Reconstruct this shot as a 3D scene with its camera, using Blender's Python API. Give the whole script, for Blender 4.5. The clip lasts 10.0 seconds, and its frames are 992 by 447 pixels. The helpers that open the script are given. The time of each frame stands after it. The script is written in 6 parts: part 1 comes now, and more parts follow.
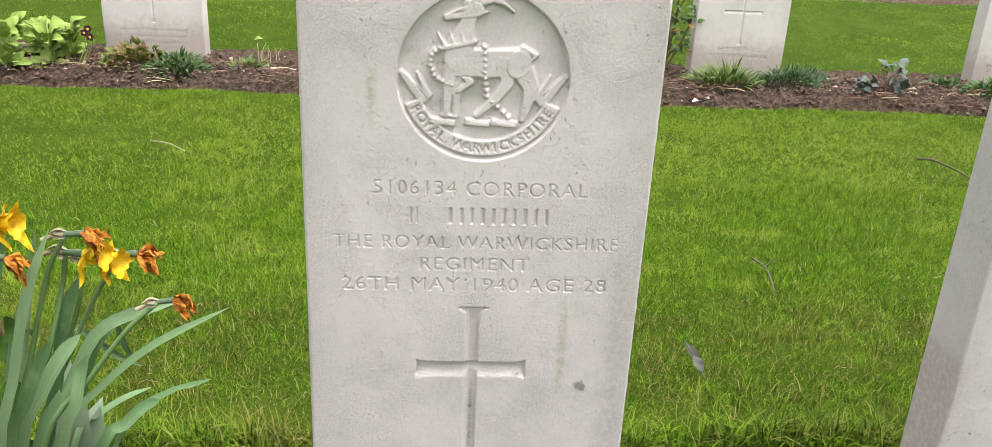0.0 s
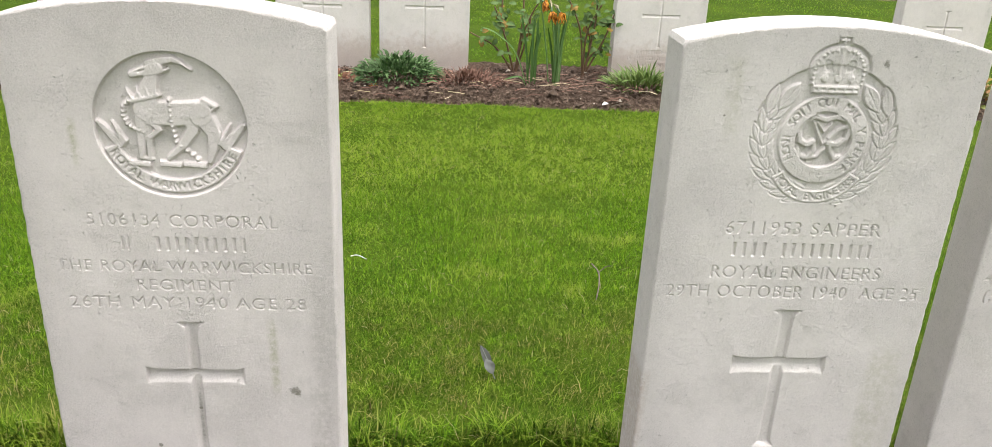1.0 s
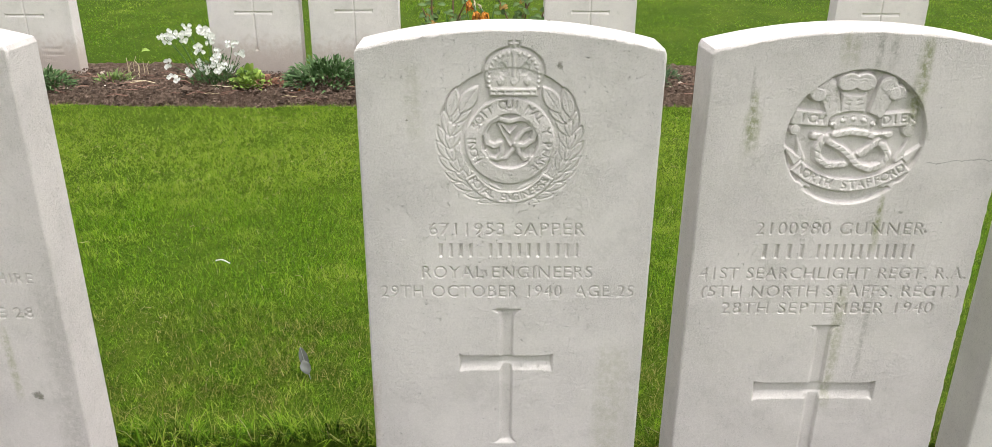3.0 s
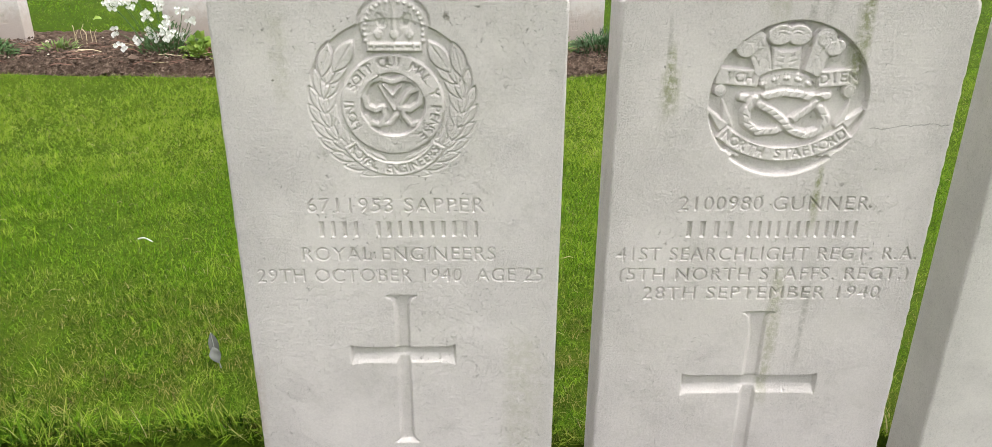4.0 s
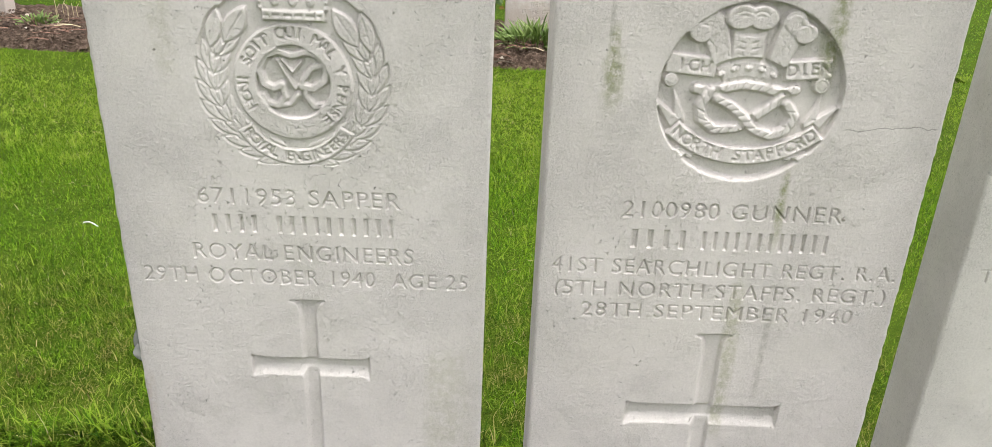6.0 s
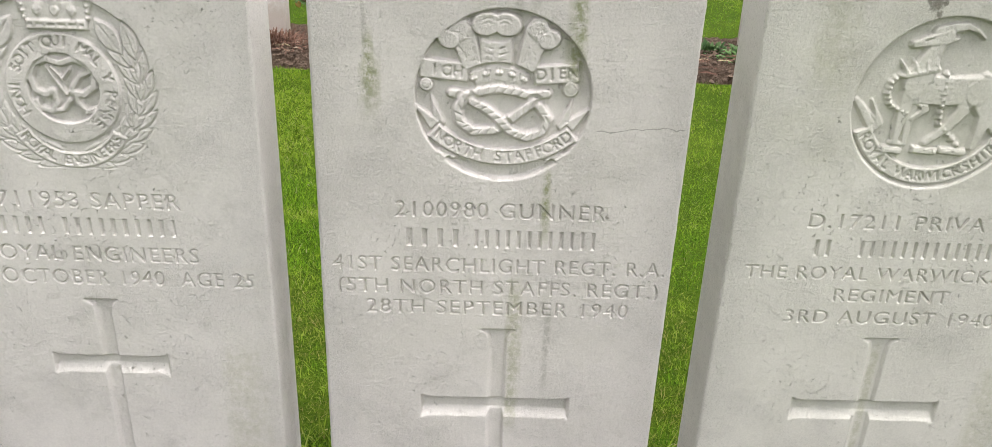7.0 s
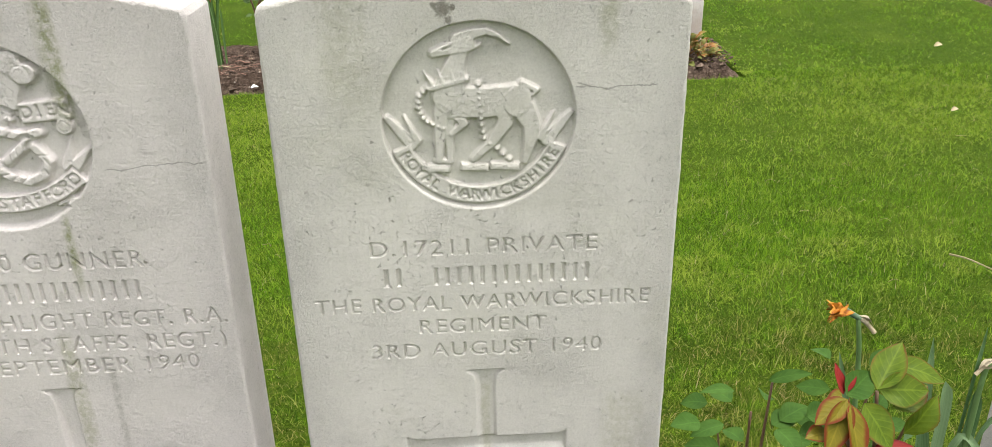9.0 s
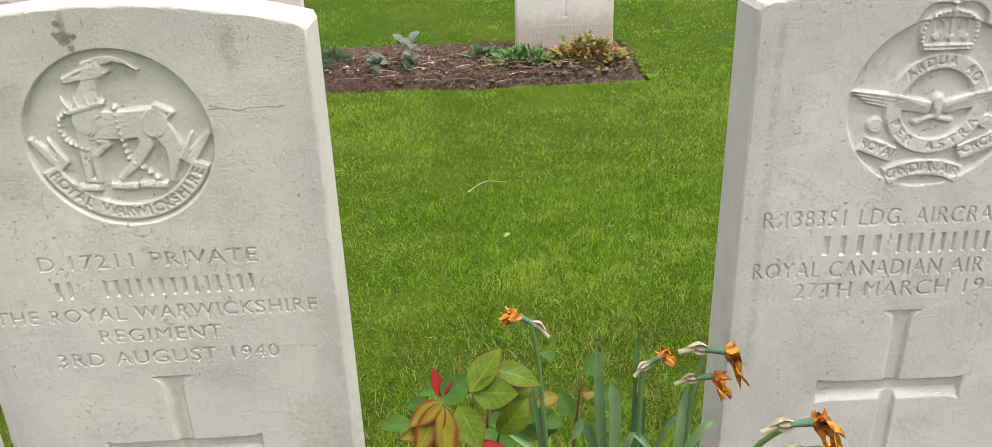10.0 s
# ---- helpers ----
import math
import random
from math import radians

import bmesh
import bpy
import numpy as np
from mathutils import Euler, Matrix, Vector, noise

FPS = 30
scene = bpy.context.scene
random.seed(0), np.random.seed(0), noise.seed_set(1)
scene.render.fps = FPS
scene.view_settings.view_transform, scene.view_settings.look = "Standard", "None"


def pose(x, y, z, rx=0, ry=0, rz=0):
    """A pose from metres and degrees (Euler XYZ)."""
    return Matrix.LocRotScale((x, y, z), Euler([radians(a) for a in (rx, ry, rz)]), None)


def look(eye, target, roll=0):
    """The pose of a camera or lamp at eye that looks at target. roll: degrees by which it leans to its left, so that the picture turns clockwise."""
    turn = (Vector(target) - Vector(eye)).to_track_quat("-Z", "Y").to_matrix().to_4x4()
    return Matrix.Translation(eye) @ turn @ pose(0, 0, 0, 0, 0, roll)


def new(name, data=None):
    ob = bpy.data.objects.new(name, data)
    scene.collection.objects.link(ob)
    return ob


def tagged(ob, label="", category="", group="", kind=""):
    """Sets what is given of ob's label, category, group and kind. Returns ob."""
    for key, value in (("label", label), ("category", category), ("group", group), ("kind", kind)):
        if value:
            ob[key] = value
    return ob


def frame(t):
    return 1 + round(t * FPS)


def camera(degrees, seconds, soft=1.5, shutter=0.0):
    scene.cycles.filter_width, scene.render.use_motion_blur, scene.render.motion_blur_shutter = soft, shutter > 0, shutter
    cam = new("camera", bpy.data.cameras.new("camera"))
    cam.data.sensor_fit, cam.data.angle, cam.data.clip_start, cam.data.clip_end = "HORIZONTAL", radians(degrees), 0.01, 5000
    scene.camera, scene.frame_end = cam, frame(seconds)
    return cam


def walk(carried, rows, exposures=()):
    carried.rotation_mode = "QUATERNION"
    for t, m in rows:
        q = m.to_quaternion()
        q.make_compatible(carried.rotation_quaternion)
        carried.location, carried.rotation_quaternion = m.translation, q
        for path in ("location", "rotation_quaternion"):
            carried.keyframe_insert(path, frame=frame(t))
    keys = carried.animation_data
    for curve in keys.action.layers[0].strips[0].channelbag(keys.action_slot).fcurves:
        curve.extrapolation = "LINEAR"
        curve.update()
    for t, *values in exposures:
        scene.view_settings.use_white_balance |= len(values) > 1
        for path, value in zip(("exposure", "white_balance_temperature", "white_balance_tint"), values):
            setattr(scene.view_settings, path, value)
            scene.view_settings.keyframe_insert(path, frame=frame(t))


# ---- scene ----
cam = camera(61.1, 10.0, soft=0.6)
METRES, EYE, TILT, LEAN, TURN = 2.34, 0.772, 0.0, 0.0, -4.6
ROWS = [
    (0.0, 0.0000, 0.0000, 0.0000, 1.0300, -21.2300, -2.6600),
    (0.5, 0.0877, -0.0339, 0.0270, 2.0700, -21.9400, -2.3100),
    (1.0, 0.1686, -0.0383, 0.0490, 2.1100, -22.2900, -2.4900),
    (1.5, 0.2392, -0.0276, 0.0645, 0.4500, -22.0300, -1.3600),
    (2.0, 0.2880, -0.0314, 0.0691, 1.4200, -22.0000, -1.0600),
    (2.5, 0.3234, -0.0386, 0.0691, 3.3300, -21.9600, -0.6000),
    (2.7, 0.3364, -0.0394, 0.0671, 3.5404, -22.0665, -0.5564),
    (3.8, 0.3950, -0.0021, 0.0441, 4.3159, -24.1337, 0.1545),
    (4.0, 0.4040, 0.0186, 0.0404, 3.4100, -24.3000, -0.3600),
    (4.5, 0.4061, 0.0576, 0.0290, 3.5300, -24.9200, -0.6100),
    (5.0, 0.4032, 0.0692, 0.0222, 4.4800, -24.8000, -1.8000),
    (5.2, 0.4072, 0.0698, 0.0220, 4.5487, -24.7758, -1.8516),
    (6.3, 0.4627, 0.0699, 0.0223, 5.0626, -24.6604, -2.0659),
    (6.5, 0.4799, 0.0684, 0.0223, 4.8500, -24.6200, -2.0300),
    (7.0, 0.5410, 0.0634, 0.0287, 4.2800, -24.2000, -1.9400),
    (7.5, 0.5960, 0.0746, 0.0333, 2.6900, -23.8800, -2.2900),
    (8.0, 0.6347, 0.1063, 0.0325, 2.4300, -23.6700, -2.2000),
    (8.5, 0.6636, 0.1180, 0.0255, 1.8500, -23.6400, -0.8700),
    (9.0, 0.7274, 0.1093, 0.0292, 1.3900, -23.9000, 0.9200),
    (9.5, 0.8114, 0.1014, 0.0345, 1.4900, -23.9400, 1.2500),
    (10.0, 0.8800, 0.0978, 0.0387, 1.2400, -23.8900, 1.6000),
]
walk(cam, [(t, pose(-0.05, -0.873, EYE, TILT, LEAN, TURN) @ pose(METRES * x, METRES * y, METRES * z, 90 + pitch, roll, yaw)) for t, x, y, z, yaw, pitch, roll in ROWS], [(0.0, 1.25, 6600, 10), (1.0, 1.2, 6600, 10), (2.0, 1.07, 6600, 10), (2.7, 1.06, 6600, 10), (4.0, 1.17, 6600, 10), (5.0, 1.18, 6600, 10), (8.0, 1.1, 6600, 10), (10.0, 1.11, 6700, 10)])

# ---- world and light: a bright overcast sky ----
world = bpy.data.worlds.new("overcast_sky")
scene.world = world
world.use_nodes = True
wn = world.node_tree.nodes
wl = world.node_tree.links
sky = wn.new("ShaderNodeTexSky")
sky.sky_type = "NISHITA"
sky.sun_disc = False
sky.sun_elevation = radians(76)
sky.sun_rotation = radians(106)
sky.dust_density = 4.0
hsv = wn.new("ShaderNodeHueSaturation")
hsv.inputs["Saturation"].default_value = 0.08
wl.new(sky.outputs[0], hsv.inputs["Color"])
wl.new(hsv.outputs[0], wn["Background"].inputs["Color"])
wn["Background"].inputs["Strength"].default_value = 0.15

sun_data = bpy.data.lights.new("sun", "SUN")
sun_data.energy = 1.25
sun_data.angle = radians(34)
sun_data.color = (1.0, 0.955, 0.89)
sun = new("sun", sun_data)
sun.matrix_world = look((2.1, -0.6, 9), (0, 0, 0))


# ---- material helpers ----
class Nodes:
    """A small builder for node materials."""

    def __init__(self, name, rough=0.8):
        self.mat = bpy.data.materials.new(name)
        self.mat.use_nodes = True
        self.t = self.mat.node_tree
        self.bsdf = self.t.nodes["Principled BSDF"]
        self.bsdf.inputs["Roughness"].default_value = rough

    def add(self, kind, **values):
        n = self.t.nodes.new(kind)
        for k, v in values.items():
            n.inputs[k.replace("_", " ")].default_value = v
        return n

    def link(self, a, b):
        self.t.links.new(a, b)

    def coords(self, which="Object", scale=(1, 1, 1)):
        c = self.t.nodes.new("ShaderNodeTexCoord")
        m = self.add("ShaderNodeMapping", Scale=scale)
        self.link(c.outputs[which], m.inputs["Vector"])
        return m.outputs[0]

    def noise(self, vec, scale, detail=4.0, rough=0.6):
        n = self.add("ShaderNodeTexNoise", Scale=scale, Detail=detail, Roughness=rough)
        self.link(vec, n.inputs["Vector"])
        return n.outputs["Fac"]

    def ramp(self, fac, stops):
        r = self.t.nodes.new("ShaderNodeValToRGB")
        e = r.color_ramp.elements
        while len(e) < len(stops):
            e.new(0.5)
        for k, (p, c) in enumerate(stops):
            e[k].position = p
            e[k].color = (*c, 1) if len(c) == 3 else c
        self.link(fac, r.inputs[0])
        return r.outputs[0]

    def step(self, fac, lo, hi):
        m = self.t.nodes.new("ShaderNodeMapRange")
        m.interpolation_type = "SMOOTHSTEP"
        m.inputs["From Min"].default_value = lo
        m.inputs["From Max"].default_value = hi
        self.link(fac, m.inputs["Value"])
        return m.outputs["Result"]

    def math(self, op, a, b):
        m = self.t.nodes.new("ShaderNodeMath")
        m.operation = op
        for k, v in enumerate((a, b)):
            if isinstance(v, (int, float)):
                m.inputs[k].default_value = v
            else:
                self.link(v, m.inputs[k])
        return m.outputs[0]

    def mix(self, fac, a, b, blend="MIX"):
        m = self.t.nodes.new("ShaderNodeMix")
        m.data_type = "RGBA"
        m.blend_type = blend
        for sock, v in ((m.inputs[0], fac), (m.inputs[6], a), (m.inputs[7], b)):
            if isinstance(v, (int, float)):
                sock.default_value = v
            elif isinstance(v, tuple):
                sock.default_value = (*v, 1)
            else:
                self.link(v, sock)
        return m.outputs[2]

    def color(self, c):
        self.link(c, self.bsdf.inputs["Base Color"])

    def bump(self, height, strength=0.3, distance=0.002):
        b = self.add("ShaderNodeBump", Strength=strength, Distance=distance)
        self.link(height, b.inputs["Height"])
        self.link(b.outputs[0], self.bsdf.inputs["Normal"])


def stone_material(name, streaks=(), spots=(), cracks=(), tint=(0.72, 0.675, 0.645), seed=0.0, damp=0.15, foot=-0.02):
    """Weathered pale limestone. streaks: (x, top, bottom, half width, strength, colour) of algae runs on the face."""
    n = Nodes(name, 0.9)
    vec = n.coords()
    off = n.add("ShaderNodeVectorMath")
    off.operation = "ADD"
    off.inputs[1].default_value = (seed, seed * 1.7, seed * 0.6)
    n.link(vec, off.inputs[0])
    v = off.outputs[0]
    cloud = n.noise(v, 7, 6, 0.65)
    grain = n.noise(v, 420, 3, 0.7)
    dirt = n.noise(v, 38, 7, 0.75)
    tint = (tint[0] * 1.01, tint[1] * 1.01, tint[2] * 1.04)
    c = n.ramp(cloud, [(0.32, tuple(k * 0.90 for k in tint)), (0.52, tint), (0.72, tuple(min(1, k * 1.07) for k in tint))])
    c = n.mix(n.math("MULTIPLY", n.step(dirt, 0.52, 0.78), 0.30), c, (0.34, 0.325, 0.29))
    xyz = n.t.nodes.new("ShaderNodeSeparateXYZ")
    n.link(vec, xyz.inputs[0])
    # thin damp green film low down and over the shoulders
    film = n.math("MULTIPLY", n.step(n.noise(v, 5, 5, 0.7), 0.45, 0.75), damp)
    c = n.mix(film, c, (0.46, 0.455, 0.34))
    # dark pitted specks
    pit = n.step(n.noise(v, 210, 5, 0.85), 0.60, 0.68)
    patch = n.step(n.noise(v, 9, 5, 0.75), 0.44, 0.62)
    rim = n.math("MULTIPLY", n.step(n.math("ABSOLUTE", xyz.outputs[0], 0), 0.135, 0.19), 0.8)
    rim = n.math("MAXIMUM", rim, n.math("MULTIPLY", n.step(xyz.outputs[2], 0.64, 0.73), 0.8))
    patch = n.math("MAXIMUM", patch, n.math("MULTIPLY", rim, n.step(n.noise(v, 16, 4, 0.7), 0.38, 0.6)))
    grey = n.step(n.noise(v, 15, 6, 0.72), 0.50, 0.70)
    c = n.mix(n.math("MULTIPLY", grey, 0.24), c, (0.40, 0.39, 0.375))
    c = n.mix(n.math("MULTIPLY", n.math("MULTIPLY", pit, patch), 0.75), c, (0.16, 0.155, 0.13))
    # soil splashed up the foot
    splash = n.math("MULTIPLY", n.math("SUBTRACT", 1.0, n.step(n.math("ADD", xyz.outputs[2], n.math("MULTIPLY", n.math("SUBTRACT", dirt, 0.5), 0.22)), foot, foot + 0.13)), 0.55)
    c = n.mix(splash, c, (0.36, 0.235, 0.155))
    speck = n.step(n.noise(v, 430, 5, 0.9), 0.55, 0.61)
    where = n.math("MAXIMUM", n.math("MULTIPLY", rim, 0.9), n.math("MULTIPLY", n.step(n.noise(v, 11, 5, 0.75), 0.40, 0.66), 0.75))
    c = n.mix(n.math("MULTIPLY", n.math("MULTIPLY", speck, n.math("ADD", where, 0.03)), 0.55), c, (0.24, 0.23, 0.20))
    stretched = n.coords("Object", (70, 1, 5))
    ragged = n.noise(stretched, 1.0, 5, 0.7)
    fine = n.noise(v, 120, 4, 0.75)
    for x, top, bot, half, strength, col in streaks:
        dx = n.math("ABSOLUTE", n.math("SUBTRACT", xyz.outputs[0], x), 0)
        dx = n.math("ADD", dx, n.math("MULTIPLY", n.math("SUBTRACT", ragged, 0.5), half * 2.4))
        m = n.math("SUBTRACT", 1.0, n.step(dx, half * 0.15, half * 1.3))
        m = n.math("MULTIPLY", m, n.math("SUBTRACT", 1.0, n.step(xyz.outputs[2], top - 0.012, top + 0.01)))
        m = n.math("MULTIPLY", m, n.step(xyz.outputs[2], bot - 0.02, bot + 0.03))
        m = n.math("MULTIPLY", m, n.step(fine, 0.30, 0.62))
        c = n.mix(n.math("MULTIPLY", m, strength), c, col)
    for x, z, rad in spots:
        dx = n.math("SUBTRACT", xyz.outputs[0], x)
        dz = n.math("SUBTRACT", xyz.outputs[2], z)
        d = n.math("SQRT", n.math("ADD", n.math("MULTIPLY", dx, dx), n.math("MULTIPLY", dz, dz)), 0)
        d = n.math("ADD", d, n.math("MULTIPLY", n.math("SUBTRACT", fine, 0.5), rad * 2.2))
        c = n.mix(n.math("MULTIPLY", n.math("SUBTRACT", 1.0, n.step(d, rad * 0.4, rad)), 0.85), c, (0.10, 0.085, 0.05))
    wob = n.noise(v, 34, 4, 0.6)
    for x0, x1, z, slope in cracks:
        dz = n.math("SUBTRACT", n.math("SUBTRACT", xyz.outputs[2], z), n.math("MULTIPLY", n.math("SUBTRACT", xyz.outputs[0], x0), slope))
        dz = n.math("ABSOLUTE", n.math("ADD", dz, n.math("MULTIPLY", n.math("SUBTRACT", wob, 0.5), 0.016)), 0)
        m = n.math("SUBTRACT", 1.0, n.step(dz, 0.0002, 0.0010))
        m = n.math("MULTIPLY", m, n.math("MULTIPLY", n.step(xyz.outputs[0], x0, x0 + 0.004), n.math("SUBTRACT", 1.0, n.step(xyz.outputs[0], x1 - 0.004, x1))))
        c = n.mix(n.math("MULTIPLY", m, 0.7), c, (0.17, 0.16, 0.14))
    c = n.mix(0.25, c, n.ramp(grain, [(0.3, (0.38, 0.37, 0.35)), (0.7, (0.74, 0.72, 0.69))]))
    n.color(c)
    h = n.math("ADD", n.math("MULTIPLY", n.noise(v, 330, 5, 0.8), n.math("ADD", n.math("MULTIPLY", where, 0.9), 0.26)), n.math("MULTIPLY", n.math("MULTIPLY", pit, n.math("ADD", patch, 0.15)), -1.0))
    h = n.math("ADD", h, n.math("MULTIPLY", n.noise(v, 60, 5, 0.7), 0.14))
    # fine level lines left by the comb
    tool = n.noise(n.coords("Object", (22, 22, 520)), 1.0, 3, 0.6)
    h = n.math("ADD", h, n.math("MULTIPLY", tool, n.math("ADD", n.math("MULTIPLY", n.step(n.noise(v, 6, 3, 0.6), 0.42, 0.62), 0.10), 0.05)))
    n.bump(h, 1.0, 0.0023)
    return n.mat


def leaf_material(name, dark, light, rough=0.5, edge=None, scale=35.0):
    """Foliage whose hue changes from leaf to leaf, with faint veins."""
    n = Nodes(name, rough)
    geo = n.t.nodes.new("ShaderNodeNewGeometry")
    rnd = geo.outputs["Random Per Island"]
    c = n.ramp(rnd, [(0.0, dark), (0.55, tuple((a + b) / 2 for a, b in zip(dark, light))), (1.0, light)])
    spot = n.noise(n.coords(), scale, 4, 0.6)
    if edge:
        c = n.mix(n.step(n.math("ADD", spot, n.math("MULTIPLY", n.math("SUBTRACT", rnd, 0.5), 0.5)), 0.48, 0.66), c, edge)
    c = n.mix(n.math("MULTIPLY", n.step(spot, 0.35, 0.75), 0.35), c, tuple(k * 0.6 for k in dark))
    n.color(c)
    n.bsdf.inputs["Specular IOR Level"].default_value = 0.3
    n.bump(n.noise(n.coords(), 220, 3, 0.6), 0.25, 0.001)
    return n.mat


def grass_material():
    n = Nodes("lawn_grass", 0.7)
    geo = n.t.nodes.new("ShaderNodeNewGeometry")
    rnd = geo.outputs["Random Per Island"]
    vec = n.coords()
    big = n.noise(vec, 2.6, 4, 0.6)
    mid = n.noise(vec, 9, 4, 0.6)
    fresh = n.ramp(rnd, [(0.00, (0.017, 0.056, 0.003)), (0.30, (0.057, 0.130, 0.005)), (0.65, (0.097, 0.184, 0.008)), (0.92, (0.152, 0.252, 0.013)), (0.98, (0.160, 0.205, 0.040)), (1.00, (0.25, 0.24, 0.12))])
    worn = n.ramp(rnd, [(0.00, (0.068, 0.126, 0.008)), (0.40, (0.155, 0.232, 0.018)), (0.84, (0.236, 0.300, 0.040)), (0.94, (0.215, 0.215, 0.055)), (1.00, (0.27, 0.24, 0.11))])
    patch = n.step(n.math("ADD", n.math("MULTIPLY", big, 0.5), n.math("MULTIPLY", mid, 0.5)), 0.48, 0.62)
    # a yellower strip before the far bed; worn also paints its brighter light
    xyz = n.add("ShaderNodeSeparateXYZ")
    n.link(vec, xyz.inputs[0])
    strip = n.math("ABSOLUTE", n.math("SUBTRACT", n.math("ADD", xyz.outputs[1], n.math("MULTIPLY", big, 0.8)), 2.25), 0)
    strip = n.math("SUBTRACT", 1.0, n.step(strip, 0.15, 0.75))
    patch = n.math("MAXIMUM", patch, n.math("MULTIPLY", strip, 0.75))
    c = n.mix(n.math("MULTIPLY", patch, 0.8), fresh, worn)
    # darker tufts of a coarser grass, a hand's width and less across
    tuft = n.math("MULTIPLY", n.step(n.noise(vec, 30, 4, 0.7), 0.48, 0.68), 0.5)
    c = n.mix(tuft, c, n.ramp(rnd, [(0.0, (0.018, 0.060, 0.003)), (0.6, (0.054, 0.136, 0.005)), (1.0, (0.105, 0.200, 0.010))]))
    # brown thatch along the cut edge, darkened further to stand in for shade
    thatch_shade = n.ramp(rnd, [(0.0, (0.022, 0.042, 0.004)), (0.5, (0.060, 0.082, 0.009)), (0.75, (0.125, 0.106, 0.030)), (1.0, (0.24, 0.185, 0.080))])
    edge_band = n.math("SUBTRACT", 1.0, n.step(n.math("ABSOLUTE", n.math("SUBTRACT", n.math("ADD", xyz.outputs[1], n.math("MULTIPLY", mid, 0.25)), 0.55), 0), 0.12, 0.42))
    edge_band = n.math("MULTIPLY", edge_band, n.step(n.noise(vec, 16, 5, 0.7), 0.36, 0.60))
    n.color(n.mix(n.math("MULTIPLY", edge_band, 0.78), c, thatch_shade))
    n.bsdf.inputs["Specular IOR Level"].default_value = 0.05
    # blades share the soft upward shading of a dense sward
    tilt = n.add("ShaderNodeVectorMath")
    tilt.operation = "MULTIPLY_ADD"
    tilt.inputs[1].default_value = (0.55, 0.55, 0.36)
    tilt.inputs[2].default_value = (0, 0, 0.72)
    n.link(geo.outputs["Normal"], tilt.inputs[0])
    unit = n.add("ShaderNodeVectorMath")
    unit.operation = "NORMALIZE"
    n.link(tilt.outputs[0], unit.inputs[0])
    n.link(unit.outputs[0], n.bsdf.inputs["Normal"])
    return n.mat


def turf_material():
    n = Nodes("turf_ground", 0.95)
    vec = n.coords()
    c = n.ramp(n.noise(vec, 140, 7, 0.8), [(0.30, (0.009, 0.022, 0.003)), (0.50, (0.035, 0.066, 0.005)), (0.70, (0.078, 0.120, 0.011))])
    c = n.mix(n.math("MULTIPLY", n.step(n.noise(vec, 3, 4), 0.45, 0.7), 0.35), c, (0.090, 0.125, 0.014))
    n.color(c)
    n.bsdf.inputs["Specular IOR Level"].default_value = 0.05
    n.bump(n.noise(vec, 160, 5, 0.8), 0.5, 0.006)
    return n.mat


def soil_material(name, low, mid, high, stain):
    n = Nodes(name, 0.95)
    vec = n.coords()
    c = n.ramp(n.noise(vec, 60, 7, 0.75), [(0.32, low), (0.5, mid), (0.70, high)])
    c = n.mix(n.math("MULTIPLY", n.step(n.noise(vec, 4, 4), 0.4, 0.7), 0.5), c, stain)
    n.color(c)
    n.bsdf.inputs["Specular IOR Level"].default_value = 0.08
    n.bump(n.noise(vec, 150, 6, 0.85), 1.0, 0.018)
    return n.mat


def plain_material(name, a, b, rough=0.6, scale=60.0):
    n = Nodes(name, rough)
    n.color(n.ramp(n.noise(n.coords(), scale, 5, 0.7), [(0.3, a), (0.7, b)]))
    n.bump(n.noise(n.coords(), scale * 4, 3, 0.6), 0.3, 0.001)
    return n.mat


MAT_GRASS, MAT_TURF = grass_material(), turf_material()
MAT_SOIL = soil_material("garden_soil", (0.030, 0.020, 0.015), (0.130, 0.092, 0.070), (0.320, 0.240, 0.190), (0.110, 0.070, 0.052))
# darker than the far bed's soil, to dim light bounced onto the stones
MAT_DARK_SOIL = soil_material("dark_soil", (0.014, 0.009, 0.007), (0.050, 0.033, 0.024), (0.140, 0.095, 0.070), (0.045, 0.028, 0.020))


# ---- mesh helpers ----
def array_mesh(name, co, faces, mat, smooth=False):
    """A mesh from numpy arrays: points (n, 3) and faces (m, 3 or 4)."""
    co, faces = np.asarray(co, np.float32), np.asarray(faces, np.int32)
    me = bpy.data.meshes.new(name)
    me.vertices.add(len(co))
    me.vertices.foreach_set("co", co.ravel())
    k = faces.shape[1]
    me.loops.add(faces.size)
    me.loops.foreach_set("vertex_index", faces.ravel())
    me.polygons.add(len(faces))
    me.polygons.foreach_set("loop_start", np.arange(len(faces), dtype=np.int32) * k)
    me.polygons.foreach_set("loop_total", np.full(len(faces), k, np.int32))
    me.polygons.foreach_set("use_smooth", np.full(len(faces), smooth))
    me.update(calc_edges=True)
    me.materials.append(mat)
    return me


def part(name, mesh_or_bm, material, parent, label=""):
    """Links a mesh or bmesh as one object under a thing or a part."""
    if isinstance(mesh_or_bm, bmesh.types.BMesh):
        me = bpy.data.meshes.new(name)
        mesh_or_bm.to_mesh(me)
        mesh_or_bm.free()
        me.materials.append(material)
    else:
        me = mesh_or_bm
    ob = new(name, me)
    ob.parent = parent
    return tagged(ob, label=label)


def smoothstep(a, b, v):
    t = np.clip((v - a) / (b - a), 0, 1)
    return t * t * (3 - 2 * t)


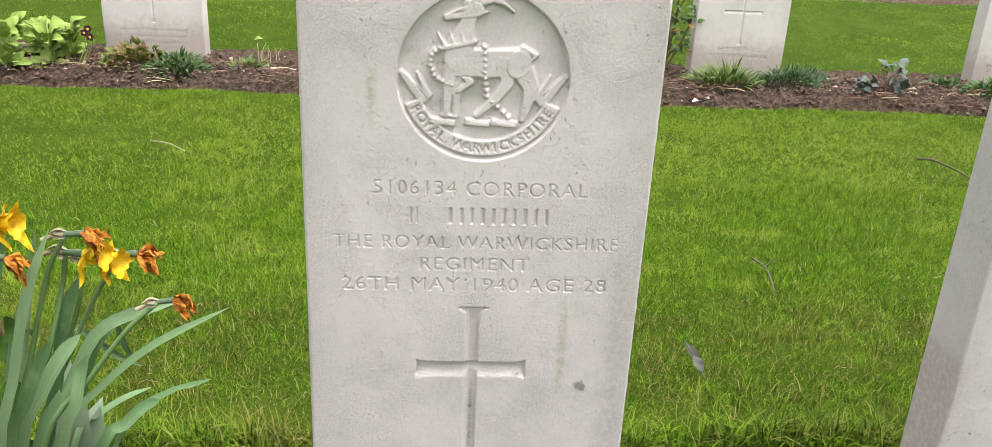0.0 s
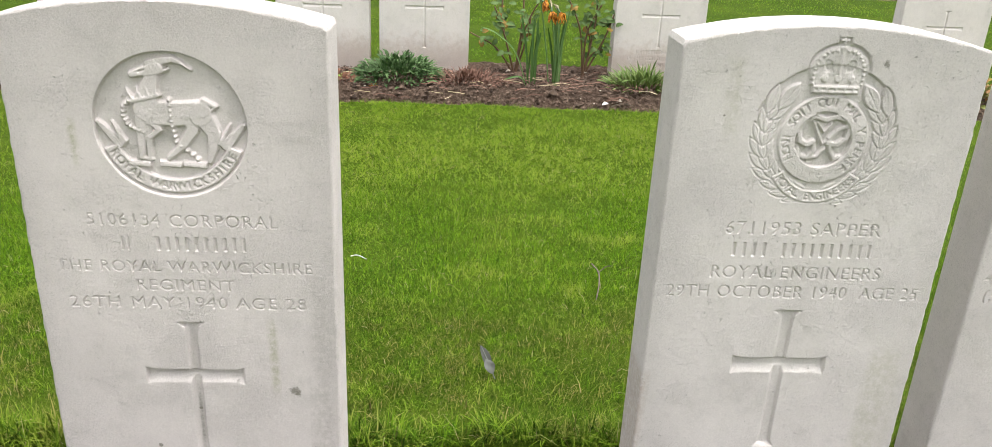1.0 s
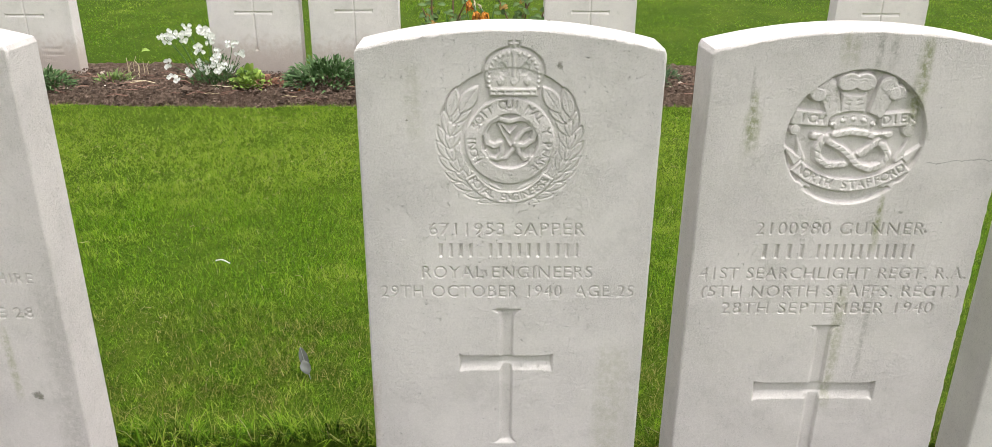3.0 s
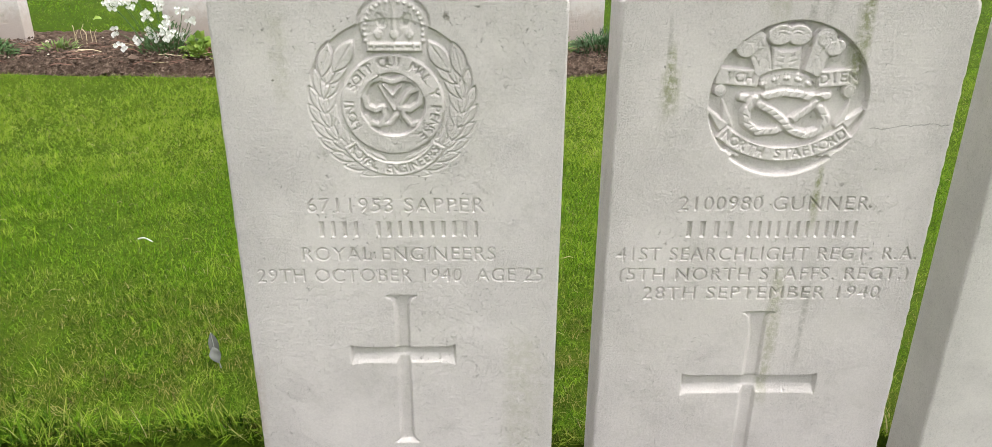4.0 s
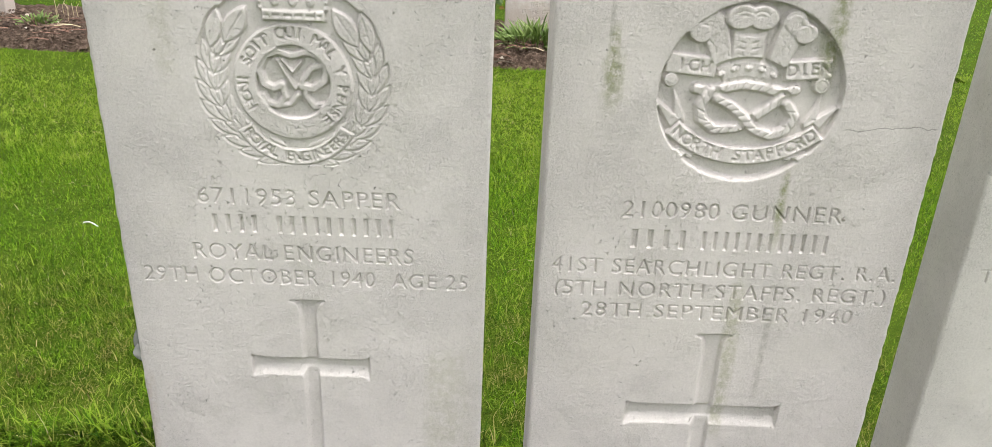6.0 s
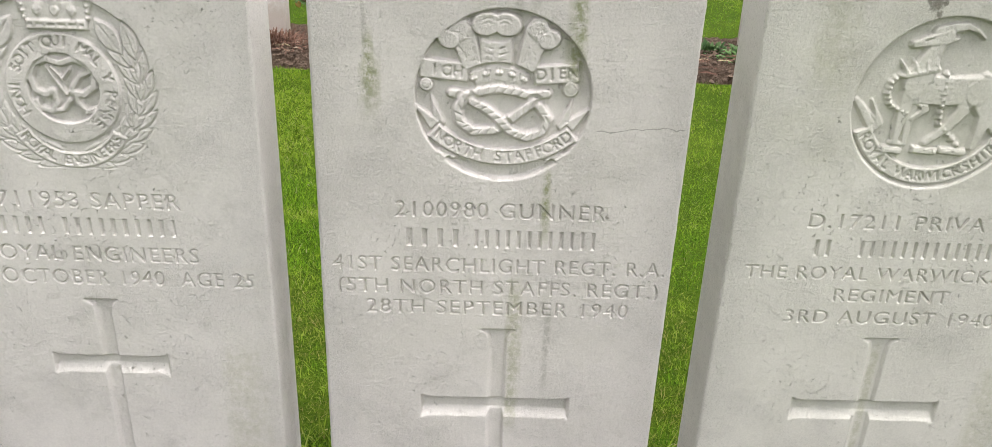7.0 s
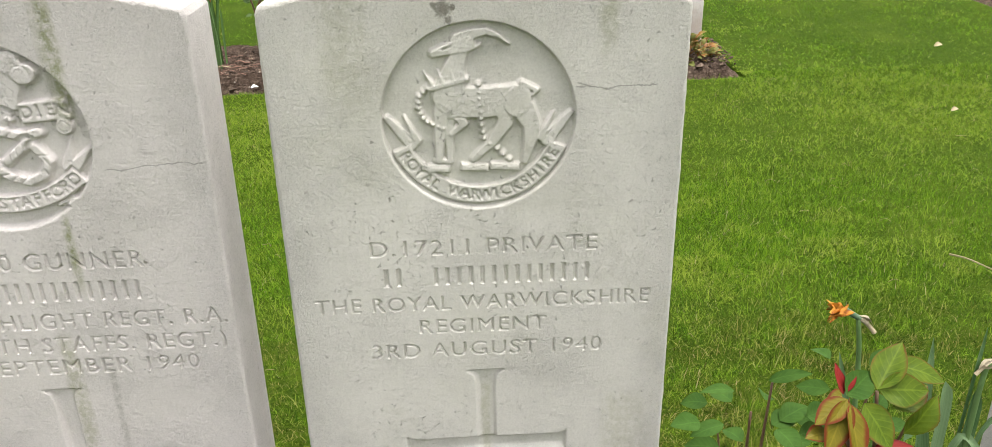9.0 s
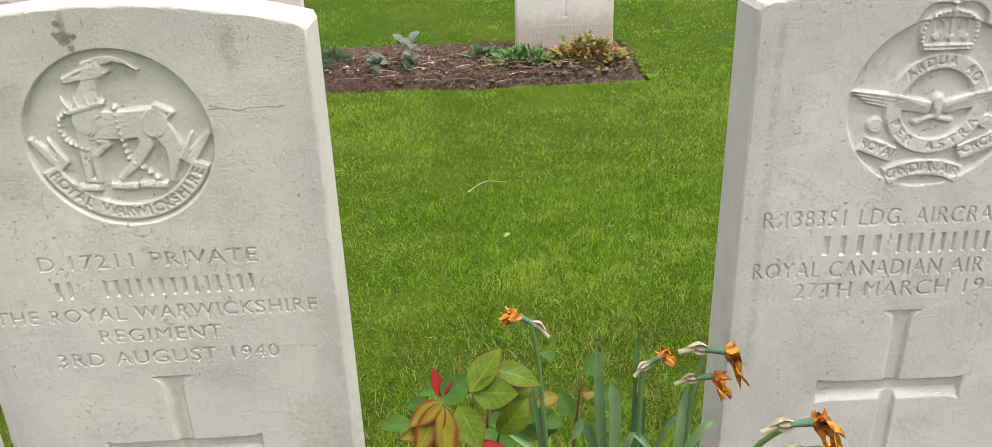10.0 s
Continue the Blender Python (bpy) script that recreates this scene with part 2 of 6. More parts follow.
def value_noise(x, y, seed=0):
    """Smooth lattice noise in 0..1 for arrays."""
    xi, yi = np.floor(x).astype(np.int64), np.floor(y).astype(np.int64)
    fx, fy = x - xi, y - yi
    fx, fy = fx * fx * (3 - 2 * fx), fy * fy * (3 - 2 * fy)

    def h(i, j):
        k = (i * 374761393 + j * 668265263 + seed * 974711) & 0x7FFFFFFF
        k = ((k ^ (k >> 13)) * 1274126177) & 0x7FFFFFFF
        return ((k ^ (k >> 16)) & 0xFFFF) / 65535.0

    return (h(xi, yi) * (1 - fx) + h(xi + 1, yi) * fx) * (1 - fy) + (h(xi, yi + 1) * (1 - fx) + h(xi + 1, yi + 1) * fx) * fy


def fbm(x, y, octaves=4, seed=0):
    return sum(value_noise(x * 2 ** k, y * 2 ** k, seed + k) * 0.5 ** (k + 1) for k in range(octaves))


# ---- the ground: lawn level, with beds let into it ----
BED_EDGE = 0.175          # lawn edge behind the near row
BACK_Y0, BACK_Y1, BACK_X1 = 2.305, 2.91, 2.77
FAR_Y0, FAR_Y1, SIDE_X0 = 5.15, 5.9, 4.32


def lawn_z(x, y):
    return 0.055 * np.clip(np.asarray(y, float) - 1.4, 0, 4) + 0.0 * np.asarray(x, float)


def in_bed(x, y):
    x, y = np.asarray(x, float), np.asarray(y, float)
    wav = 0.012 * np.sin(x * 5.1) + 0.008 * np.sin(x * 13.7 + 1)
    return ((y < BED_EDGE + wav) & (y > -0.54) & (x > -3.18) & (x < 4.38)) | ((y > BACK_Y0 + wav) & (y < BACK_Y1 + wav) & (x < BACK_X1 + 0.01 * np.sin(y * 20)) & (x > -3.58)) | ((y > FAR_Y0 + wav) & (y < FAR_Y1) & (x > -3.95) & (x < 7.95)) | ((x > SIDE_X0 + 0.012 * np.sin(y * 6)) & (x < 5.08) & (y > 3.0) & (y < FAR_Y0 + 0.1))


def axis(*spans):
    return np.unique(np.concatenate([np.linspace(a, b, n) for a, b, n in spans]).round(4))


gx = axis((-80, -4, 20), (-4, 6, 90), (BACK_X1 - 0.05, BACK_X1 + 0.05, 11), (SIDE_X0 - 0.05, SIDE_X0 + 0.05, 11), (6, 90, 20))
gy = axis((-60, -1, 15), (-0.4, 6.2, 120), (BED_EDGE - 0.04, BED_EDGE + 0.04, 17), (BACK_Y0 - 0.04, BACK_Y0 + 0.04, 17), (BACK_Y1 - 0.04, BACK_Y1 + 0.04, 9), (6.2, 160, 24))
GX, GY = np.meshgrid(gx, gy)
GZ = lawn_z(GX, GY) + 0.012 * (fbm(GX * 1.7, GY * 1.7, 3, 5) - 0.5) - 0.006
GZ = np.where(in_bed(GX, GY), GZ - 0.11, GZ)
ii = np.arange(len(gy) - 1)[:, None] * len(gx) + np.arange(len(gx) - 1)
gf = np.stack([ii, ii + 1, ii + 1 + len(gx), ii + len(gx)], -1).reshape(-1, 4)
ground = new("ground", array_mesh("ground", np.stack([GX, GY, GZ], -1).reshape(-1, 3), gf, MAT_TURF, True))
tagged(ground, "close-mown green cemetery lawn turf", "lawn", kind="structure")


def soil_bed(x0, x1, y0, y1, level, mound, seed, label, cell=0.014, mat=MAT_SOIL):
    """A strip of crumbly soil, heaped a little along its middle."""
    nx, ny = int((x1 - x0) / cell), max(12, int((y1 - y0) / cell))
    X, Y = np.meshgrid(np.linspace(x0, x1, nx), np.linspace(y0, y1, ny))
    t = (Y - y0) / (y1 - y0)
    edge = smoothstep(0, 0.16, t) * smoothstep(0, 0.16, 1 - t) * smoothstep(0, 0.1, np.minimum(X - x0, x1 - X))
    Z = lawn_z(X, Y) + level + mound * edge + 0.026 * (fbm(X * 14, Y * 14, 3, seed) - 0.45) + 0.026 * (fbm(X * 48, Y * 48, 2, seed + 9) - 0.37)
    k = np.arange(ny - 1)[:, None] * nx + np.arange(nx - 1)
    f = np.stack([k, k + 1, k + 1 + nx, k + nx], -1).reshape(-1, 4)
    ob = new("soil_bed", array_mesh("soil_bed", np.stack([X, Y, Z], -1).reshape(-1, 3), f, mat, True))
    return tagged(ob, label, "flower bed", kind="structure")


# its front, out of view, is widened to dim the stones' feet
soil_bed(-3.2, 4.4, -0.56, 0.205, -0.055, 0.02, 11, "narrow dark soil bed along the near row of headstones", 0.016, MAT_DARK_SOIL)
soil_bed(-3.6, BACK_X1 + 0.02, BACK_Y0 - 0.02, BACK_Y1 + 0.02, -0.035, 0.065, 23, "crumbly brown soil bed planted round the far row of headstones", 0.0105)
soil_bed(-4, 8.0, FAR_Y0 - 0.02, FAR_Y1, -0.03, 0.03, 37, "distant dark soil bed across the lawn", 0.04)
soil_bed(SIDE_X0 - 0.02, 5.1, 2.98, FAR_Y0 - 0.03, -0.03, 0.03, 41, "dark soil bed bordering the lawn", 0.025)


# ---- carved headstones ----
GLYPHS = {}


def glyph_mesh(text, spacing=1.12):
    """Outline triangles of a piece of writing in the built-in font: points and triangles, scaled to cap height 1, from x = 0."""
    if (text, spacing) not in GLYPHS:
        cu = bpy.data.curves.new("writing", "FONT")
        cu.body, cu.size, cu.space_character, cu.resolution_u = text, 1.0, spacing, 4
        cu.offset = -0.002
        ob = new("writing", cu)
        me = bpy.data.meshes.new_from_object(ob)
        me.calc_loop_triangles()
        co = np.array([v.co[:2] for v in me.vertices])
        tri = np.array([t.vertices[:] for t in me.loop_triangles])
        bpy.data.objects.remove(ob)
        bpy.data.curves.remove(cu)
        bpy.data.meshes.remove(me)
        co = co - [co[:, 0].min(), 0]
        GLYPHS[(text, spacing)] = (co / 0.70, tri)
    return GLYPHS[(text, spacing)]


def fill_triangles(mask, co, tri, x0, z0, res):
    """Rasters triangles (metres) into mask, whose node (0, 0) lies at x0, z0."""
    p = (co - [x0, z0]) / res
    nz, nx = mask.shape
    for a, b, c in p[tri]:
        lo, hi = np.floor(np.minimum(np.minimum(a, b), c)).astype(int), np.ceil(np.maximum(np.maximum(a, b), c)).astype(int)
        i0, j0, i1, j1 = max(lo[0], 0), max(lo[1], 0), min(hi[0] + 1, nx), min(hi[1] + 1, nz)
        if i0 >= i1 or j0 >= j1:
            continue
        X, Z = np.meshgrid(np.arange(i0, i1), np.arange(j0, j1))
        area = (b[0] - a[0]) * (c[1] - a[1]) - (b[1] - a[1]) * (c[0] - a[0])
        if abs(area) < 1e-9:
            continue
        s = 1 if area > 0 else -1
        w = [s * ((q[0] - r[0]) * (Z - r[1]) - (q[1] - r[1]) * (X - r[0])) >= -1e-6 for r, q in ((a, b), (b, c), (c, a))]
        mask[j0:j1, i0:i1] |= w[0] & w[1] & w[2]


def blur(a, n=1):
    for _ in range(n):
        p = np.pad(a, 1, mode="edge")
        a = (p[:-2, 1:-1] + p[2:, 1:-1] + p[1:-1, :-2] + p[1:-1, 2:] + 2 * p[1:-1, 1:-1]) / 6
    return a


def relief_mesh(name, x0, z0, depth, res, mat):
    """A carved patch in the face (y = 0): depth in metres into the stone, falling to nothing at its border. Uncut stretches are joined into long faces."""
    nz, nx = depth.shape
    X, Z = np.meshgrid(x0 + np.arange(nx) * res, z0 + np.arange(nz) * res)
    ramp = np.minimum(np.minimum(np.arange(nx)[None, :], np.arange(nx)[None, ::-1]), np.minimum(np.arange(nz)[:, None], np.arange(nz)[::-1, None]))
    depth = depth * np.clip(ramp / 2.0, 0, 1)
    depth = np.where(np.abs(depth) < 1e-6, 0.0, depth)
    busy = np.pad(depth != 0, 2)
    near = np.zeros((nz - 1, nx - 1), bool)
    for j in range(4):
        for i in range(4):
            near |= busy[j + 1:j + nz, i + 1:i + nx]
    k = np.arange(nz - 1)[:, None] * nx + np.arange(nx - 1)
    f = [np.stack([k, k + 1, k + 1 + nx, k + nx], -1)[near]]
    for j in range(nz - 1):
        edge = np.diff(np.concatenate([[0], (~near[j]).astype(int), [0]]))
        a, b = np.nonzero(edge == 1)[0] + j * nx, np.nonzero(edge == -1)[0] + j * nx
        f.append(np.stack([a, b, b + nx, a + nx], -1))
    f = np.concatenate(f)
    used, f = np.unique(f, return_inverse=True)
    co = np.stack([X, depth, Z], -1).reshape(-1, 3)[used]
    return array_mesh(name, co, f.reshape(-1, 4), mat, True)


def vee(mask, res, slope, most):
    """Depth of a V-shaped cut inside a mask: deeper with the distance from its rim."""
    depth, m, k = np.zeros(mask.shape), mask.copy(), 0
    while m.any() and depth.max() < most:
        depth += m * res * slope
        p = np.pad(m, 1)
        e = p[:-2, 1:-1] & p[2:, 1:-1] & p[1:-1, :-2] & p[1:-1, 2:] & m
        m = e & p[:-2, :-2] & p[2:, 2:] & p[:-2, 2:] & p[2:, :-2] if k % 2 else e
        k += 1
    return np.minimum(depth, most)


def letter_patch(text, xc, width, zb, cap, mat, bars=(), cut=1.0, coarse=1.0):
    """One incised line, centred on xc. bars: (from, to, count), fractions of the width cut as that many plain bars instead of letters."""
    res = 0.00056 * coarse
    mx, mz = 0.0022, 0.0025
    nx, nz = int((width + 2 * mx) / res) + 1, int((cap + 2 * mz) / res) + 1
    x0, z0 = xc - width / 2 - mx, zb - mz
    mask = np.zeros((nz, nx), bool)
    X, Z = np.meshgrid(np.arange(nx) * res, np.arange(nz) * res)
    for a, b, count in bars:
        step = (b - a) / (2 * count - 0.7 if count > 1 else 2)
        for k in range(2 * count):
            u = (X + x0 - xc) / width + 0.5 - a - step * k
            mask |= (u > 0) & (u < step * 0.34) & (Z + z0 > zb + cap * 0.04) & (Z + z0 < zb + cap * 0.96)
    if not bars:
        co, tri = glyph_mesh(text)
        co = co * [width / co[:, 0].max(), cap]
        fill_triangles(mask, co + [xc - width / 2, zb], tri, x0, z0, res)
    depth = blur(vee(mask, res, 2.6, 0.0034), 1)
    depth *= (0.35 + 0.65 * cut) * (0.62 + 0.62 * fbm((X + xc * 7 + 3) * 60, (Z + zb * 5) * 60, 3, 3))
    return relief_mesh("inscription", x0, z0, depth, res, mat), (x0, x0 + (nx - 1) * res, z0, z0 + (nz - 1) * res)


def cross_patch(xc, top, arm, bottom, half, mat, coarse=1.0, size=1.0):
    """A sunk Latin cross with flared ends."""
    res = 0.0010 * coarse
    stem, bar = 0.0080 * size, 0.0100 * size
    m = 0.006
    nx, nz = int((2 * half + 2 * m) / res) + 1, int((top - bottom + 2 * m) / res) + 1
    x0, z0 = xc - half - m, bottom - m
    X, Z = np.meshgrid(x0 + np.arange(nx) * res - xc, z0 + np.arange(nz) * res)
    flare = 0.013 * np.exp(-np.minimum(top - Z, 1) / 0.0045) + 0.011 * np.exp(-np.clip(Z - bottom, 0, 1) / 0.0045)
    # a steep wall under the upper and one side edge, a level floor, and a bevel rising to the other edge
    v1 = np.minimum(np.minimum((stem + flare - X) * 3.2, (X + stem + flare) * 1.1), np.minimum((top - Z) * 4.0, (Z - bottom) * 0.9))
    v1 = np.clip(v1, 0, 0.0050)
    flare2 = 0.0045 * np.exp(-np.clip(half - np.abs(X), 0, 1) / 0.005)
    v2 = np.minimum(np.minimum((arm + bar + flare2 - Z) * 6.0, (Z - arm + bar + flare2) * 0.56), (half - np.abs(X)) * 2.2)
    v2 = np.clip(v2, 0, 0.0064)
    depth = blur(np.maximum(v1, v2), 1)
    return relief_mesh("cross", x0, z0, depth, res, mat), (x0, x0 + (nx - 1) * res, z0, z0 + (nz - 1) * res)


class Carving:
    """A carved badge in millimetres about its centre; h is the height over the sunk floor."""

    def __init__(self, xmin, xmax, zmin, zmax, res=0.78):
        self.res, self.xmin, self.zmin = res, xmin, zmin
        self.X, self.Z = np.meshgrid(np.arange(xmin, xmax + res / 2, res), np.arange(zmin, zmax + res / 2, res))
        self.h = np.zeros_like(self.X)

    def lift(self, d, h, soft=1.6):
        """Raises the inside of a distance field (negative inside) to h."""
        self.h = np.maximum(self.h, h * smoothstep(0, soft, -d))

    def groove(self, d, depth, soft=0.8):
        self.h = self.h - depth * smoothstep(0, soft, -d)

    def capsule(self, a, b, ra, rb):
        ax, az = a
        bx, bz = b
        dx, dz = bx - ax, bz - az
        t = np.clip(((self.X - ax) * dx + (self.Z - az) * dz) / max(dx * dx + dz * dz, 1e-6), 0, 1)
        return np.hypot(self.X - ax - t * dx, self.Z - az - t * dz) - (ra + (rb - ra) * t)

    def limb(self, points, ra, rb, h, soft=2.5):
        n = len(points) - 1
        for k in range(n):
            self.lift(self.capsule(points[k], points[k + 1], ra + (rb - ra) * k / n, ra + (rb - ra) * (k + 1) / n), h, soft)

    def box(self, c, half, turn=0.0):
        s, q = math.sin(radians(turn)), math.cos(radians(turn))
        x, z = (self.X - c[0]) * q + (self.Z - c[1]) * s, -(self.X - c[0]) * s + (self.Z - c[1]) * q
        return np.maximum(np.abs(x) - half[0], np.abs(z) - half[1])

    def ellipse(self, c, rx, rz, turn=0.0):
        s, q = math.sin(radians(turn)), math.cos(radians(turn))
        x, z = (self.X - c[0]) * q + (self.Z - c[1]) * s, -(self.X - c[0]) * s + (self.Z - c[1]) * q
        return (np.hypot(x / rx, z / rz) - 1) * min(rx, rz)

    def arc(self, c, r, half, a0, a1):
        """A band along a circle from angle a0 to a1 (degrees, counter-clockwise)."""
        x, z = self.X - c[0], self.Z - c[1]
        mid, span = (a0 + a1) / 2, (a1 - a0) / 2
        da = (np.degrees(np.arctan2(z, x)) - mid + 180) % 360 - 180
        return np.maximum(np.abs(np.hypot(x, z) - r) - half, (np.abs(da) - span) * r * math.pi / 180)

    def beads(self, points, n, r, h):
        p = np.array(points, float)
        seg = np.hypot(*np.diff(p, axis=0).T)
        s = np.concatenate([[0], np.cumsum(seg)])
        for t in np.linspace(0, s[-1], n):
            c = (np.interp(t, s, p[:, 0]), np.interp(t, s, p[:, 1]))
            self.lift(np.hypot(self.X - c[0], self.Z - c[1]) - r, h, r * 0.9)

    def curl(self, c, r, h):
        self.lift(np.hypot(self.X - c[0], self.Z - c[1]) - r, h, 2)
        self.groove(np.abs(np.hypot(self.X - c[0], self.Z - c[1]) - r * 0.55) - 0.7, 1.0)

    def letters(self, text, place, cap, depth):
        """Cuts letters; place(k, n) gives the middle of a letter's foot and its turn in degrees."""
        mask = np.zeros(self.X.shape, bool)
        for k, ch in enumerate(text):
            if ch == " ":
                continue
            co, tri = glyph_mesh(ch)
            co = (co - [co[:, 0].max() / 2, 0]) * cap
            (x, z), turn = place(k, len(text))
            s, q = math.sin(radians(turn)), math.cos(radians(turn))
            co = np.stack([co[:, 0] * q - co[:, 1] * s + x, co[:, 0] * s + co[:, 1] * q + z], -1)
            fill_triangles(mask, co, tri, self.xmin, self.zmin, self.res)
        self.h = self.h - depth * blur(mask.astype(float), 1)

    def arc_letters(self, text, c, r, a0, a1, cap, depth, inward=False):
        """Writing along a circle; inward: the letters' heads point to its centre (a bottom scroll)."""
        def place(k, n):
            a = a0 + (a1 - a0) * (k + 0.5) / n
            return (c[0] + r * math.cos(radians(a)), c[1] + r * math.sin(radians(a))), a + 90 if inward else a - 90
        self.letters(text, place, cap, depth)

    def crown(self, c, w, hgt, h):
        """An arched crown with beaded arches, a pearled rim and a cross on top; c is the middle of its rim."""
        x, z = c
        self.lift(self.ellipse((x, z + hgt * 0.40), w, hgt * 0.46), h * 0.55, 3)
        self.lift(self.box((x, z + hgt * 0.06), (w * 0.80, hgt * 0.085)), h, 1.5)
        self.groove(self.box((x, z + hgt * 0.06), (w * 0.72, hgt * 0.022)), h * 0.35)
        for k in range(5):
            self.lift(self.ellipse((x + w * (-0.56 + 0.28 * k), z + hgt * 0.06), w * 0.06, hgt * 0.035), h * 1.05, 1)
        for s in (-1, 1):
            arch = [(x + s * w * (0.80 + 0.18 * math.sin(radians(a)) - 0.80 * (1 - math.cos(radians(a)))), z + hgt * (0.16 + 0.60 * math.sin(radians(a)))) for a in range(0, 91, 9)]
            self.beads(arch, 10, w * 0.095, h * 1.05)
            self.groove(self.ellipse((x + s * w * 0.36, z + hgt * 0.48), w * 0.16, hgt * 0.14, -25 * s), h * 0.3, 2)
        for k in range(3):
            fx = x + w * (-0.44 + 0.44 * k)
            self.lift(self.ellipse((fx, z + hgt * 0.26), w * 0.13, hgt * 0.09), h * 0.95, 1.5)
            self.lift(self.capsule((fx, z + hgt * 0.2), (fx, z + hgt * 0.36), w * 0.06, w * 0.04), h, 1.5)
        self.limb([(x, z + hgt * 0.36), (x, z + hgt * 0.76)], w * 0.10, w * 0.09, h * 0.95)
        self.lift(np.hypot(self.X - x, self.Z - z - hgt * 0.80) - w * 0.13, h, 2)
        self.lift(self.box((x, z + hgt * 0.93), (w * 0.055, hgt * 0.075)), h, 1)
        self.lift(self.box((x, z + hgt * 0.94), (w * 0.15, hgt * 0.028)), h, 1)

    def patch(self, xc, zc, floor, mat, keep=0.0):
        """floor: depth of the sunk ground in mm (array or number)."""
        wear = 0.35 * (fbm(self.X * 0.5 + 40, self.Z * 0.5 + 40, 3, 8) - 0.5)
        depth = np.maximum(floor - self.h, -keep) + wear * (self.h > 0.2)
        depth = blur(depth, 1) * 0.00126
        res = self.res * 0.001
        x0, z0 = xc + self.xmin * 0.001, zc + self.zmin * 0.001
        nz, nx = depth.shape
        return relief_mesh("carved_badge", x0, z0, depth, res, mat), (x0, x0 + (nx - 1) * res, z0, z0 + (nz - 1) * res)


def sunk_disc(cv, r, top, bottom):
    """A disc sunk deepest under its upper rim."""
    d = np.hypot(cv.X, cv.Z)
    f = bottom + (top - bottom) * smoothstep(-r * 0.9, r * 0.6, cv.Z)
    return f * smoothstep(0, 1.4 + 4.5 * smoothstep(0.1, 0.9, -cv.Z / r), r - d)


def badge_beast(mat, xc, zc):
    """A disc with a standing four-legged emblem kept to plain rounded forms, chains and a lettered scroll."""
    cv = Carving(-94, 94, -94, 94)
    fl = sunk_disc(cv, 91, 5.6, 5.0)
    cv.limb([(-26, 16), (6, 15), (34, 18)], 17.5, 16, 4.2, 3.5)
    cv.lift(cv.ellipse((-30, 20), 15, 18, 15), 4.6, 4)
    cv.lift(cv.ellipse((36, 16), 16, 19, -20), 4.6, 4)
    cv.limb([(-26, 32), (-22, 46), (-16, 64)], 15, 8.5, 4.6, 2.4)
    cv.limb([(-40, 62), (-26, 66), (-10, 70)], 5.5, 9.5, 5.0, 3)
    cv.limb([(-18, 74), (-4, 79), (8, 81), (19, 77), (29, 69)], 7.5, 2.2, 4.6, 2.2)
    for k in range(7):
        cv.groove(cv.capsule((-14 + 4.6 * k, 71 + 2 * k - 0.3 * k * k), (-16 + 4.6 * k, 84 + k - 0.2 * k * k), 0.5, 0.5), 1.0, 0.8)
    cv.limb([(-12, 63), (2, 69)], 4.5, 2.5, 4.2, 2)
    cv.groove(cv.capsule((-31, 66), (-25, 68), 1.2, 1.2), 1.4)
    cv.limb([(40, 32), (54, 26), (50, 21)], 5, 3, 4.4, 2.5)
    cv.limb([(-35, 10), (-37, -11), (-39, -40)], 9, 5, 4.2, 2.8)
    cv.limb([(-27, 8), (-28, -14), (-29, -40)], 7, 4.4, 3.4, 2.5)
    cv.limb([(-20, 3), (-14, -4), (-26, -14)], 6.5, 4.4, 4.2, 2.5)
    cv.limb([(42, 8), (50, -8), (48, -25), (43, -43)], 13, 5, 4.2, 3)
    cv.limb([(24, 8), (25, -4), (13, -22), (-6, -40)], 11, 4.8, 4.0, 3)
    cv.limb([(-42, -40), (-28, -42)], 3.6, 3.6, 3.4, 2)
    cv.groove(cv.capsule((-22, 2), (18, -1), 0.8, 0.8), 1.2, 1.0)
    cv.groove(cv.capsule((24, 8), (34, -6), 0.7, 0.7), 1.0, 1.0)
    # collar of points round the neck
    cv.lift(cv.capsule((-44, 30), (-11, 38), 3.4, 3.4), 5.4, 1.5)
    for k in range(4):
        cv.lift(cv.capsule((-42 + 9.5 * k, 34 + 1.8 * k), (-49 + 12 * k, 45 + 2 * k), 3.4, 1.0), 5.2, 1.5)
    cv.beads([(-43, 34), (-54, 24), (-56, 12), (-51, 0), (-40, -6), (-33, -8)], 12, 4.8, 5.2)
    cv.beads([(0, 32), (1, 12), (2, -2), (4, -19)], 9, 4.8, 5.4)
    cv.beads([(4, -19), (16, -30), (28, -41)], 5, 4.6, 5.0)
    for x, w in ((-41, 13), (-5, 14), (24, 15)):
        cv.lift(cv.box((x, -48), (w, 4.4), -4), 4.4, 1.3)
        cv.groove(cv.box((x + 2, -46), (w * 0.7, 0.8), -4), 1.0)
    cv.lift(cv.arc((0, 4), 80, 9.5, 202, 338), 4.0, 1.0)
    for s in (-1, 1):
        cv.limb([(s * 86, 3), (s * 64, -22)], 4, 8, 3.4, 2)
        cv.limb([(s * 70, 4), (s * 58, -20)], 2, 5, 3.8, 2)
        cv.groove(cv.capsule((s * 76, -2), (s * 64, -18), 0.8, 0.8), 1.2)
    cv.arc_letters("ROYAL WARWICKSHIRE", (0, 4), 85.0, 206, 334, 10.5, 2.4, True)
    return cv.patch(xc, zc, fl, mat)


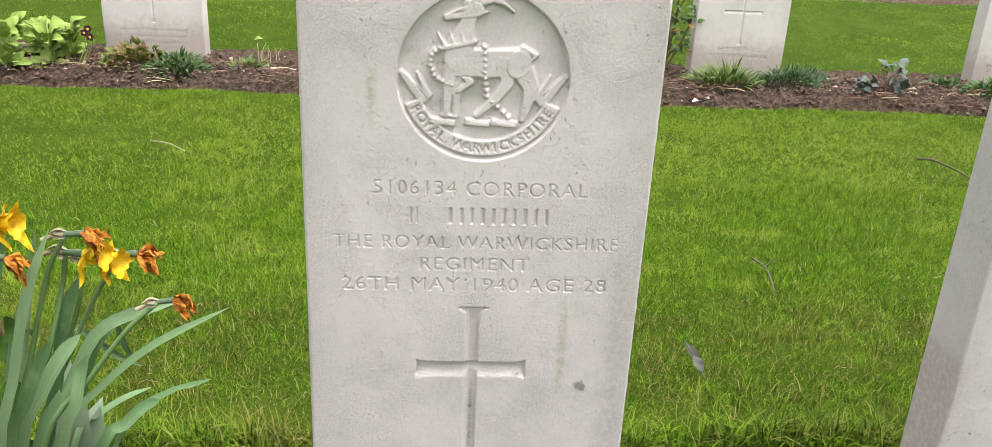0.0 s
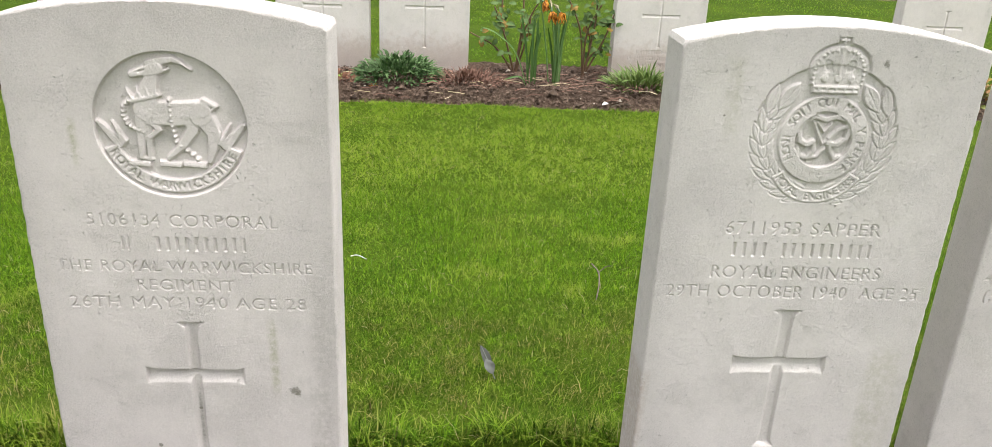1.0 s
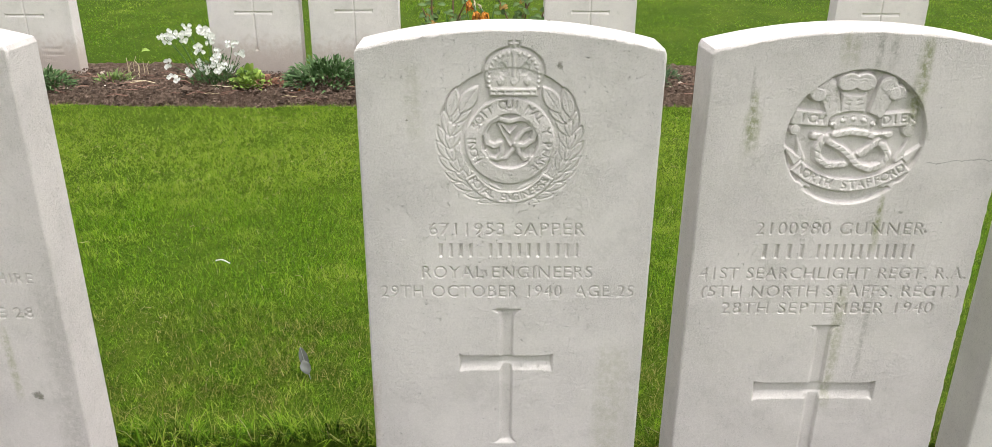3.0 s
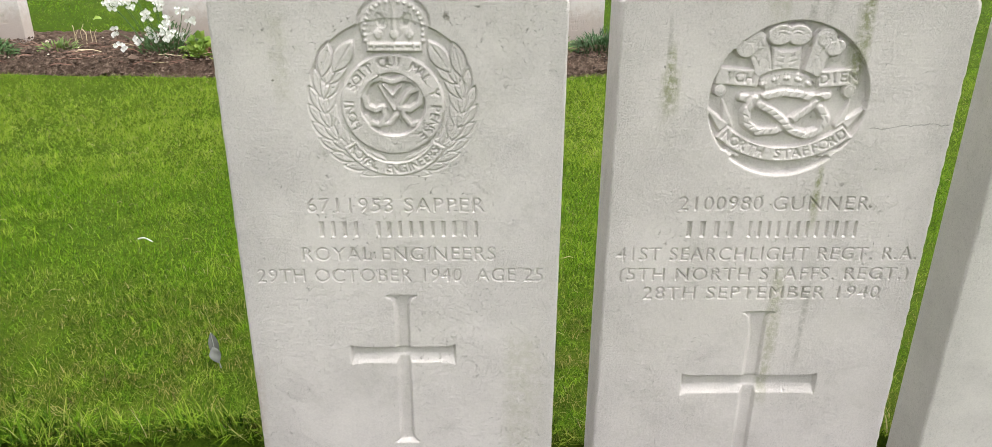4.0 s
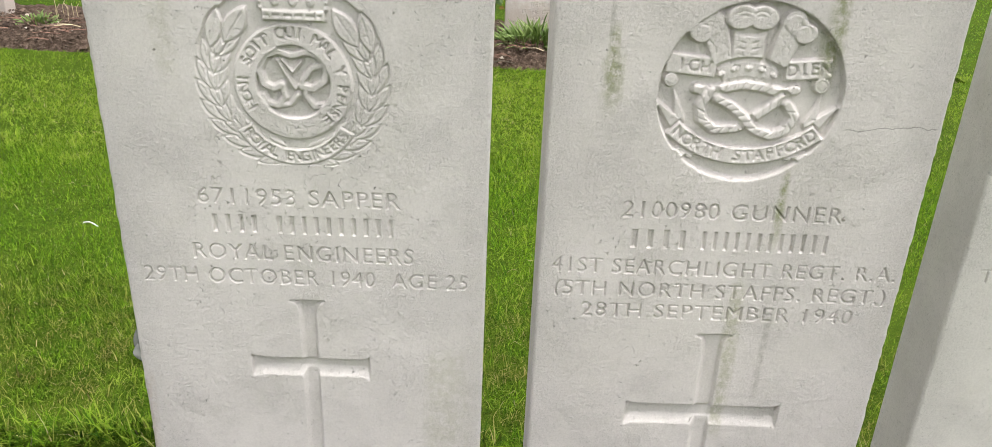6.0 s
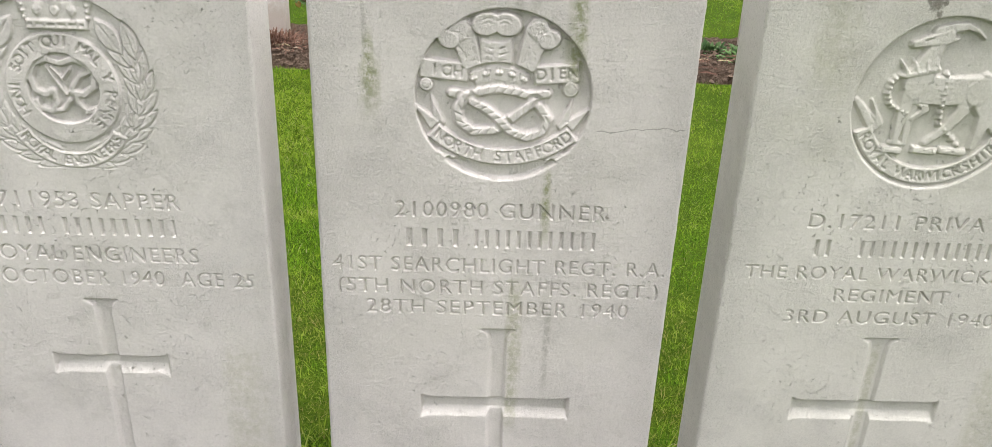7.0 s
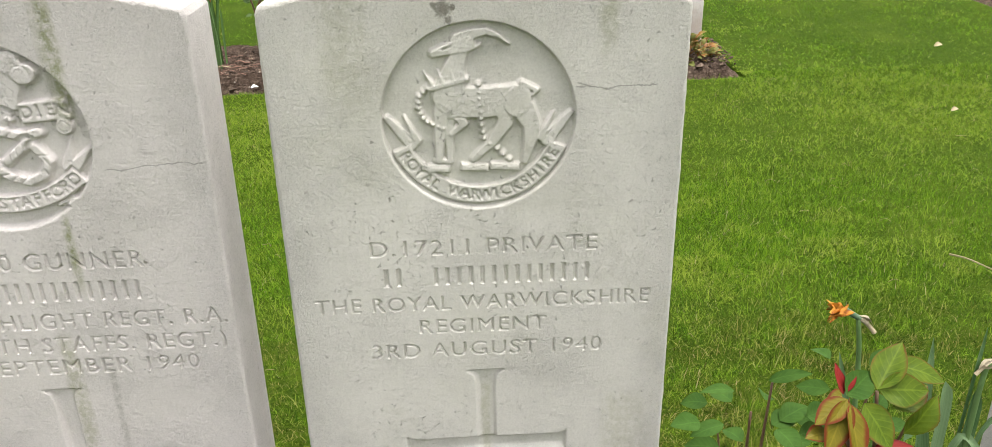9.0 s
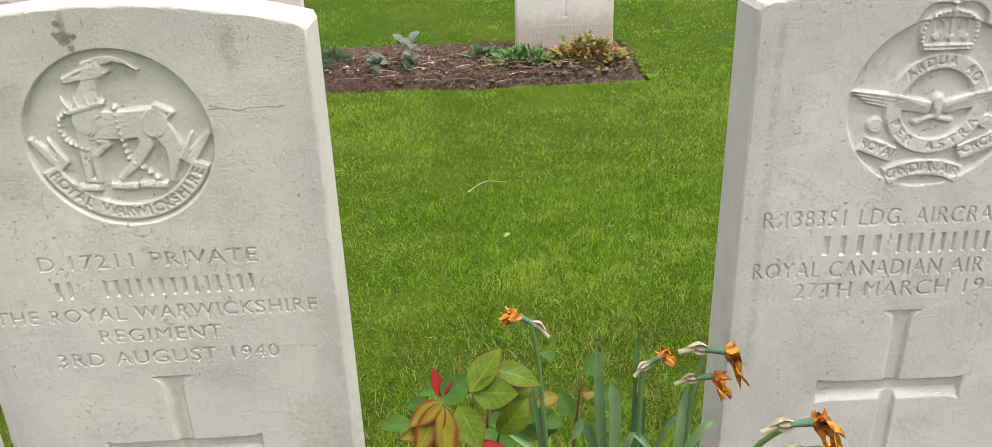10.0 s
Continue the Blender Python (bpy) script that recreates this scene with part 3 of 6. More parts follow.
def badge_wreath(mat, xc, zc):
    """A laurel wreath round a lettered garter, with a curled cipher, a scroll and a tall crown."""
    cv = Carving(-99, 99, -95, 119)
    ring = np.hypot(cv.X, cv.Z + 10)
    cut = np.full(cv.X.shape, 99.0)
    tufts = []
    for s in (-1, 1):
        for a in (-74, -61, -48, -35, -22, -9, 4, 17, 30):
            for r, turn, ln, wd in ((68, 24, 15, 4.8), (85, -20, 16, 5.2), (77, -2, 16, 5.2)):
                x, z = s * r * math.cos(radians(a)), -10 + r * math.sin(radians(a)) * 0.97
                q = radians(a + 84 + turn)
                tufts.append((x, z, s * math.cos(q), math.sin(q), ln, wd))
        tufts.append((s * 72, 40, s * -0.25, 0.97, 20, 8))
        tufts.append((s * 52, 44, s * -0.55, 0.83, 21, 10))
    for x, z, ux, uz, ln, wd in tufts:
        u = (cv.X - x) * ux + (cv.Z - z) * uz
        v = np.abs((cv.Z - z) * ux - (cv.X - x) * uz)
        d = v - wd * np.clip(1 - (u / ln) ** 2, -4, 1) ** 1.0
        cut = np.minimum(cut, d)
        cv.h = np.where(d < 1.1, cv.h * 0.25, cv.h)
        cv.lift(d, 2.0, 0.9)
        cv.groove(np.maximum(v - 0.55, np.abs(u) - ln * 0.7), 0.9, 0.5)
        cv.groove(np.maximum(np.abs(v - wd * 0.5 * (1 - (u / ln) ** 2)) - 0.4, np.abs(u + 2) - ln * 0.5), 0.5, 0.5)
    floor = 1.3 + 2.2 * smoothstep(-30, 70, cv.Z)
    fl = floor * np.maximum(smoothstep(0, 1.6, 2.0 - cut), smoothstep(0, 2, 70 - ring))
    fl = np.maximum(fl, floor * smoothstep(0, 1.6, 96 - ring) * smoothstep(20, 40, cv.Z))
    fl = np.maximum(fl, 2.6 * smoothstep(0, 2, -cv.ellipse((4, 80), 40, 32)))
    cv.h = cv.h * (floor / 2.0 * 0.95)
    fl = np.maximum(fl, 2.2 * smoothstep(0, 1.2, -cv.box((4, 113), (8.5, 7.5))))
    # garter strap with its buckle
    cv.h = np.where(ring < 59, 0.0, cv.h)
    cv.lift(ring - 57.5, 2.4, 1.0)
    cv.groove(np.abs(ring - 57) - 0.6, 0.8, 0.6)
    cv.arc_letters("HONI SOIT QUI MAL Y PENSE", (0, -10), 43.0, 214, -54, 10.4, 2.6)
    cv.groove(ring - 36.5, 2.9, 1.6)
    for r in (38, 46, 55):
        cv.groove(cv.arc((2, -10), r, 0.7, 252, 316), 1.2)
    cv.curl((-27, -48), 9, 3.2)
    cv.groove(cv.ellipse((-27, -48), 4, 3), 1.2)
    cv.curl((-19, -55), 5, 3.2)
    for x, z in ((-10, -56), (2, -60), (4, -52)):
        cv.groove(np.hypot(cv.X - x, cv.Z - z) - 1.3, 1.4)
    # cipher of interlaced curled strokes
    fl = np.maximum(fl, 4.2 * smoothstep(0, 1.5, 36.5 - ring))
    cv.h = np.where(ring < 35, np.maximum(cv.h, 0), cv.h)
    for line, r, h in (
            ([(-2, 16), (-14, 20), (-26, 15), (-32, 2), (-29, -12), (-20, -17), (-11, -13)], 4.6, 3.6),
            ([(-11, -13), (-9, -25), (-16, -34), (-27, -31), (-30, -24)], 4.2, 3.4),
            ([(-16, -34), (-4, -32), (4, -22)], 3.6, 3.2),
            ([(1, 16), (12, 20), (24, 17), (32, 6), (30, -8), (19, -16), (7, -14)], 4.6, 3.8),
            ([(32, 9), (18, 4), (9, -8), (12, -24), (19, -34), (27, -32)], 4.0, 3.6),
            ([(-14, 11), (-6, -4), (1, -16)], 2.8, 3.4), ([(-10, 12), (0, 0), (8, 10)], 2.4, 3.8)):
        for p, q in zip(line, line[1:]):
            d = cv.capsule(p, q, r, r)
            cv.lift(d, h, 2.2)
    # scroll under the garter
    d = cv.arc((0, -29), 57, 8.5, 208, 332)
    cv.h = np.where(d < 1.2, np.minimum(cv.h, 0.6), cv.h)
    fl = np.maximum(fl, 1.5 * smoothstep(0, 1.5, 1.5 - d))
    cv.lift(d, 2.2, 0.9)
    cv.arc_letters("ROYAL ENGINEERS", (0, -29), 61.5, 212, 328, 10.5, 2.4, True)
    cv.h = np.where(cv.ellipse((4, 76), 37, 30) < 0, np.minimum(cv.h, 0.4), cv.h)
    cv.crown((4, 50), 38, 68, 3.6)
    return cv.patch(xc, zc, fl, mat, 0.5)


def badge_knot(mat, xc, zc):
    """A sunk disc with three plumes, a coronet, lettered ribbons and a rope knot."""
    cv = Carving(-94, 94, -94, 94)
    fl = sunk_disc(cv, 90, 6.2, 5.4)
    cv.X, cv.xmin = cv.X + 8, cv.xmin + 8
    rnd = random.Random(5)
    for lobe, top, foot, s in (((-48, 58), (-36, 66), (-24, 36), -1), ((52, 60), (40, 69), (31, 36), 1)):
        cv.limb([top, foot], 14, 12, 4.8, 2.5)
        cv.lift(cv.ellipse(lobe, 13, 10.5, 25 * s), 6.0, 2.5)
        cv.limb([lobe, top], 9.5, 11, 5.4, 2.5)
        cv.groove(cv.arc((lobe[0] - s * 3, lobe[1] + 1), 7, 0.7, 60, 200) if s < 0 else cv.arc((lobe[0] - s * 3, lobe[1] + 1), 7, 0.7, -20, 120), 1.2)
        for k in range(16):
            t = rnd.random()
            x, z = top[0] + (foot[0] - top[0]) * t + rnd.uniform(-8, 8), top[1] + (foot[1] - top[1]) * t
            cv.groove(cv.capsule((x, z), (x + rnd.uniform(-4, 4), z + 5), 0.7, 0.4), 1.3)
    cv.limb([(-1, 64), (0, 36)], 18, 17, 5.0, 2.5)
    for s in (-1, 1):
        for k in range(4):
            cv.groove(cv.capsule((-1 + s * 4, 38 + 6 * k), (-1 + s * 11, 40 + 6 * k), 0.9, 0.5), 1.3)
        cv.groove(cv.capsule((-1 + s * 17, 60), (s * 16, 36), 0.8, 0.8), 2.0)
    cv.groove(cv.ellipse((-1, 72), 27, 16), 2.5, 1.5)
    for s in (-1, 1):
        cv.lift(cv.ellipse((-1 + s * 10, 74), 17, 13.5, -10 * s), 6.2, 3)
        for r in (5, 9):
            cv.groove(cv.arc((-1 + s * 8, 71), r, 0.7, 40, 140), 1.1)
    # coronet
    cv.groove(cv.arc((3, -26), 46, 17, 56, 124), 3.0, 1.5)
    cv.h = np.where(cv.arc((3, -26), 46, 14, 57, 123) < 0, np.minimum(cv.h, 2.2), cv.h)
    cv.lift(cv.arc((3, -26), 46, 13, 58, 122), 3.6, 1.5)
    for r in (35, 42):
        cv.lift(cv.arc((3, -26), r, 2.4, 57, 123), 5.4, 1.5)
    for k in range(5):
        a = radians(61 + k * 14.5)
        cv.lift(cv.ellipse((3 + 52 * math.cos(a), -26 + 52 * math.sin(a)), 6.5, 4.5, math.degrees(a) - 90), 5.4, 3)
        cv.groove(cv.capsule((3 + 50 * math.cos(a), -26 + 50 * math.sin(a)), (3 + 57 * math.cos(a), -26 + 57 * math.sin(a)), 0.7, 0.7), 1.3)
    # motto ribbons
    cv.lift(cv.box((-52, 27), (25, 10.5), -5), 4.4, 1.4)
    cv.lift(cv.box((61, 26), (23, 10.5), 5), 4.4, 1.4)
    cv.curl((-70, 12), 8, 4.8)
    cv.curl((76, 11), 9, 4.8)
    cv.letters("ICH", lambda k, n: ((-62 + 11.5 * k, 22.5 - k * 1.0), -5), 11, 2.4)
    cv.letters("DIEN", lambda k, n: ((46 + 10.5 * k, 19.6 + k * 0.9), 5), 11.5, 2.4)
    # rope: a bow and two crossing loops with twisted strands
    rope = [[(-44, 4), (-30, 1), (-16, 6), (2, 9.5), (20, 7.5), (36, 3), (52, 6)],
            [(-30, 2), (-38, -12), (-36, -26), (-22, -36), (0, -34), (14, -24), (30, -11), (40, -3)],
            [(-22, -5), (-8, -12), (4, -22), (17, -35), (34, -41), (49, -35), (55, -21), (46, -8)]]
    for line in rope:
        p = np.array(line, float)
        s = np.concatenate([[0], np.cumsum(np.hypot(*np.diff(p, axis=0).T))])
        t = np.linspace(0, s[-1], 44)
        cx, cz = np.interp(t, s, p[:, 0]), np.interp(t, s, p[:, 1])
        d = np.min([cv.capsule((cx[k], cz[k]), (cx[k + 1], cz[k + 1]), 7.0, 7.0) for k in range(43)], axis=0)
        cv.h = np.where(d < 1.4, np.minimum(cv.h, 3.0), cv.h)
        cv.lift(d, 5.6, 4.0)
        for q in np.arange(4, s[-1] - 2, 8.5):
            x, z = np.interp(q, t, cx), np.interp(q, t, cz)
            a = math.atan2(np.interp(q + 1, t, cz) - z, np.interp(q + 1, t, cx) - x) + radians(55)
            cv.groove(cv.capsule((x - 6 * math.cos(a), z - 6 * math.sin(a)), (x + 6 * math.cos(a), z + 6 * math.sin(a)), 0.8, 0.8), 1.5, 0.9)
    mid, r = (9, 44), 107
    for s, x in ((-1, -56), (1, 70)):
        cv.limb([(x + s * 25, -10), (x + s * 4, -32)], 2.5, 8, 4.0, 2)
        cv.limb([(x + s * 9, 0), (x + s * 1, -28)], 1.5, 7, 3.4, 2)
        cv.lift(cv.box((x - s * 6, -60), (13, 6), -16 * s), 4.0, 2)
        cv.curl((x - s * 14, -63), 5, 4.4)
        cv.groove(cv.capsule((x, -58), (x - s * 14, -62), 0.8, 0.8), 1.2)
    cv.h = np.where(cv.arc(mid, r, 11, 227, 313) < 0, np.minimum(cv.h, 2.0), cv.h)
    cv.lift(cv.arc(mid, r, 9.5, 227.5, 312.5), 4.8, 1.4)
    cv.arc_letters("NORTH STAFFORD", mid, 112, 230, 311, 11.5, 2.4, True)
    cv.X, cv.xmin = cv.X - 8, cv.xmin - 8
    return cv.patch(xc, zc, fl, mat)


def badge_wings(mat, xc, zc):
    """A sunk disc with a crown, a lettered ring, spread wings in plain forms and ribbons."""
    cv = Carving(-94, 94, -94, 104)
    fl = sunk_disc(cv, 90, 5.2, 4.6)
    fl = np.maximum(fl, 3.0 * smoothstep(0, 2, -cv.ellipse((3, 84), 36, 24)))
    ring = np.hypot(cv.X - 3, cv.Z)
    cv.lift(np.abs(ring - 45) - 9, 3.8, 1.4)
    cv.arc_letters("ARDUA AD", (3, 0), 41, 142, 30, 9.5, 2.2)
    cv.arc_letters("PER ASTRA", (3, 0), 49.5, 198, 340, 9.5, 2.2, True)
    for s in (-1, 1):
        for k in range(4):
            cv.limb([(s * (88 - 6 * k), 17 - 4.2 * k), (s * 40, 10 - 4.0 * k), (3 + s * 10, 0 - 2.0 * k)], 2.2, 5, 4.8 - 0.4 * k, 2)
    cv.limb([(3, 4), (5, -12)], 9, 6, 5.0, 5)
    cv.limb([(3, -12), (-16, -18)], 4, 5, 4.2, 3)
    cv.limb([(3, -14), (20, -17)], 4, 5, 4.2, 3)
    for s in (-1, 1):
        cv.curl((s * 58, -20), 9, 4.4)
        cv.lift(cv.box((s * 52, -46), (20, 9.5), 22 * s), 4.4, 1.2)
    cv.letters("ROYAL", lambda k, n: ((-68 + 8 * k, -43.5 - 3.4 * k), -22), 9.5, 2.2)
    cv.letters("FORCE", lambda k, n: ((36 + 8 * k, -56 + 3.4 * k), 22), 9.5, 2.2)
    cv.lift(cv.arc((0, -160), 92, 10, 64, 116), 4.8, 1.6)
    cv.arc_letters("CANADIAN AIR", (0, -160), 87.5, 114, 66, 10.5, 2.3)
    cv.crown((3, 56), 33, 50, 4.8)
    return cv.patch(xc, zc, fl, mat, 1.0)


def arch_outline(hw, shoulder, crown, base, inset, seed, jitter):
    """Points round the slab: up the right side, over the bowed top and down the left; the sides slightly worn."""
    r = (hw * hw + (crown - shoulder) ** 2) / (2 * (crown - shoulder))
    rnd = random.Random(seed)
    n = 110
    pts = []
    for k in range(n + 1):
        pts.append((hw - inset, base + (shoulder - 0.006 - base) * k / n))
    for k in range(61):
        x = (hw - 0.003) * (1 - 2 * k / 60)
        pts.append((x * (hw - inset) / hw, crown - r + math.sqrt(r * r - x * x) - inset))
    for k in range(n + 1):
        pts.append((-hw + inset, shoulder - 0.006 - (shoulder - 0.006 - base) * k / n))
    return [(x + rnd.uniform(-jitter, jitter), z + (rnd.uniform(-jitter, jitter) if z > base + 0.01 else 0)) for x, z in pts]


def slab_mesh(hw, shoulder, crown, base, thick, holes, seed, mat):
    from mathutils.geometry import tessellate_polygon
    bm = bmesh.new()
    c = 0.0034
    rings = []
    for y, inset, j in ((0.0, c, 0.0011), (c * 0.3, c * 0.3, 0.0010), (c, 0.0, 0.0), (thick - c, 0.0, 0.0), (thick, c, 0.0006)):
        rings.append([bm.verts.new((x, y, z)) for x, z in arch_outline(hw, shoulder, crown, base, inset, seed + int(y * 9000) % 7, j)])
    for a, b in zip(rings, rings[1:]):
        for k in range(len(a)):
            q = (k + 1) % len(a)
            bm.faces.new((a[k], b[k], b[q], a[q])).smooth = abs(a[k].co.y - b[k].co.y) < 0.02
    bm.faces.new(rings[-1])
    loops = [[Vector((v.co.x, v.co.z, 0)) for v in rings[0]]]
    verts = list(rings[0])
    for x0, x1, z0, z1 in holes:
        hv = [bm.verts.new((x, 0, z)) for x, z in ((x0, z0), (x0, z1), (x1, z1), (x1, z0))]
        verts += hv
        loops.append([Vector((v.co.x, v.co.z, 0)) for v in hv])
    for t in tessellate_polygon(loops):
        try:
            bm.faces.new([verts[i] for i in t])
        except ValueError:
            pass
    bmesh.ops.recalc_face_normals(bm, faces=bm.faces)
    for f in bm.faces:
        if all(abs(v.co.y) < 1e-6 for v in f.verts):
            f.smooth = False
            if f.normal.y > 0:
                f.normal_flip()
    me = bpy.data.meshes.new("slab")
    bm.to_mesh(me)
    bm.free()
    me.materials.append(mat)
    return me


def headstone(x, y, z, width, label, mat, badge=None, badge_z=0.594, lines=(), cross=None, seed=1, lean=(0, 0, 0), shoulder=0.719, crown=0.744, cut=1.0, coarse=1.0, size=1.0, group="headstones in the near row"):
    """A war-grave slab. lines: (text, middle, width, foot, cap height, bars)."""
    thing = new("headstone")
    thing.matrix_world = pose(x, y, z, *lean)
    tagged(thing, label, "headstone", group=group)
    holes = []
    if badge:
        me, hole = badge(mat, 0.0, badge_z)
        part("carved_badge", me, mat, thing, "round regimental badge carved in relief")
        holes.append(hole)
    for text, xm, w, zb, cap, bars in lines:
        me, hole = letter_patch(text, xm, w, zb, cap, mat, bars, cut, coarse)
        part("inscription", me, mat, thing, "line of incised capitals" if not bars else "incised line worn to plain bars")
        holes.append(hole)
    if cross:
        me, hole = cross_patch(*cross, mat, coarse, size)
        part("cross", me, mat, thing, "deeply cut Latin cross")
        holes.append(hole)
    part("slab", slab_mesh(width / 2, shoulder, crown, -0.2, 0.078, holes, seed, mat), mat, thing)
    return thing


ALGAE, OLIVE, SOOT = (0.200, 0.220, 0.050), (0.27, 0.28, 0.10), (0.20, 0.19, 0.155)
stone_a = stone_material("limestone_a", [(-0.118, 0.60, 0.545, 0.006, 0.6, OLIVE), (0.105, 0.33, 0.22, 0.007, 0.55, OLIVE), (0.0, 0.22, 0.12, 0.003, 0.8, SOOT), (0.17, 0.40, 0.1, 0.02, 0.28, SOOT)], [(0.131, 0.223, 0.0085), (0.134, 0.219, 0.006), (0.0, 0.19, 0.003), (-0.06, 0.13, 0.004)], tint=(0.735, 0.675, 0.650), damp=0.1, seed=1.3)
stone_b = stone_material("limestone_b", [(-0.12, 0.70, 0.60, 0.012, 0.25, OLIVE), (0.15, 0.3, 0.05, 0.03, 0.25, OLIVE), (-0.192, 0.26, -0.05, 0.010, 0.5, (0.40, 0.28, 0.20))], [(-0.13, 0.63, 0.002), (0.06, 0.70, 0.006)], tint=(0.735, 0.690, 0.660), damp=0.22, seed=4.1)
stone_c = stone_material("limestone_c", [(-0.133, 0.640, 0.590, 0.013, 0.75, ALGAE), (-0.136, 0.668, 0.61, 0.0055, 0.85, ALGAE), (-0.139, 0.70, 0.65, 0.0028, 0.5, SOOT), (-0.03, 0.74, 0.705, 0.008, 0.6, OLIVE), (0.013, 0.74, 0.69, 0.006, 0.65, SOOT), (0.072, 0.735, 0.62, 0.012, 0.9, ALGAE), (0.050, 0.53, 0.455, 0.005, 1.0, ALGAE), (0.022, 0.40, 0.20, 0.009, 0.55, OLIVE), (0.060, 0.36, 0.25, 0.005, 0.45, SOOT), (-0.02, 0.735, 0.69, 0.008, 0.5, ALGAE), (0.03, 0.735, 0.70, 0.007, 0.7, SOOT)], [(0.117, 0.478, 0.0035)], [(0.095, 0.19, 0.575, 0.05)], tint=(0.735, 0.685, 0.655), damp=0.13, seed=7.7)
stone_d = stone_material("limestone_d", [(-0.03, 0.735, 0.708, 0.005, 0.9, (0.095, 0.085, 0.045)), (-0.12, 0.735, 0.62, 0.03, 0.30, OLIVE), (0.118, 0.722, 0.672, 0.010, 0.55, ALGAE), (0.0, 0.33, 0.12, 0.006, 0.4, OLIVE), (0.15, 0.30, 0.05, 0.03, 0.3, OLIVE)], [(-0.030, 0.714, 0.009), (-0.025, 0.704, 0.005), (-0.034, 0.727, 0.005), (-0.038, 0.718, 0.004), (-0.021, 0.716, 0.003)], [(0.088, 0.168, 0.6405, -0.01), (0.090, 0.108, 0.644, -0.25)], tint=(0.715, 0.690, 0.625), damp=0.42, seed=11.2)
stone_e = stone_material("limestone_e", [(-0.165, 0.70, 0.30, 0.006, 0.35, SOOT), (0.0, 0.735, 0.70, 0.02, 0.3, SOOT)], tint=(0.730, 0.690, 0.655), damp=0.14, seed=15.9)
stone_far = stone_material("limestone_far", [], foot=0.06, tint=(0.80, 0.745, 0.715), seed=21.0)

headstone(0.0, 0, 0, 0.383, "pale limestone war headstone with round badge and cross, lightly stained", stone_a, badge_beast, 0.594, [
    ("5106134 CORPORAL", 0.002, 0.236, 0.464, 0.0165, ()),
    ("", 0.001, 0.154, 0.430, 0.0205, ((0, 0.09, 1), (0.28, 1, 5))),
    ("THE ROYAL WARWICKSHIRE", 0.0, 0.321, 0.4005, 0.0155, ()),
    ("REGIMENT", -0.002, 0.124, 0.374, 0.0155, ()),
    ("26TH MAY 1940 AGE 28", 0.0, 0.303, 0.348, 0.0165, ()),
], (-0.0015, 0.327, 0.2440, 0.112, 0.0655), seed=3, cut=0.62, size=0.95)
headstone(0.802, 0, 0, 0.384, "clean pale limestone war headstone with a crowned laurel wreath badge", stone_b, badge_wreath, 0.612, [
    ("6711953 SAPPER", -0.002, 0.207, 0.4725, 0.0180, ()),
    ("", 0.0, 0.186, 0.4395, 0.0215, ((0, 0.24, 2), (0.36, 1, 5))),
    ("ROYAL ENGINEERS", -0.001, 0.231, 0.409, 0.0180, ()),
    ("29TH OCTOBER 1940  AGE 25", 0.0, 0.345, 0.380, 0.0180, ()),
    ("AT THE GOING DOWN", 0.0, 0.2618, 0.108, 0.0165, ()),
], (-0.001, 0.361, 0.2743, 0.137, 0.0665), seed=8, cut=0.7, size=1.12)
headstone(1.2435, 0, 0, 0.388, "pale limestone headstone streaked with green algae, plume and knot badge", stone_c, badge_knot, 0.606, [
    ("2100980 GUNNER", 0.002, 0.226, 0.4735, 0.0180, ()),
    ("", 0.003, 0.204, 0.4375, 0.0225, ((0, 0.27, 2), (0.36, 1, 6))),
    ("41ST SEARCHLIGHT REGT. R.A.", 0.003, 0.366, 0.4075, 0.0175, ()),
    ("(5TH NORTH STAFFS. REGT.)", 0.003, 0.357, 0.380, 0.0175, ()),
    ("28TH SEPTEMBER 1940", 0.003, 0.295, 0.354, 0.0175, ()),
], (0.004, 0.335, 0.2263, 0.10, 0.0885), seed=13, cut=0.85, size=1.3)
headstone(1.690, 0, 0, 0.389, "pale limestone war headstone with round badge, fine crack and sooty spot", stone_d, badge_beast, 0.612, [
    ("D.17211 PRIVATE", 0.002, 0.226, 0.4735, 0.0165, ()),
    ("", 0.004, 0.206, 0.4385, 0.0215, ((0, 0.12, 1), (0.24, 1, 7))),
    ("THE ROYAL WARWICKSHIRE", 0.0, 0.341, 0.411, 0.0160, ()),
    ("REGIMENT", -0.001, 0.131, 0.3835, 0.0160, ()),
    ("3RD AUGUST 1940", 0.003, 0.240, 0.355, 0.0165, ()),
], (0.0, 0.336, 0.2348, 0.10, 0.0885), seed=21, size=1.3)
headstone(2.513, 0, 0, 0.381, "pale limestone war headstone with a crowned winged badge", stone_e, badge_wings, 0.612, [
    ("R.138351 LDG. AIRCRAFTMAN", 0.001, 0.330, 0.4785, 0.0195, ()),
    ("", 0.002, 0.194, 0.4425, 0.0250, ((0, 0.32, 2), (0.42, 1, 5))),
    ("ROYAL CANADIAN AIR FORCE", 0.001, 0.342, 0.4165, 0.0195, ()),
    ("27TH MARCH 1943", 0.001, 0.243, 0.390, 0.0190, ()),
], (0.008, 0.370, 0.2618, 0.12, 0.087), seed=34, size=1.3, lean=(0, 0, -2))

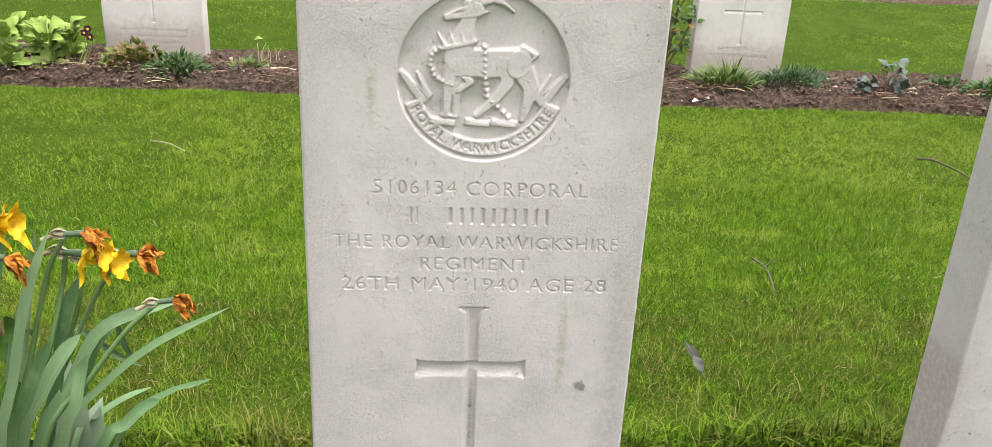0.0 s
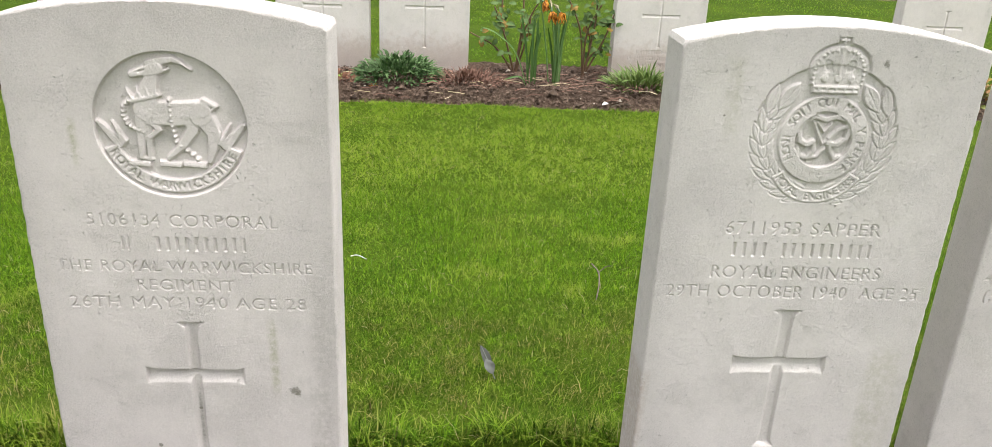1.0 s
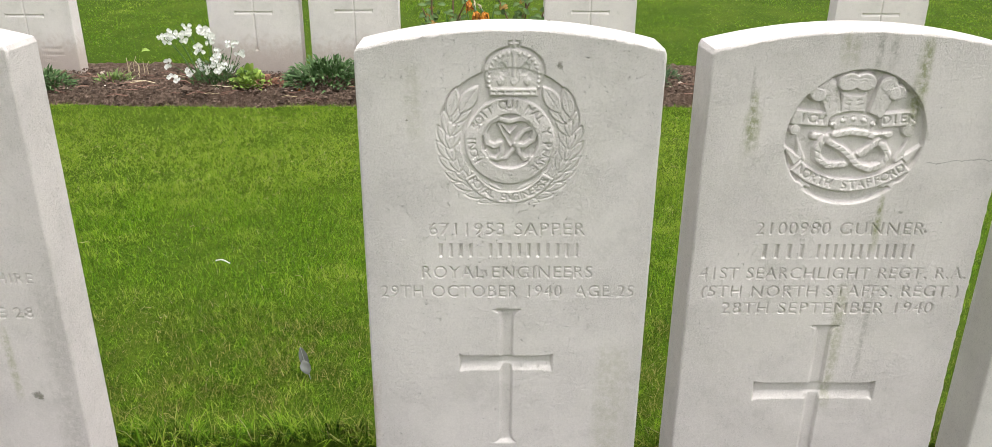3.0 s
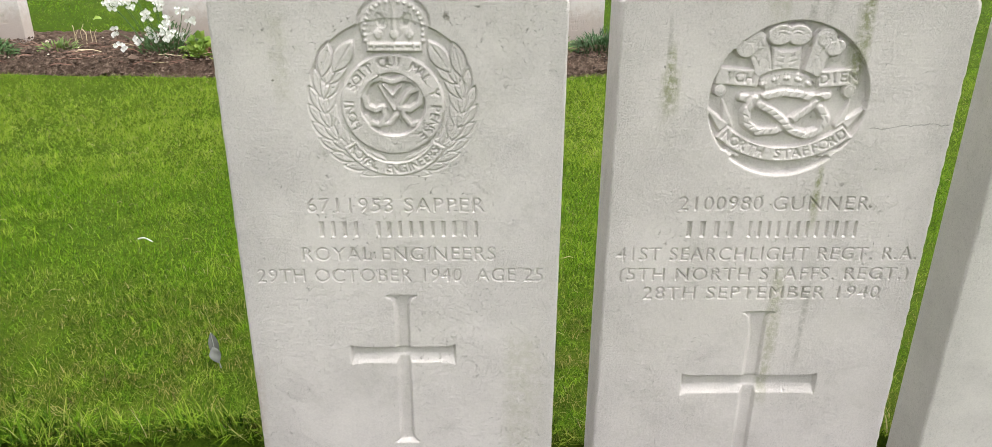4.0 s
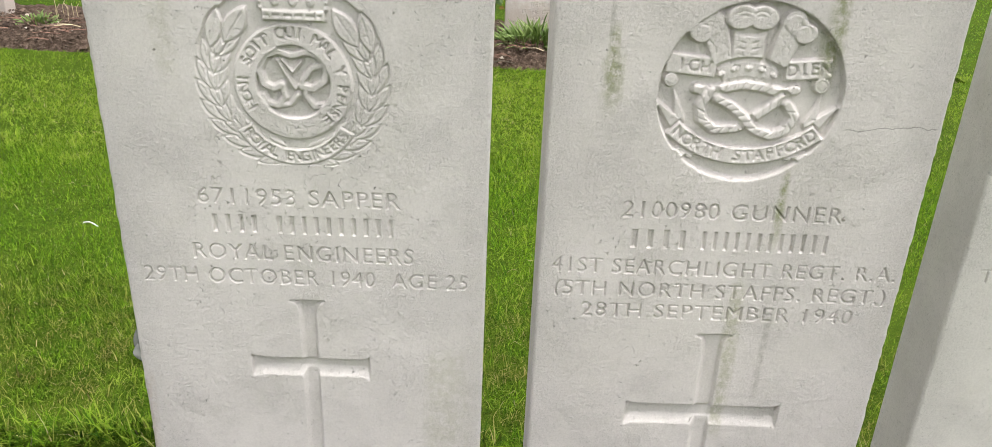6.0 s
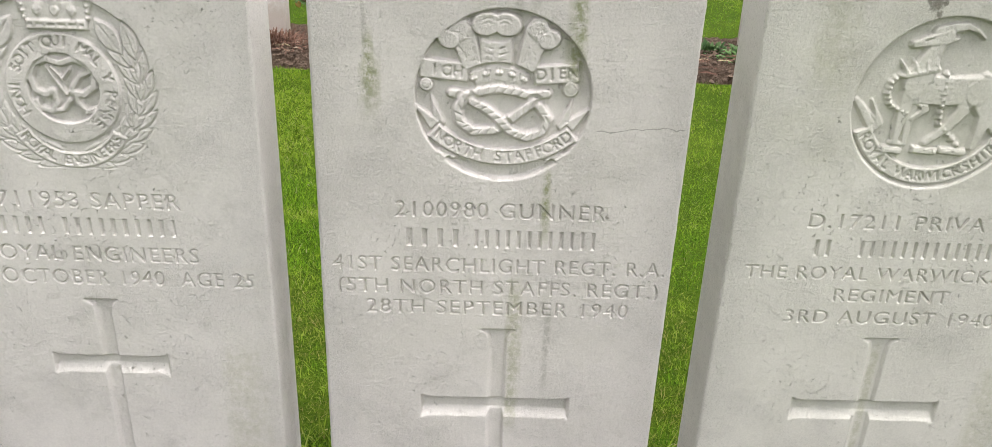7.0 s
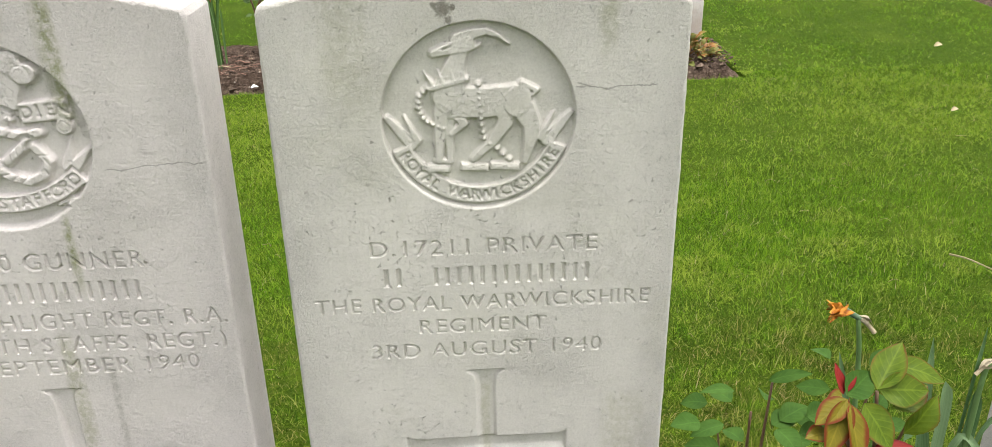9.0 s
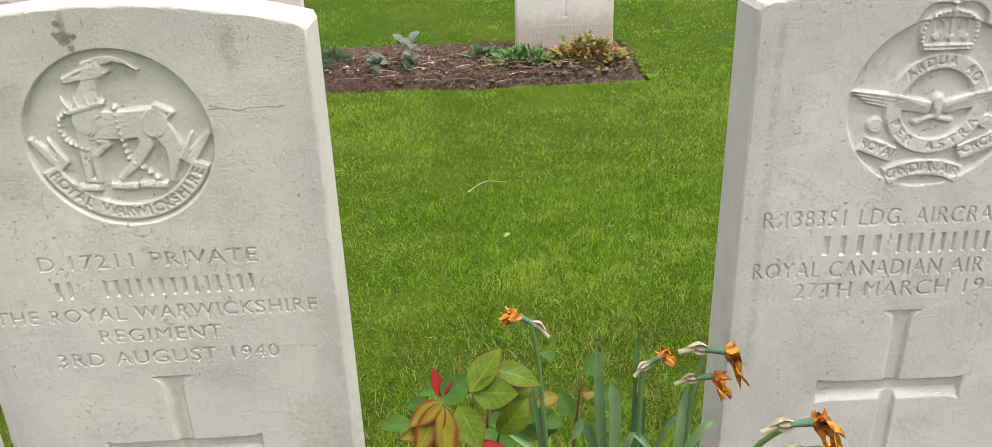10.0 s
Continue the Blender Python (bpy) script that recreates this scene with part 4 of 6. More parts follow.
FARROW = "headstones in the far row"
FAR_Y = 2.655
for k, (xl, xr, arm, words) in enumerate([
        (-1.387, -0.992, 0.245, (("", 0.0, 0.26, 0.100, 0.014, ((0, 0.3, 5), (0.36, 0.62, 4), (0.68, 1, 5))), ("", 0.0, 0.28, 0.075, 0.014, ((0, 0.2, 3), (0.26, 0.58, 6), (0.64, 1, 6))), ("", 0.02, 0.16, 0.050, 0.014, ((0, 0.45, 4), (0.55, 1, 5))))),
        (-0.410, -0.020, 0.262, ()),
        (0.022, 0.406, 0.270, ()),
        (1.032, 1.428, 0.270, (("REMEMBRANCE", 0.0, 0.19, 0.108, 0.016, ()), ("IS THE GOLDEN CHAIN", 0.0, 0.26, 0.080, 0.016, ()), ("THAT LINKS US", 0.0, 0.18, 0.052, 0.016, ()))),
        (2.290, 2.690, 0.265, (("GREATER LOVE", 0.0, 0.17, 0.105, 0.015, ()), ("HATH NO MAN THAN THIS", 0.0, 0.31, 0.080, 0.015, ()), ("THAT A MAN LAY", 0.0, 0.29, 0.055, 0.015, ())))]):
    headstone((xl + xr) / 2, FAR_Y, 0.10, xr - xl, "pale limestone headstone with a plain cross, standing in a planted bed", stone_far, None, 0, words,
              ((0.0), arm + 0.075, arm, 0.135 if words else 0.10, 0.082), seed=50 + k, coarse=1.6, size=0.55, group=FARROW)


# ---- lawn blades ----
def blades(name, n, area, length, width, joints, seed, label, fade=(9.0, 9.0), lie=(0.3, 1.45), skip=None):
    """Many thin curved grass blades as one mesh. area and skip: x0, x1, y0, y1."""
    rng = np.random.default_rng(seed)
    x, y = rng.uniform(area[0], area[1], n), rng.uniform(area[2], area[3], n)
    ok = ~in_bed(x, y)
    if skip:
        ok &= ~((x > skip[0]) & (x < skip[1]) & (y > skip[2]) & (y < skip[3]))
    clump = fbm(x * 9, y * 9, 3, seed)
    ok &= rng.random(n) < 0.14 + 1.45 * clump
    rim = np.minimum(np.minimum(x - area[0], area[1] - x), np.minimum(y - area[2] + fade[0], area[3] - y + fade[1])) / 0.5
    ok &= rng.random(n) < np.clip(rim, 0, 1)
    x, y, clump = x[ok], y[ok], clump[ok]
    n = len(x)
    z = lawn_z(x, y) - 0.008
    L = length * (0.45 + 1.0 * rng.random(n)) * (0.6 + 0.9 * clump)
    W = width * (0.6 + 0.8 * rng.random(n))
    az = rng.uniform(0, 2 * np.pi, n) + 1.6 * (fbm(x * 3, y * 3, 2, seed + 3) - 0.5)
    lean = rng.uniform(*lie, n)
    dx, dy = np.cos(az), np.sin(az)
    px, py = -np.sin(az), np.cos(az)
    ts = np.linspace(0, 1, joints + 1)
    rows = []
    for t in ts:
        bend = lean * (0.35 + 0.65 * t)
        rows.append((x + dx * L * t * np.sin(bend), y + dy * L * t * np.sin(bend), z + L * t * np.cos(bend) * 0.92))
    co, per = [], 2 * joints + 1
    for k, (rx, ry, rz) in enumerate(rows):
        w = W * (1 - (k / joints) ** 1.6) * 0.5
        if k < joints:
            co.append(np.stack([rx - px * w, ry - py * w, rz], -1))
            co.append(np.stack([rx + px * w, ry + py * w, rz], -1))
        else:
            co.append(np.stack([rx, ry, rz], -1))
    co = np.stack(co, 1).reshape(-1, 3)
    base = np.arange(n)[:, None] * per
    tri = []
    for k in range(joints - 1):
        tri += [base + [2 * k, 2 * k + 1, 2 * k + 3], base + [2 * k, 2 * k + 3, 2 * k + 2]]
    tri.append(base + [2 * joints - 2, 2 * joints - 1, 2 * joints])
    ob = new(name, array_mesh(name, co, np.concatenate(tri), MAT_GRASS))
    return tagged(ob, label, "grass", kind="stuff")


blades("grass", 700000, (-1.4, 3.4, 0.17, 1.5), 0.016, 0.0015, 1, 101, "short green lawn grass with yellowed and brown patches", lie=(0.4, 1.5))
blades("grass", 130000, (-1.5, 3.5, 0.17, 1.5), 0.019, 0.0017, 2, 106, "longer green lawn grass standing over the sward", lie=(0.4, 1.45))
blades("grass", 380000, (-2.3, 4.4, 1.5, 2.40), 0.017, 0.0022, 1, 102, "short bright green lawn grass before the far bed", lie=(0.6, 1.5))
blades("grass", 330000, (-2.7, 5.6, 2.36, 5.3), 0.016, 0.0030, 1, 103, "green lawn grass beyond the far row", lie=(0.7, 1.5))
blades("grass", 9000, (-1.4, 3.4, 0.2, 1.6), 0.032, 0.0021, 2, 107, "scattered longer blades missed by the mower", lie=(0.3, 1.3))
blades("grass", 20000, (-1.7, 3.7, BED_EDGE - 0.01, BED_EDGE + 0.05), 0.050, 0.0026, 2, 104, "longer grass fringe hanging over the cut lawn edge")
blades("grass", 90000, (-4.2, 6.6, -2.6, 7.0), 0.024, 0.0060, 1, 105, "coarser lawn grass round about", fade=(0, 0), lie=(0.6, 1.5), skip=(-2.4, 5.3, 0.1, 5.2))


# ---- plants ----
class Geo:
    """Collects faces of one mesh, with a leaf's own across/along coordinates as its map."""

    def __init__(self):
        self.co, self.f, self.uv = [], [], []

    def grid(self, rows):
        """rows: lists of (point, (u, v)) of equal length, joined into quads."""
        b, w = len(self.co), len(rows[0])
        for r in rows:
            for p, uv in r:
                self.co.append(tuple(p))
                self.uv.append(uv)
        for j in range(len(rows) - 1):
            for i in range(w - 1):
                k = b + j * w + i
                self.f.append((k, k + 1, k + 1 + w, k + w))

    def mesh(self, name, mat, smooth=True):
        me = bpy.data.meshes.new(name)
        me.from_pydata(self.co, [], self.f)
        me.polygons.foreach_set("use_smooth", [smooth] * len(me.polygons))
        layer = me.uv_layers.new(name="leaf")
        idx = np.zeros(len(me.loops), np.int32)
        me.loops.foreach_get("vertex_index", idx)
        layer.data.foreach_set("uv", np.array(self.uv, np.float32)[idx].ravel())
        me.materials.append(mat)
        me.update()
        return me

    def tube(self, pts, r0, r1, sides=6):
        pts = [Vector(p) for p in pts]
        rows = []
        for k, p in enumerate(pts):
            d = (pts[min(k + 1, len(pts) - 1)] - pts[max(k - 1, 0)]).normalized()
            a = d.cross(Vector((0.3, 0.9, 0.31))).normalized()
            b = d.cross(a)
            r = r0 + (r1 - r0) * k / max(1, len(pts) - 1)
            rows.append([(p + (a * math.cos(q) + b * math.sin(q)) * r, (i / sides, k / len(pts))) for i in range(sides + 1) for q in (2 * math.pi * i / sides,)])
        self.grid(rows)
        for end, row in ((pts[0], rows[0]), (pts[-1], rows[-1])):
            c = len(self.co)
            self.co.append(tuple(end))
            self.uv.append((0.5, 0.5))
            base = c - len(rows) * (sides + 1) if end is pts[0] else c - 1 - (sides + 1)
            base = self.co.index(tuple(row[0][0])) if tuple(row[0][0]) in self.co else base
            for i in range(sides):
                self.f.append((base + i, base + i + 1, c))

    def ribbon(self, pts, width, up=(0, -0.6, 0.8), keel=0.25, blunt=0.25, steps=14):
        """A strap leaf along a smooth path through pts, channelled along its middle."""
        pts = spline(pts, steps)
        up = Vector(up)
        rows = []
        for k, p in enumerate(pts):
            t = k / (len(pts) - 1)
            d = (pts[min(k + 1, len(pts) - 1)] - pts[max(k - 1, 0)]).normalized()
            s = d.cross(up)
            s = s.normalized() if s.length > 1e-4 else Vector((1, 0, 0))
            nrm = s.cross(d)
            w = width * 0.5 * min(1.0, 0.55 + t * 1.6) * (1 - max(0, (t - 1 + blunt) / blunt) ** 2.2) + 0.0003
            rows.append([(p + s * w * u + nrm * (keel * w * abs(u) ** 1.5), ((u + 1) / 2, t)) for u in (-1, -0.45, 0, 0.45, 1)])
        self.grid(rows)

    def leaf(self, base, tip, width, facing, droop=0.15, fold=0.25, wave=0.0, blunt=0.5, n=8, phase=0.0):
        """A broad leaf from base to tip, folded along its midrib and bowed."""
        base, tip, facing = Vector(base), Vector(tip), Vector(facing).normalized()
        d = tip - base
        L = d.length
        s = d.cross(facing)
        s = s.normalized() if s.length > 1e-6 else Vector((1, 0, 0))
        nrm = s.cross(d).normalized()
        rows = []
        for k in range(n + 1):
            t = k / n
            w = width * 0.5 * (math.sin(math.pi * t ** (0.6 + 0.5 * blunt)) ** 0.85 + 0.02 * (1 - t))
            mid = base + d * t + nrm * (droop * L * math.sin(math.pi * t) * 0.6) - Vector((0, 0, droop * L * t * t * 0.5))
            rows.append([(mid + s * w * u + nrm * (fold * w * abs(u) + wave * w * math.sin(9 * t + 3 * u + phase)), ((u + 1) / 2, t)) for u in (-1, -0.5, 0, 0.5, 1)])
        self.grid(rows)


def spline(pts, steps):
    p = [Vector(q) for q in pts]
    if len(p) == 2:
        return [p[0].lerp(p[1], k / steps) for k in range(steps + 1)]
    out = []
    e = [p[0] * 2 - p[1]] + p + [p[-1] * 2 - p[-2]]
    per = max(3, steps // (len(p) - 1))
    for i in range(1, len(e) - 2):
        a, b, c, d = e[i - 1:i + 3]
        for k in range(per):
            t = k / per
            out.append(0.5 * ((2 * b) + (c - a) * t + (2 * a - 5 * b + 4 * c - d) * t * t + (3 * b - a - 3 * c + d) * t ** 3))
    return out + [p[-1]]


def veined_material(name, face, face2, margin, rough=0.42, margin_from=0.72, vein=0.35):
    """A leaf with a paler midrib, side veins and a coloured margin."""
    n = Nodes(name, rough + 0.12)
    n.bsdf.inputs["Specular IOR Level"].default_value = 0.09
    uvn = n.t.nodes.new("ShaderNodeUVMap")
    xyz = n.t.nodes.new("ShaderNodeSeparateXYZ")
    n.link(uvn.outputs[0], xyz.inputs[0])
    across = n.math("ABSOLUTE", n.math("SUBTRACT", n.math("MULTIPLY", xyz.outputs[0], 2.0), 1.0), 0)
    geo = n.t.nodes.new("ShaderNodeNewGeometry")
    blot = n.noise(n.coords(), 60, 4, 0.6)
    c = n.mix(n.step(n.math("ADD", n.math("MULTIPLY", geo.outputs["Random Per Island"], 0.6), n.math("MULTIPLY", blot, 0.5)), 0.3, 0.8), face, face2)
    side = n.math("SINE", n.math("SUBTRACT", n.math("MULTIPLY", xyz.outputs[1], 42.0), n.math("MULTIPLY", across, 11.0)), 0)
    c = n.mix(n.math("MULTIPLY", n.step(side, 0.7, 1.0), vein * 0.6), c, tuple(k * 1.25 for k in face2))
    c = n.mix(n.math("MULTIPLY", n.math("SUBTRACT", 1.0, n.step(across, 0.02, 0.10)), vein), c, tuple(k * 1.4 for k in face2))
    rim = n.math("ADD", across, n.math("MULTIPLY", n.math("SUBTRACT", blot, 0.5), 0.5))
    tipw = n.math("MULTIPLY", n.math("MULTIPLY", xyz.outputs[1], xyz.outputs[1]), 0.25)
    c = n.mix(n.step(n.math("ADD", rim, tipw), margin_from, margin_from + 0.32), c, margin)
    n.color(c)
    n.bump(n.math("ADD", n.math("MULTIPLY", side, 0.12), blot), 0.3, 0.0012)
    return n.mat


def strap_material(name, dark, light):
    """A strap leaf with fine lengthwise lines and a waxy bloom."""
    n = Nodes(name, 0.5)
    uvn = n.t.nodes.new("ShaderNodeUVMap")
    m = n.add("ShaderNodeMapping", Scale=(26, 0.7, 1))
    n.link(uvn.outputs[0], m.inputs["Vector"])
    geo = n.t.nodes.new("ShaderNodeNewGeometry")
    oi = n.t.nodes.new("ShaderNodeObjectInfo")
    line = n.noise(m.outputs[0], 1.0, 3, 0.6)
    c = n.mix(n.step(n.math("ADD", n.math("MULTIPLY", line, 0.7), n.math("MULTIPLY", oi.outputs["Random"], 0.45)), 0.25, 0.95), dark, light)
    c = n.mix(n.math("MULTIPLY", n.step(n.noise(n.coords(), 30, 4, 0.6), 0.5, 0.75), 0.3), c, tuple(k * 1.35 for k in light))
    n.color(c)
    n.bsdf.inputs["Specular IOR Level"].default_value = 0.3
    n.bump(line, 0.25, 0.001)
    return n.mat


MAT_DAFF_LEAF = strap_material("daffodil_leaf", (0.072, 0.155, 0.054), (0.230, 0.340, 0.175))
MAT_DAFF_STEM = leaf_material("daffodil_stem", (0.095, 0.185, 0.055), (0.160, 0.260, 0.100), 0.5)
MAT_PETAL = leaf_material("daffodil_petal", (0.80, 0.52, 0.010), (0.90, 0.68, 0.03), 0.6, (0.70, 0.40, 0.012), 60)
MAT_WITHER = leaf_material("withered_petal", (0.40, 0.13, 0.012), (0.72, 0.33, 0.04), 0.7, (0.22, 0.06, 0.012), 90)
MAT_SHEATH = leaf_material("papery_sheath", (0.36, 0.30, 0.20), (0.56, 0.50, 0.38), 0.8, (0.26, 0.24, 0.15), 70)
MAT_POD = leaf_material("seed_pod", (0.075, 0.135, 0.075), (0.12, 0.19, 0.11), 0.45)
MAT_ROSE = veined_material("rose_leaf_red_edged", (0.020, 0.056, 0.005), (0.105, 0.150, 0.014), (0.110, 0.062, 0.014), 0.26, 0.84, 0.45)
MAT_ROSE_RED = veined_material("young_red_rose_leaf", (0.085, 0.085, 0.008), (0.170, 0.140, 0.016), (0.130, 0.030, 0.010), 0.26, 0.64, 0.4)
MAT_ROSE_SHOOT = veined_material("crimson_rose_shoot", (0.16, 0.012, 0.012), (0.22, 0.025, 0.02), (0.12, 0.01, 0.01), 0.4)
MAT_ROSE_GREEN = veined_material("green_rose_leaf", (0.022, 0.064, 0.010), (0.055, 0.118, 0.020), (0.045, 0.085, 0.012), 0.55, 0.9, 0.3)
MAT_STEM = plain_material("rose_stem", (0.10, 0.045, 0.03), (0.16, 0.10, 0.05), 0.6, 90)
MAT_TWIG = plain_material("dry_twig", (0.065, 0.050, 0.038), (0.16, 0.125, 0.095), 0.85, 120)


def thing_at(name, place, label, category, group=""):
    ob = new(name)
    ob.matrix_world = pose(*place)
    return tagged(ob, label, category, group=group)


def local(place, pts):
    return [tuple(a - b for a, b in zip(p, place)) for p in pts]


def daffodil_flower(parent, base, aim, size, kind, rng):
    """kind: open, half or spent. A sheath and pod at base; petals and trumpet along aim."""
    base, aim = Vector(base), Vector(aim).normalized()
    side = aim.cross(Vector((0, 0, 1)))
    side = side.normalized() if side.length > 0.01 else Vector((1, 0, 0))
    up = side.cross(aim)
    g = Geo()
    g.tube([base - aim * size * 0.25, base - aim * size * 0.02], size * 0.055, size * 0.06, 7)
    fl = part("flower", g.mesh("flower", MAT_SHEATH), None, parent, {"open": "yellow daffodil flower", "spent": "withered orange daffodil flower"}[kind])
    g = Geo()
    g.tube([base - aim * size * 0.05, base + aim * size * 0.10, base + aim * size * 0.28, base + aim * size * 0.36], size * 0.06, size * 0.085, 8)
    part("pod", g.mesh("pod", MAT_POD), MAT_POD, fl, "swollen green seed pod")
    g = Geo()
    g.leaf(base - aim * size * 0.42, base + aim * size * 0.10 + up * size * 0.07, size * 0.12, up, 0.15, 0.8, 0.3)
    g.leaf(base - aim * size * 0.36, base + aim * size * 0.02 - up * size * 0.05 + side * 0.003, size * 0.10, side, 0.1, 0.8, 0.3)
    g.tube([base - aim * size * 0.55 - up * size * 0.12, base - aim * size * 0.28 - up * size * 0.02, base - aim * size * 0.05], size * 0.055, size * 0.05, 7)
    part("sheath", g.mesh("sheath", MAT_SHEATH), MAT_SHEATH, fl, "papery buff sheath")
    throat = base + aim * size * 0.36
    if kind == "open":
        for k in range(6):
            a = k * math.pi / 3 + rng.uniform(-0.2, 0.2)
            out = side * math.cos(a) + up * math.sin(a)
            g = Geo()
            g.leaf(throat, throat + out * size * rng.uniform(0.45, 0.75) + aim * size * rng.uniform(0.05, 0.55), size * rng.uniform(0.22, 0.38), aim - out * 0.3, rng.uniform(-0.1, 0.25), 0.15, 0.25, 0.5, 8, a * 3)
            part("petal", g.mesh("petal", MAT_PETAL), MAT_PETAL, fl)
        g = Geo()
        rows = []
        for j, (dz, r) in enumerate(((0, 0.10), (0.14, 0.15), (0.28, 0.17), (0.38, 0.22), (0.44, 0.30))):
            rows.append([(throat + aim * size * (dz + 0.03 * (j == 4) * math.sin(7 * q)) + (side * math.cos(q) + up * math.sin(q)) * size * r * (1 + 0.22 * (j > 2) * math.sin(9 * q) + 0.10 * (j > 1) * math.sin(4 * q + 1)), (i / 18, j / 4)) for i in range(19) for q in (2 * math.pi * i / 18,)])
        g.grid(rows)
        part("trumpet", g.mesh("trumpet", MAT_PETAL), MAT_PETAL, fl)
    else:
        for k in range(13):
            a = rng.uniform(0, 6.28)
            out = side * math.cos(a) + up * math.sin(a) * 0.6 - Vector((0, 0, rng.uniform(0.0, 0.6)))
            g = Geo()
            m = throat + aim * size * rng.uniform(0.15, 0.35) + out * size * 0.12
            e = m + (aim * rng.uniform(0.1, 0.5) + out * 0.5 - Vector((0, 0, rng.uniform(0.1, 0.8)))) * size * 0.52
            g.leaf(throat, (m + e) / 2 + (e - m) * 0.35, size * rng.uniform(0.11, 0.27), up + side * rng.uniform(-1, 1), rng.uniform(-0.2, 0.4), 0.6, 0.7, 0.5, 9, a * 5)
            part("petal", g.mesh("petal", MAT_WITHER), MAT_WITHER, fl)
    return fl


def daffodils(place, label, leaves, flowers, seed, width=0.015, mat=None):
    """leaves: paths in the world; flowers: (stem path, aim, size, kind)."""
    rng = random.Random(seed)
    clump = thing_at("daffodil_clump", place, label, "daffodils")
    for pts, w in leaves:
        g = Geo()
        g.ribbon(local(place, pts), width * w * 0.68, (rng.uniform(-0.4, 0.4), -0.8, 0.5))
        part("leaf", g.mesh("leaf", mat or MAT_DAFF_LEAF), None, clump)
    for pts, aim, size, kind in flowers:
        g = Geo()
        pl = local(place, pts)
        g.tube(spline(pl, 16), 0.0034, 0.0026, 7)
        part("stem", g.mesh("stem", MAT_DAFF_STEM), MAT_DAFF_STEM, clump)
        daffodil_flower(clump, pl[-1], aim, size, kind, rng)
    return clump


# near bed: daffodils beside the first stone
D0 = (-0.52, -0.04, -0.05)
leaf_paths = [
    ([(-0.53, -0.05, -0.05), (-0.526, -0.05, 0.169), (-0.502, -0.05, 0.257), (-0.474, -0.05, 0.357), (-0.443, -0.045, 0.433)], 1.35),
    ([(-0.53, -0.03, -0.05), (-0.513, -0.02, 0.205), (-0.501, -0.01, 0.298), (-0.49, 0.0, 0.363), (-0.478, 0.0, 0.415)], 0.8),
    ([(-0.52, -0.05, -0.05), (-0.489, -0.05, 0.169), (-0.453, -0.03, 0.237), (-0.431, 0.0, 0.285), (-0.402, 0.03, 0.296), (-0.352, 0.06, 0.3)], 1.45),
    ([(-0.51, -0.04, -0.05), (-0.483, -0.04, 0.162), (-0.466, -0.03, 0.245), (-0.45, -0.02, 0.327), (-0.427, -0.01, 0.372)], 1.3),
    ([(-0.53, -0.05, -0.05), (-0.502, -0.06, 0.177), (-0.47, -0.06, 0.248), (-0.447, -0.05, 0.289), (-0.429, -0.04, 0.309)], 1.5),
    ([(-0.52, -0.05, -0.05), (-0.465, -0.06, 0.177), (-0.411, -0.05, 0.248), (-0.355, -0.03, 0.292), (-0.279, 0.0, 0.323)], 0.85),
    ([(-0.50, -0.03, -0.05), (-0.474, 0.0, 0.133), (-0.464, 0.04, 0.145), (-0.443, 0.08, 0.148), (-0.42, 0.12, 0.141)], 1.0),
    ([(-0.50, -0.04, -0.05), (-0.434, -0.02, 0.147), (-0.413, 0.0, 0.164), (-0.395, 0.02, 0.177), (-0.378, 0.03, 0.18)], 1.3),
    ([(-0.49, -0.03, -0.05), (-0.42, 0.01, 0.15), (-0.382, 0.06, 0.169), (-0.367, 0.1, 0.155), (-0.348, 0.14, 0.141)], 0.75),
    ([(-0.52, -0.01, -0.05), (-0.50, 0.04, 0.19), (-0.481, 0.05, 0.265), (-0.459, 0.06, 0.246), (-0.439, 0.07, 0.218), (-0.413, 0.08, 0.197)], 0.8),
    ([(-0.50, -0.01, -0.05), (-0.465, 0.03, 0.2), (-0.432, 0.05, 0.269), (-0.427, 0.06, 0.245), (-0.421, 0.07, 0.209)], 0.7),
    ([(-0.54, -0.03, -0.05), (-0.542, -0.02, 0.147), (-0.529, -0.01, 0.232), (-0.516, 0.0, 0.292), (-0.5, 0.01, 0.343)], 1.1),
    ([(-0.53, -0.06, -0.05), (-0.506, -0.07, 0.184), (-0.479, -0.08, 0.245), (-0.456, -0.08, 0.299), (-0.442, -0.08, 0.322)], 1.2),
    ([(-0.50, -0.06, -0.05), (-0.447, -0.08, 0.191), (-0.427, -0.08, 0.245), (-0.421, -0.07, 0.278), (-0.411, -0.07, 0.301)], 1.2),
    ([(-0.56, -0.04, -0.05), (-0.558, -0.04, 0.162), (-0.538, -0.03, 0.277), (-0.519, -0.02, 0.364), (-0.508, -0.01, 0.405)], 1.2),
]
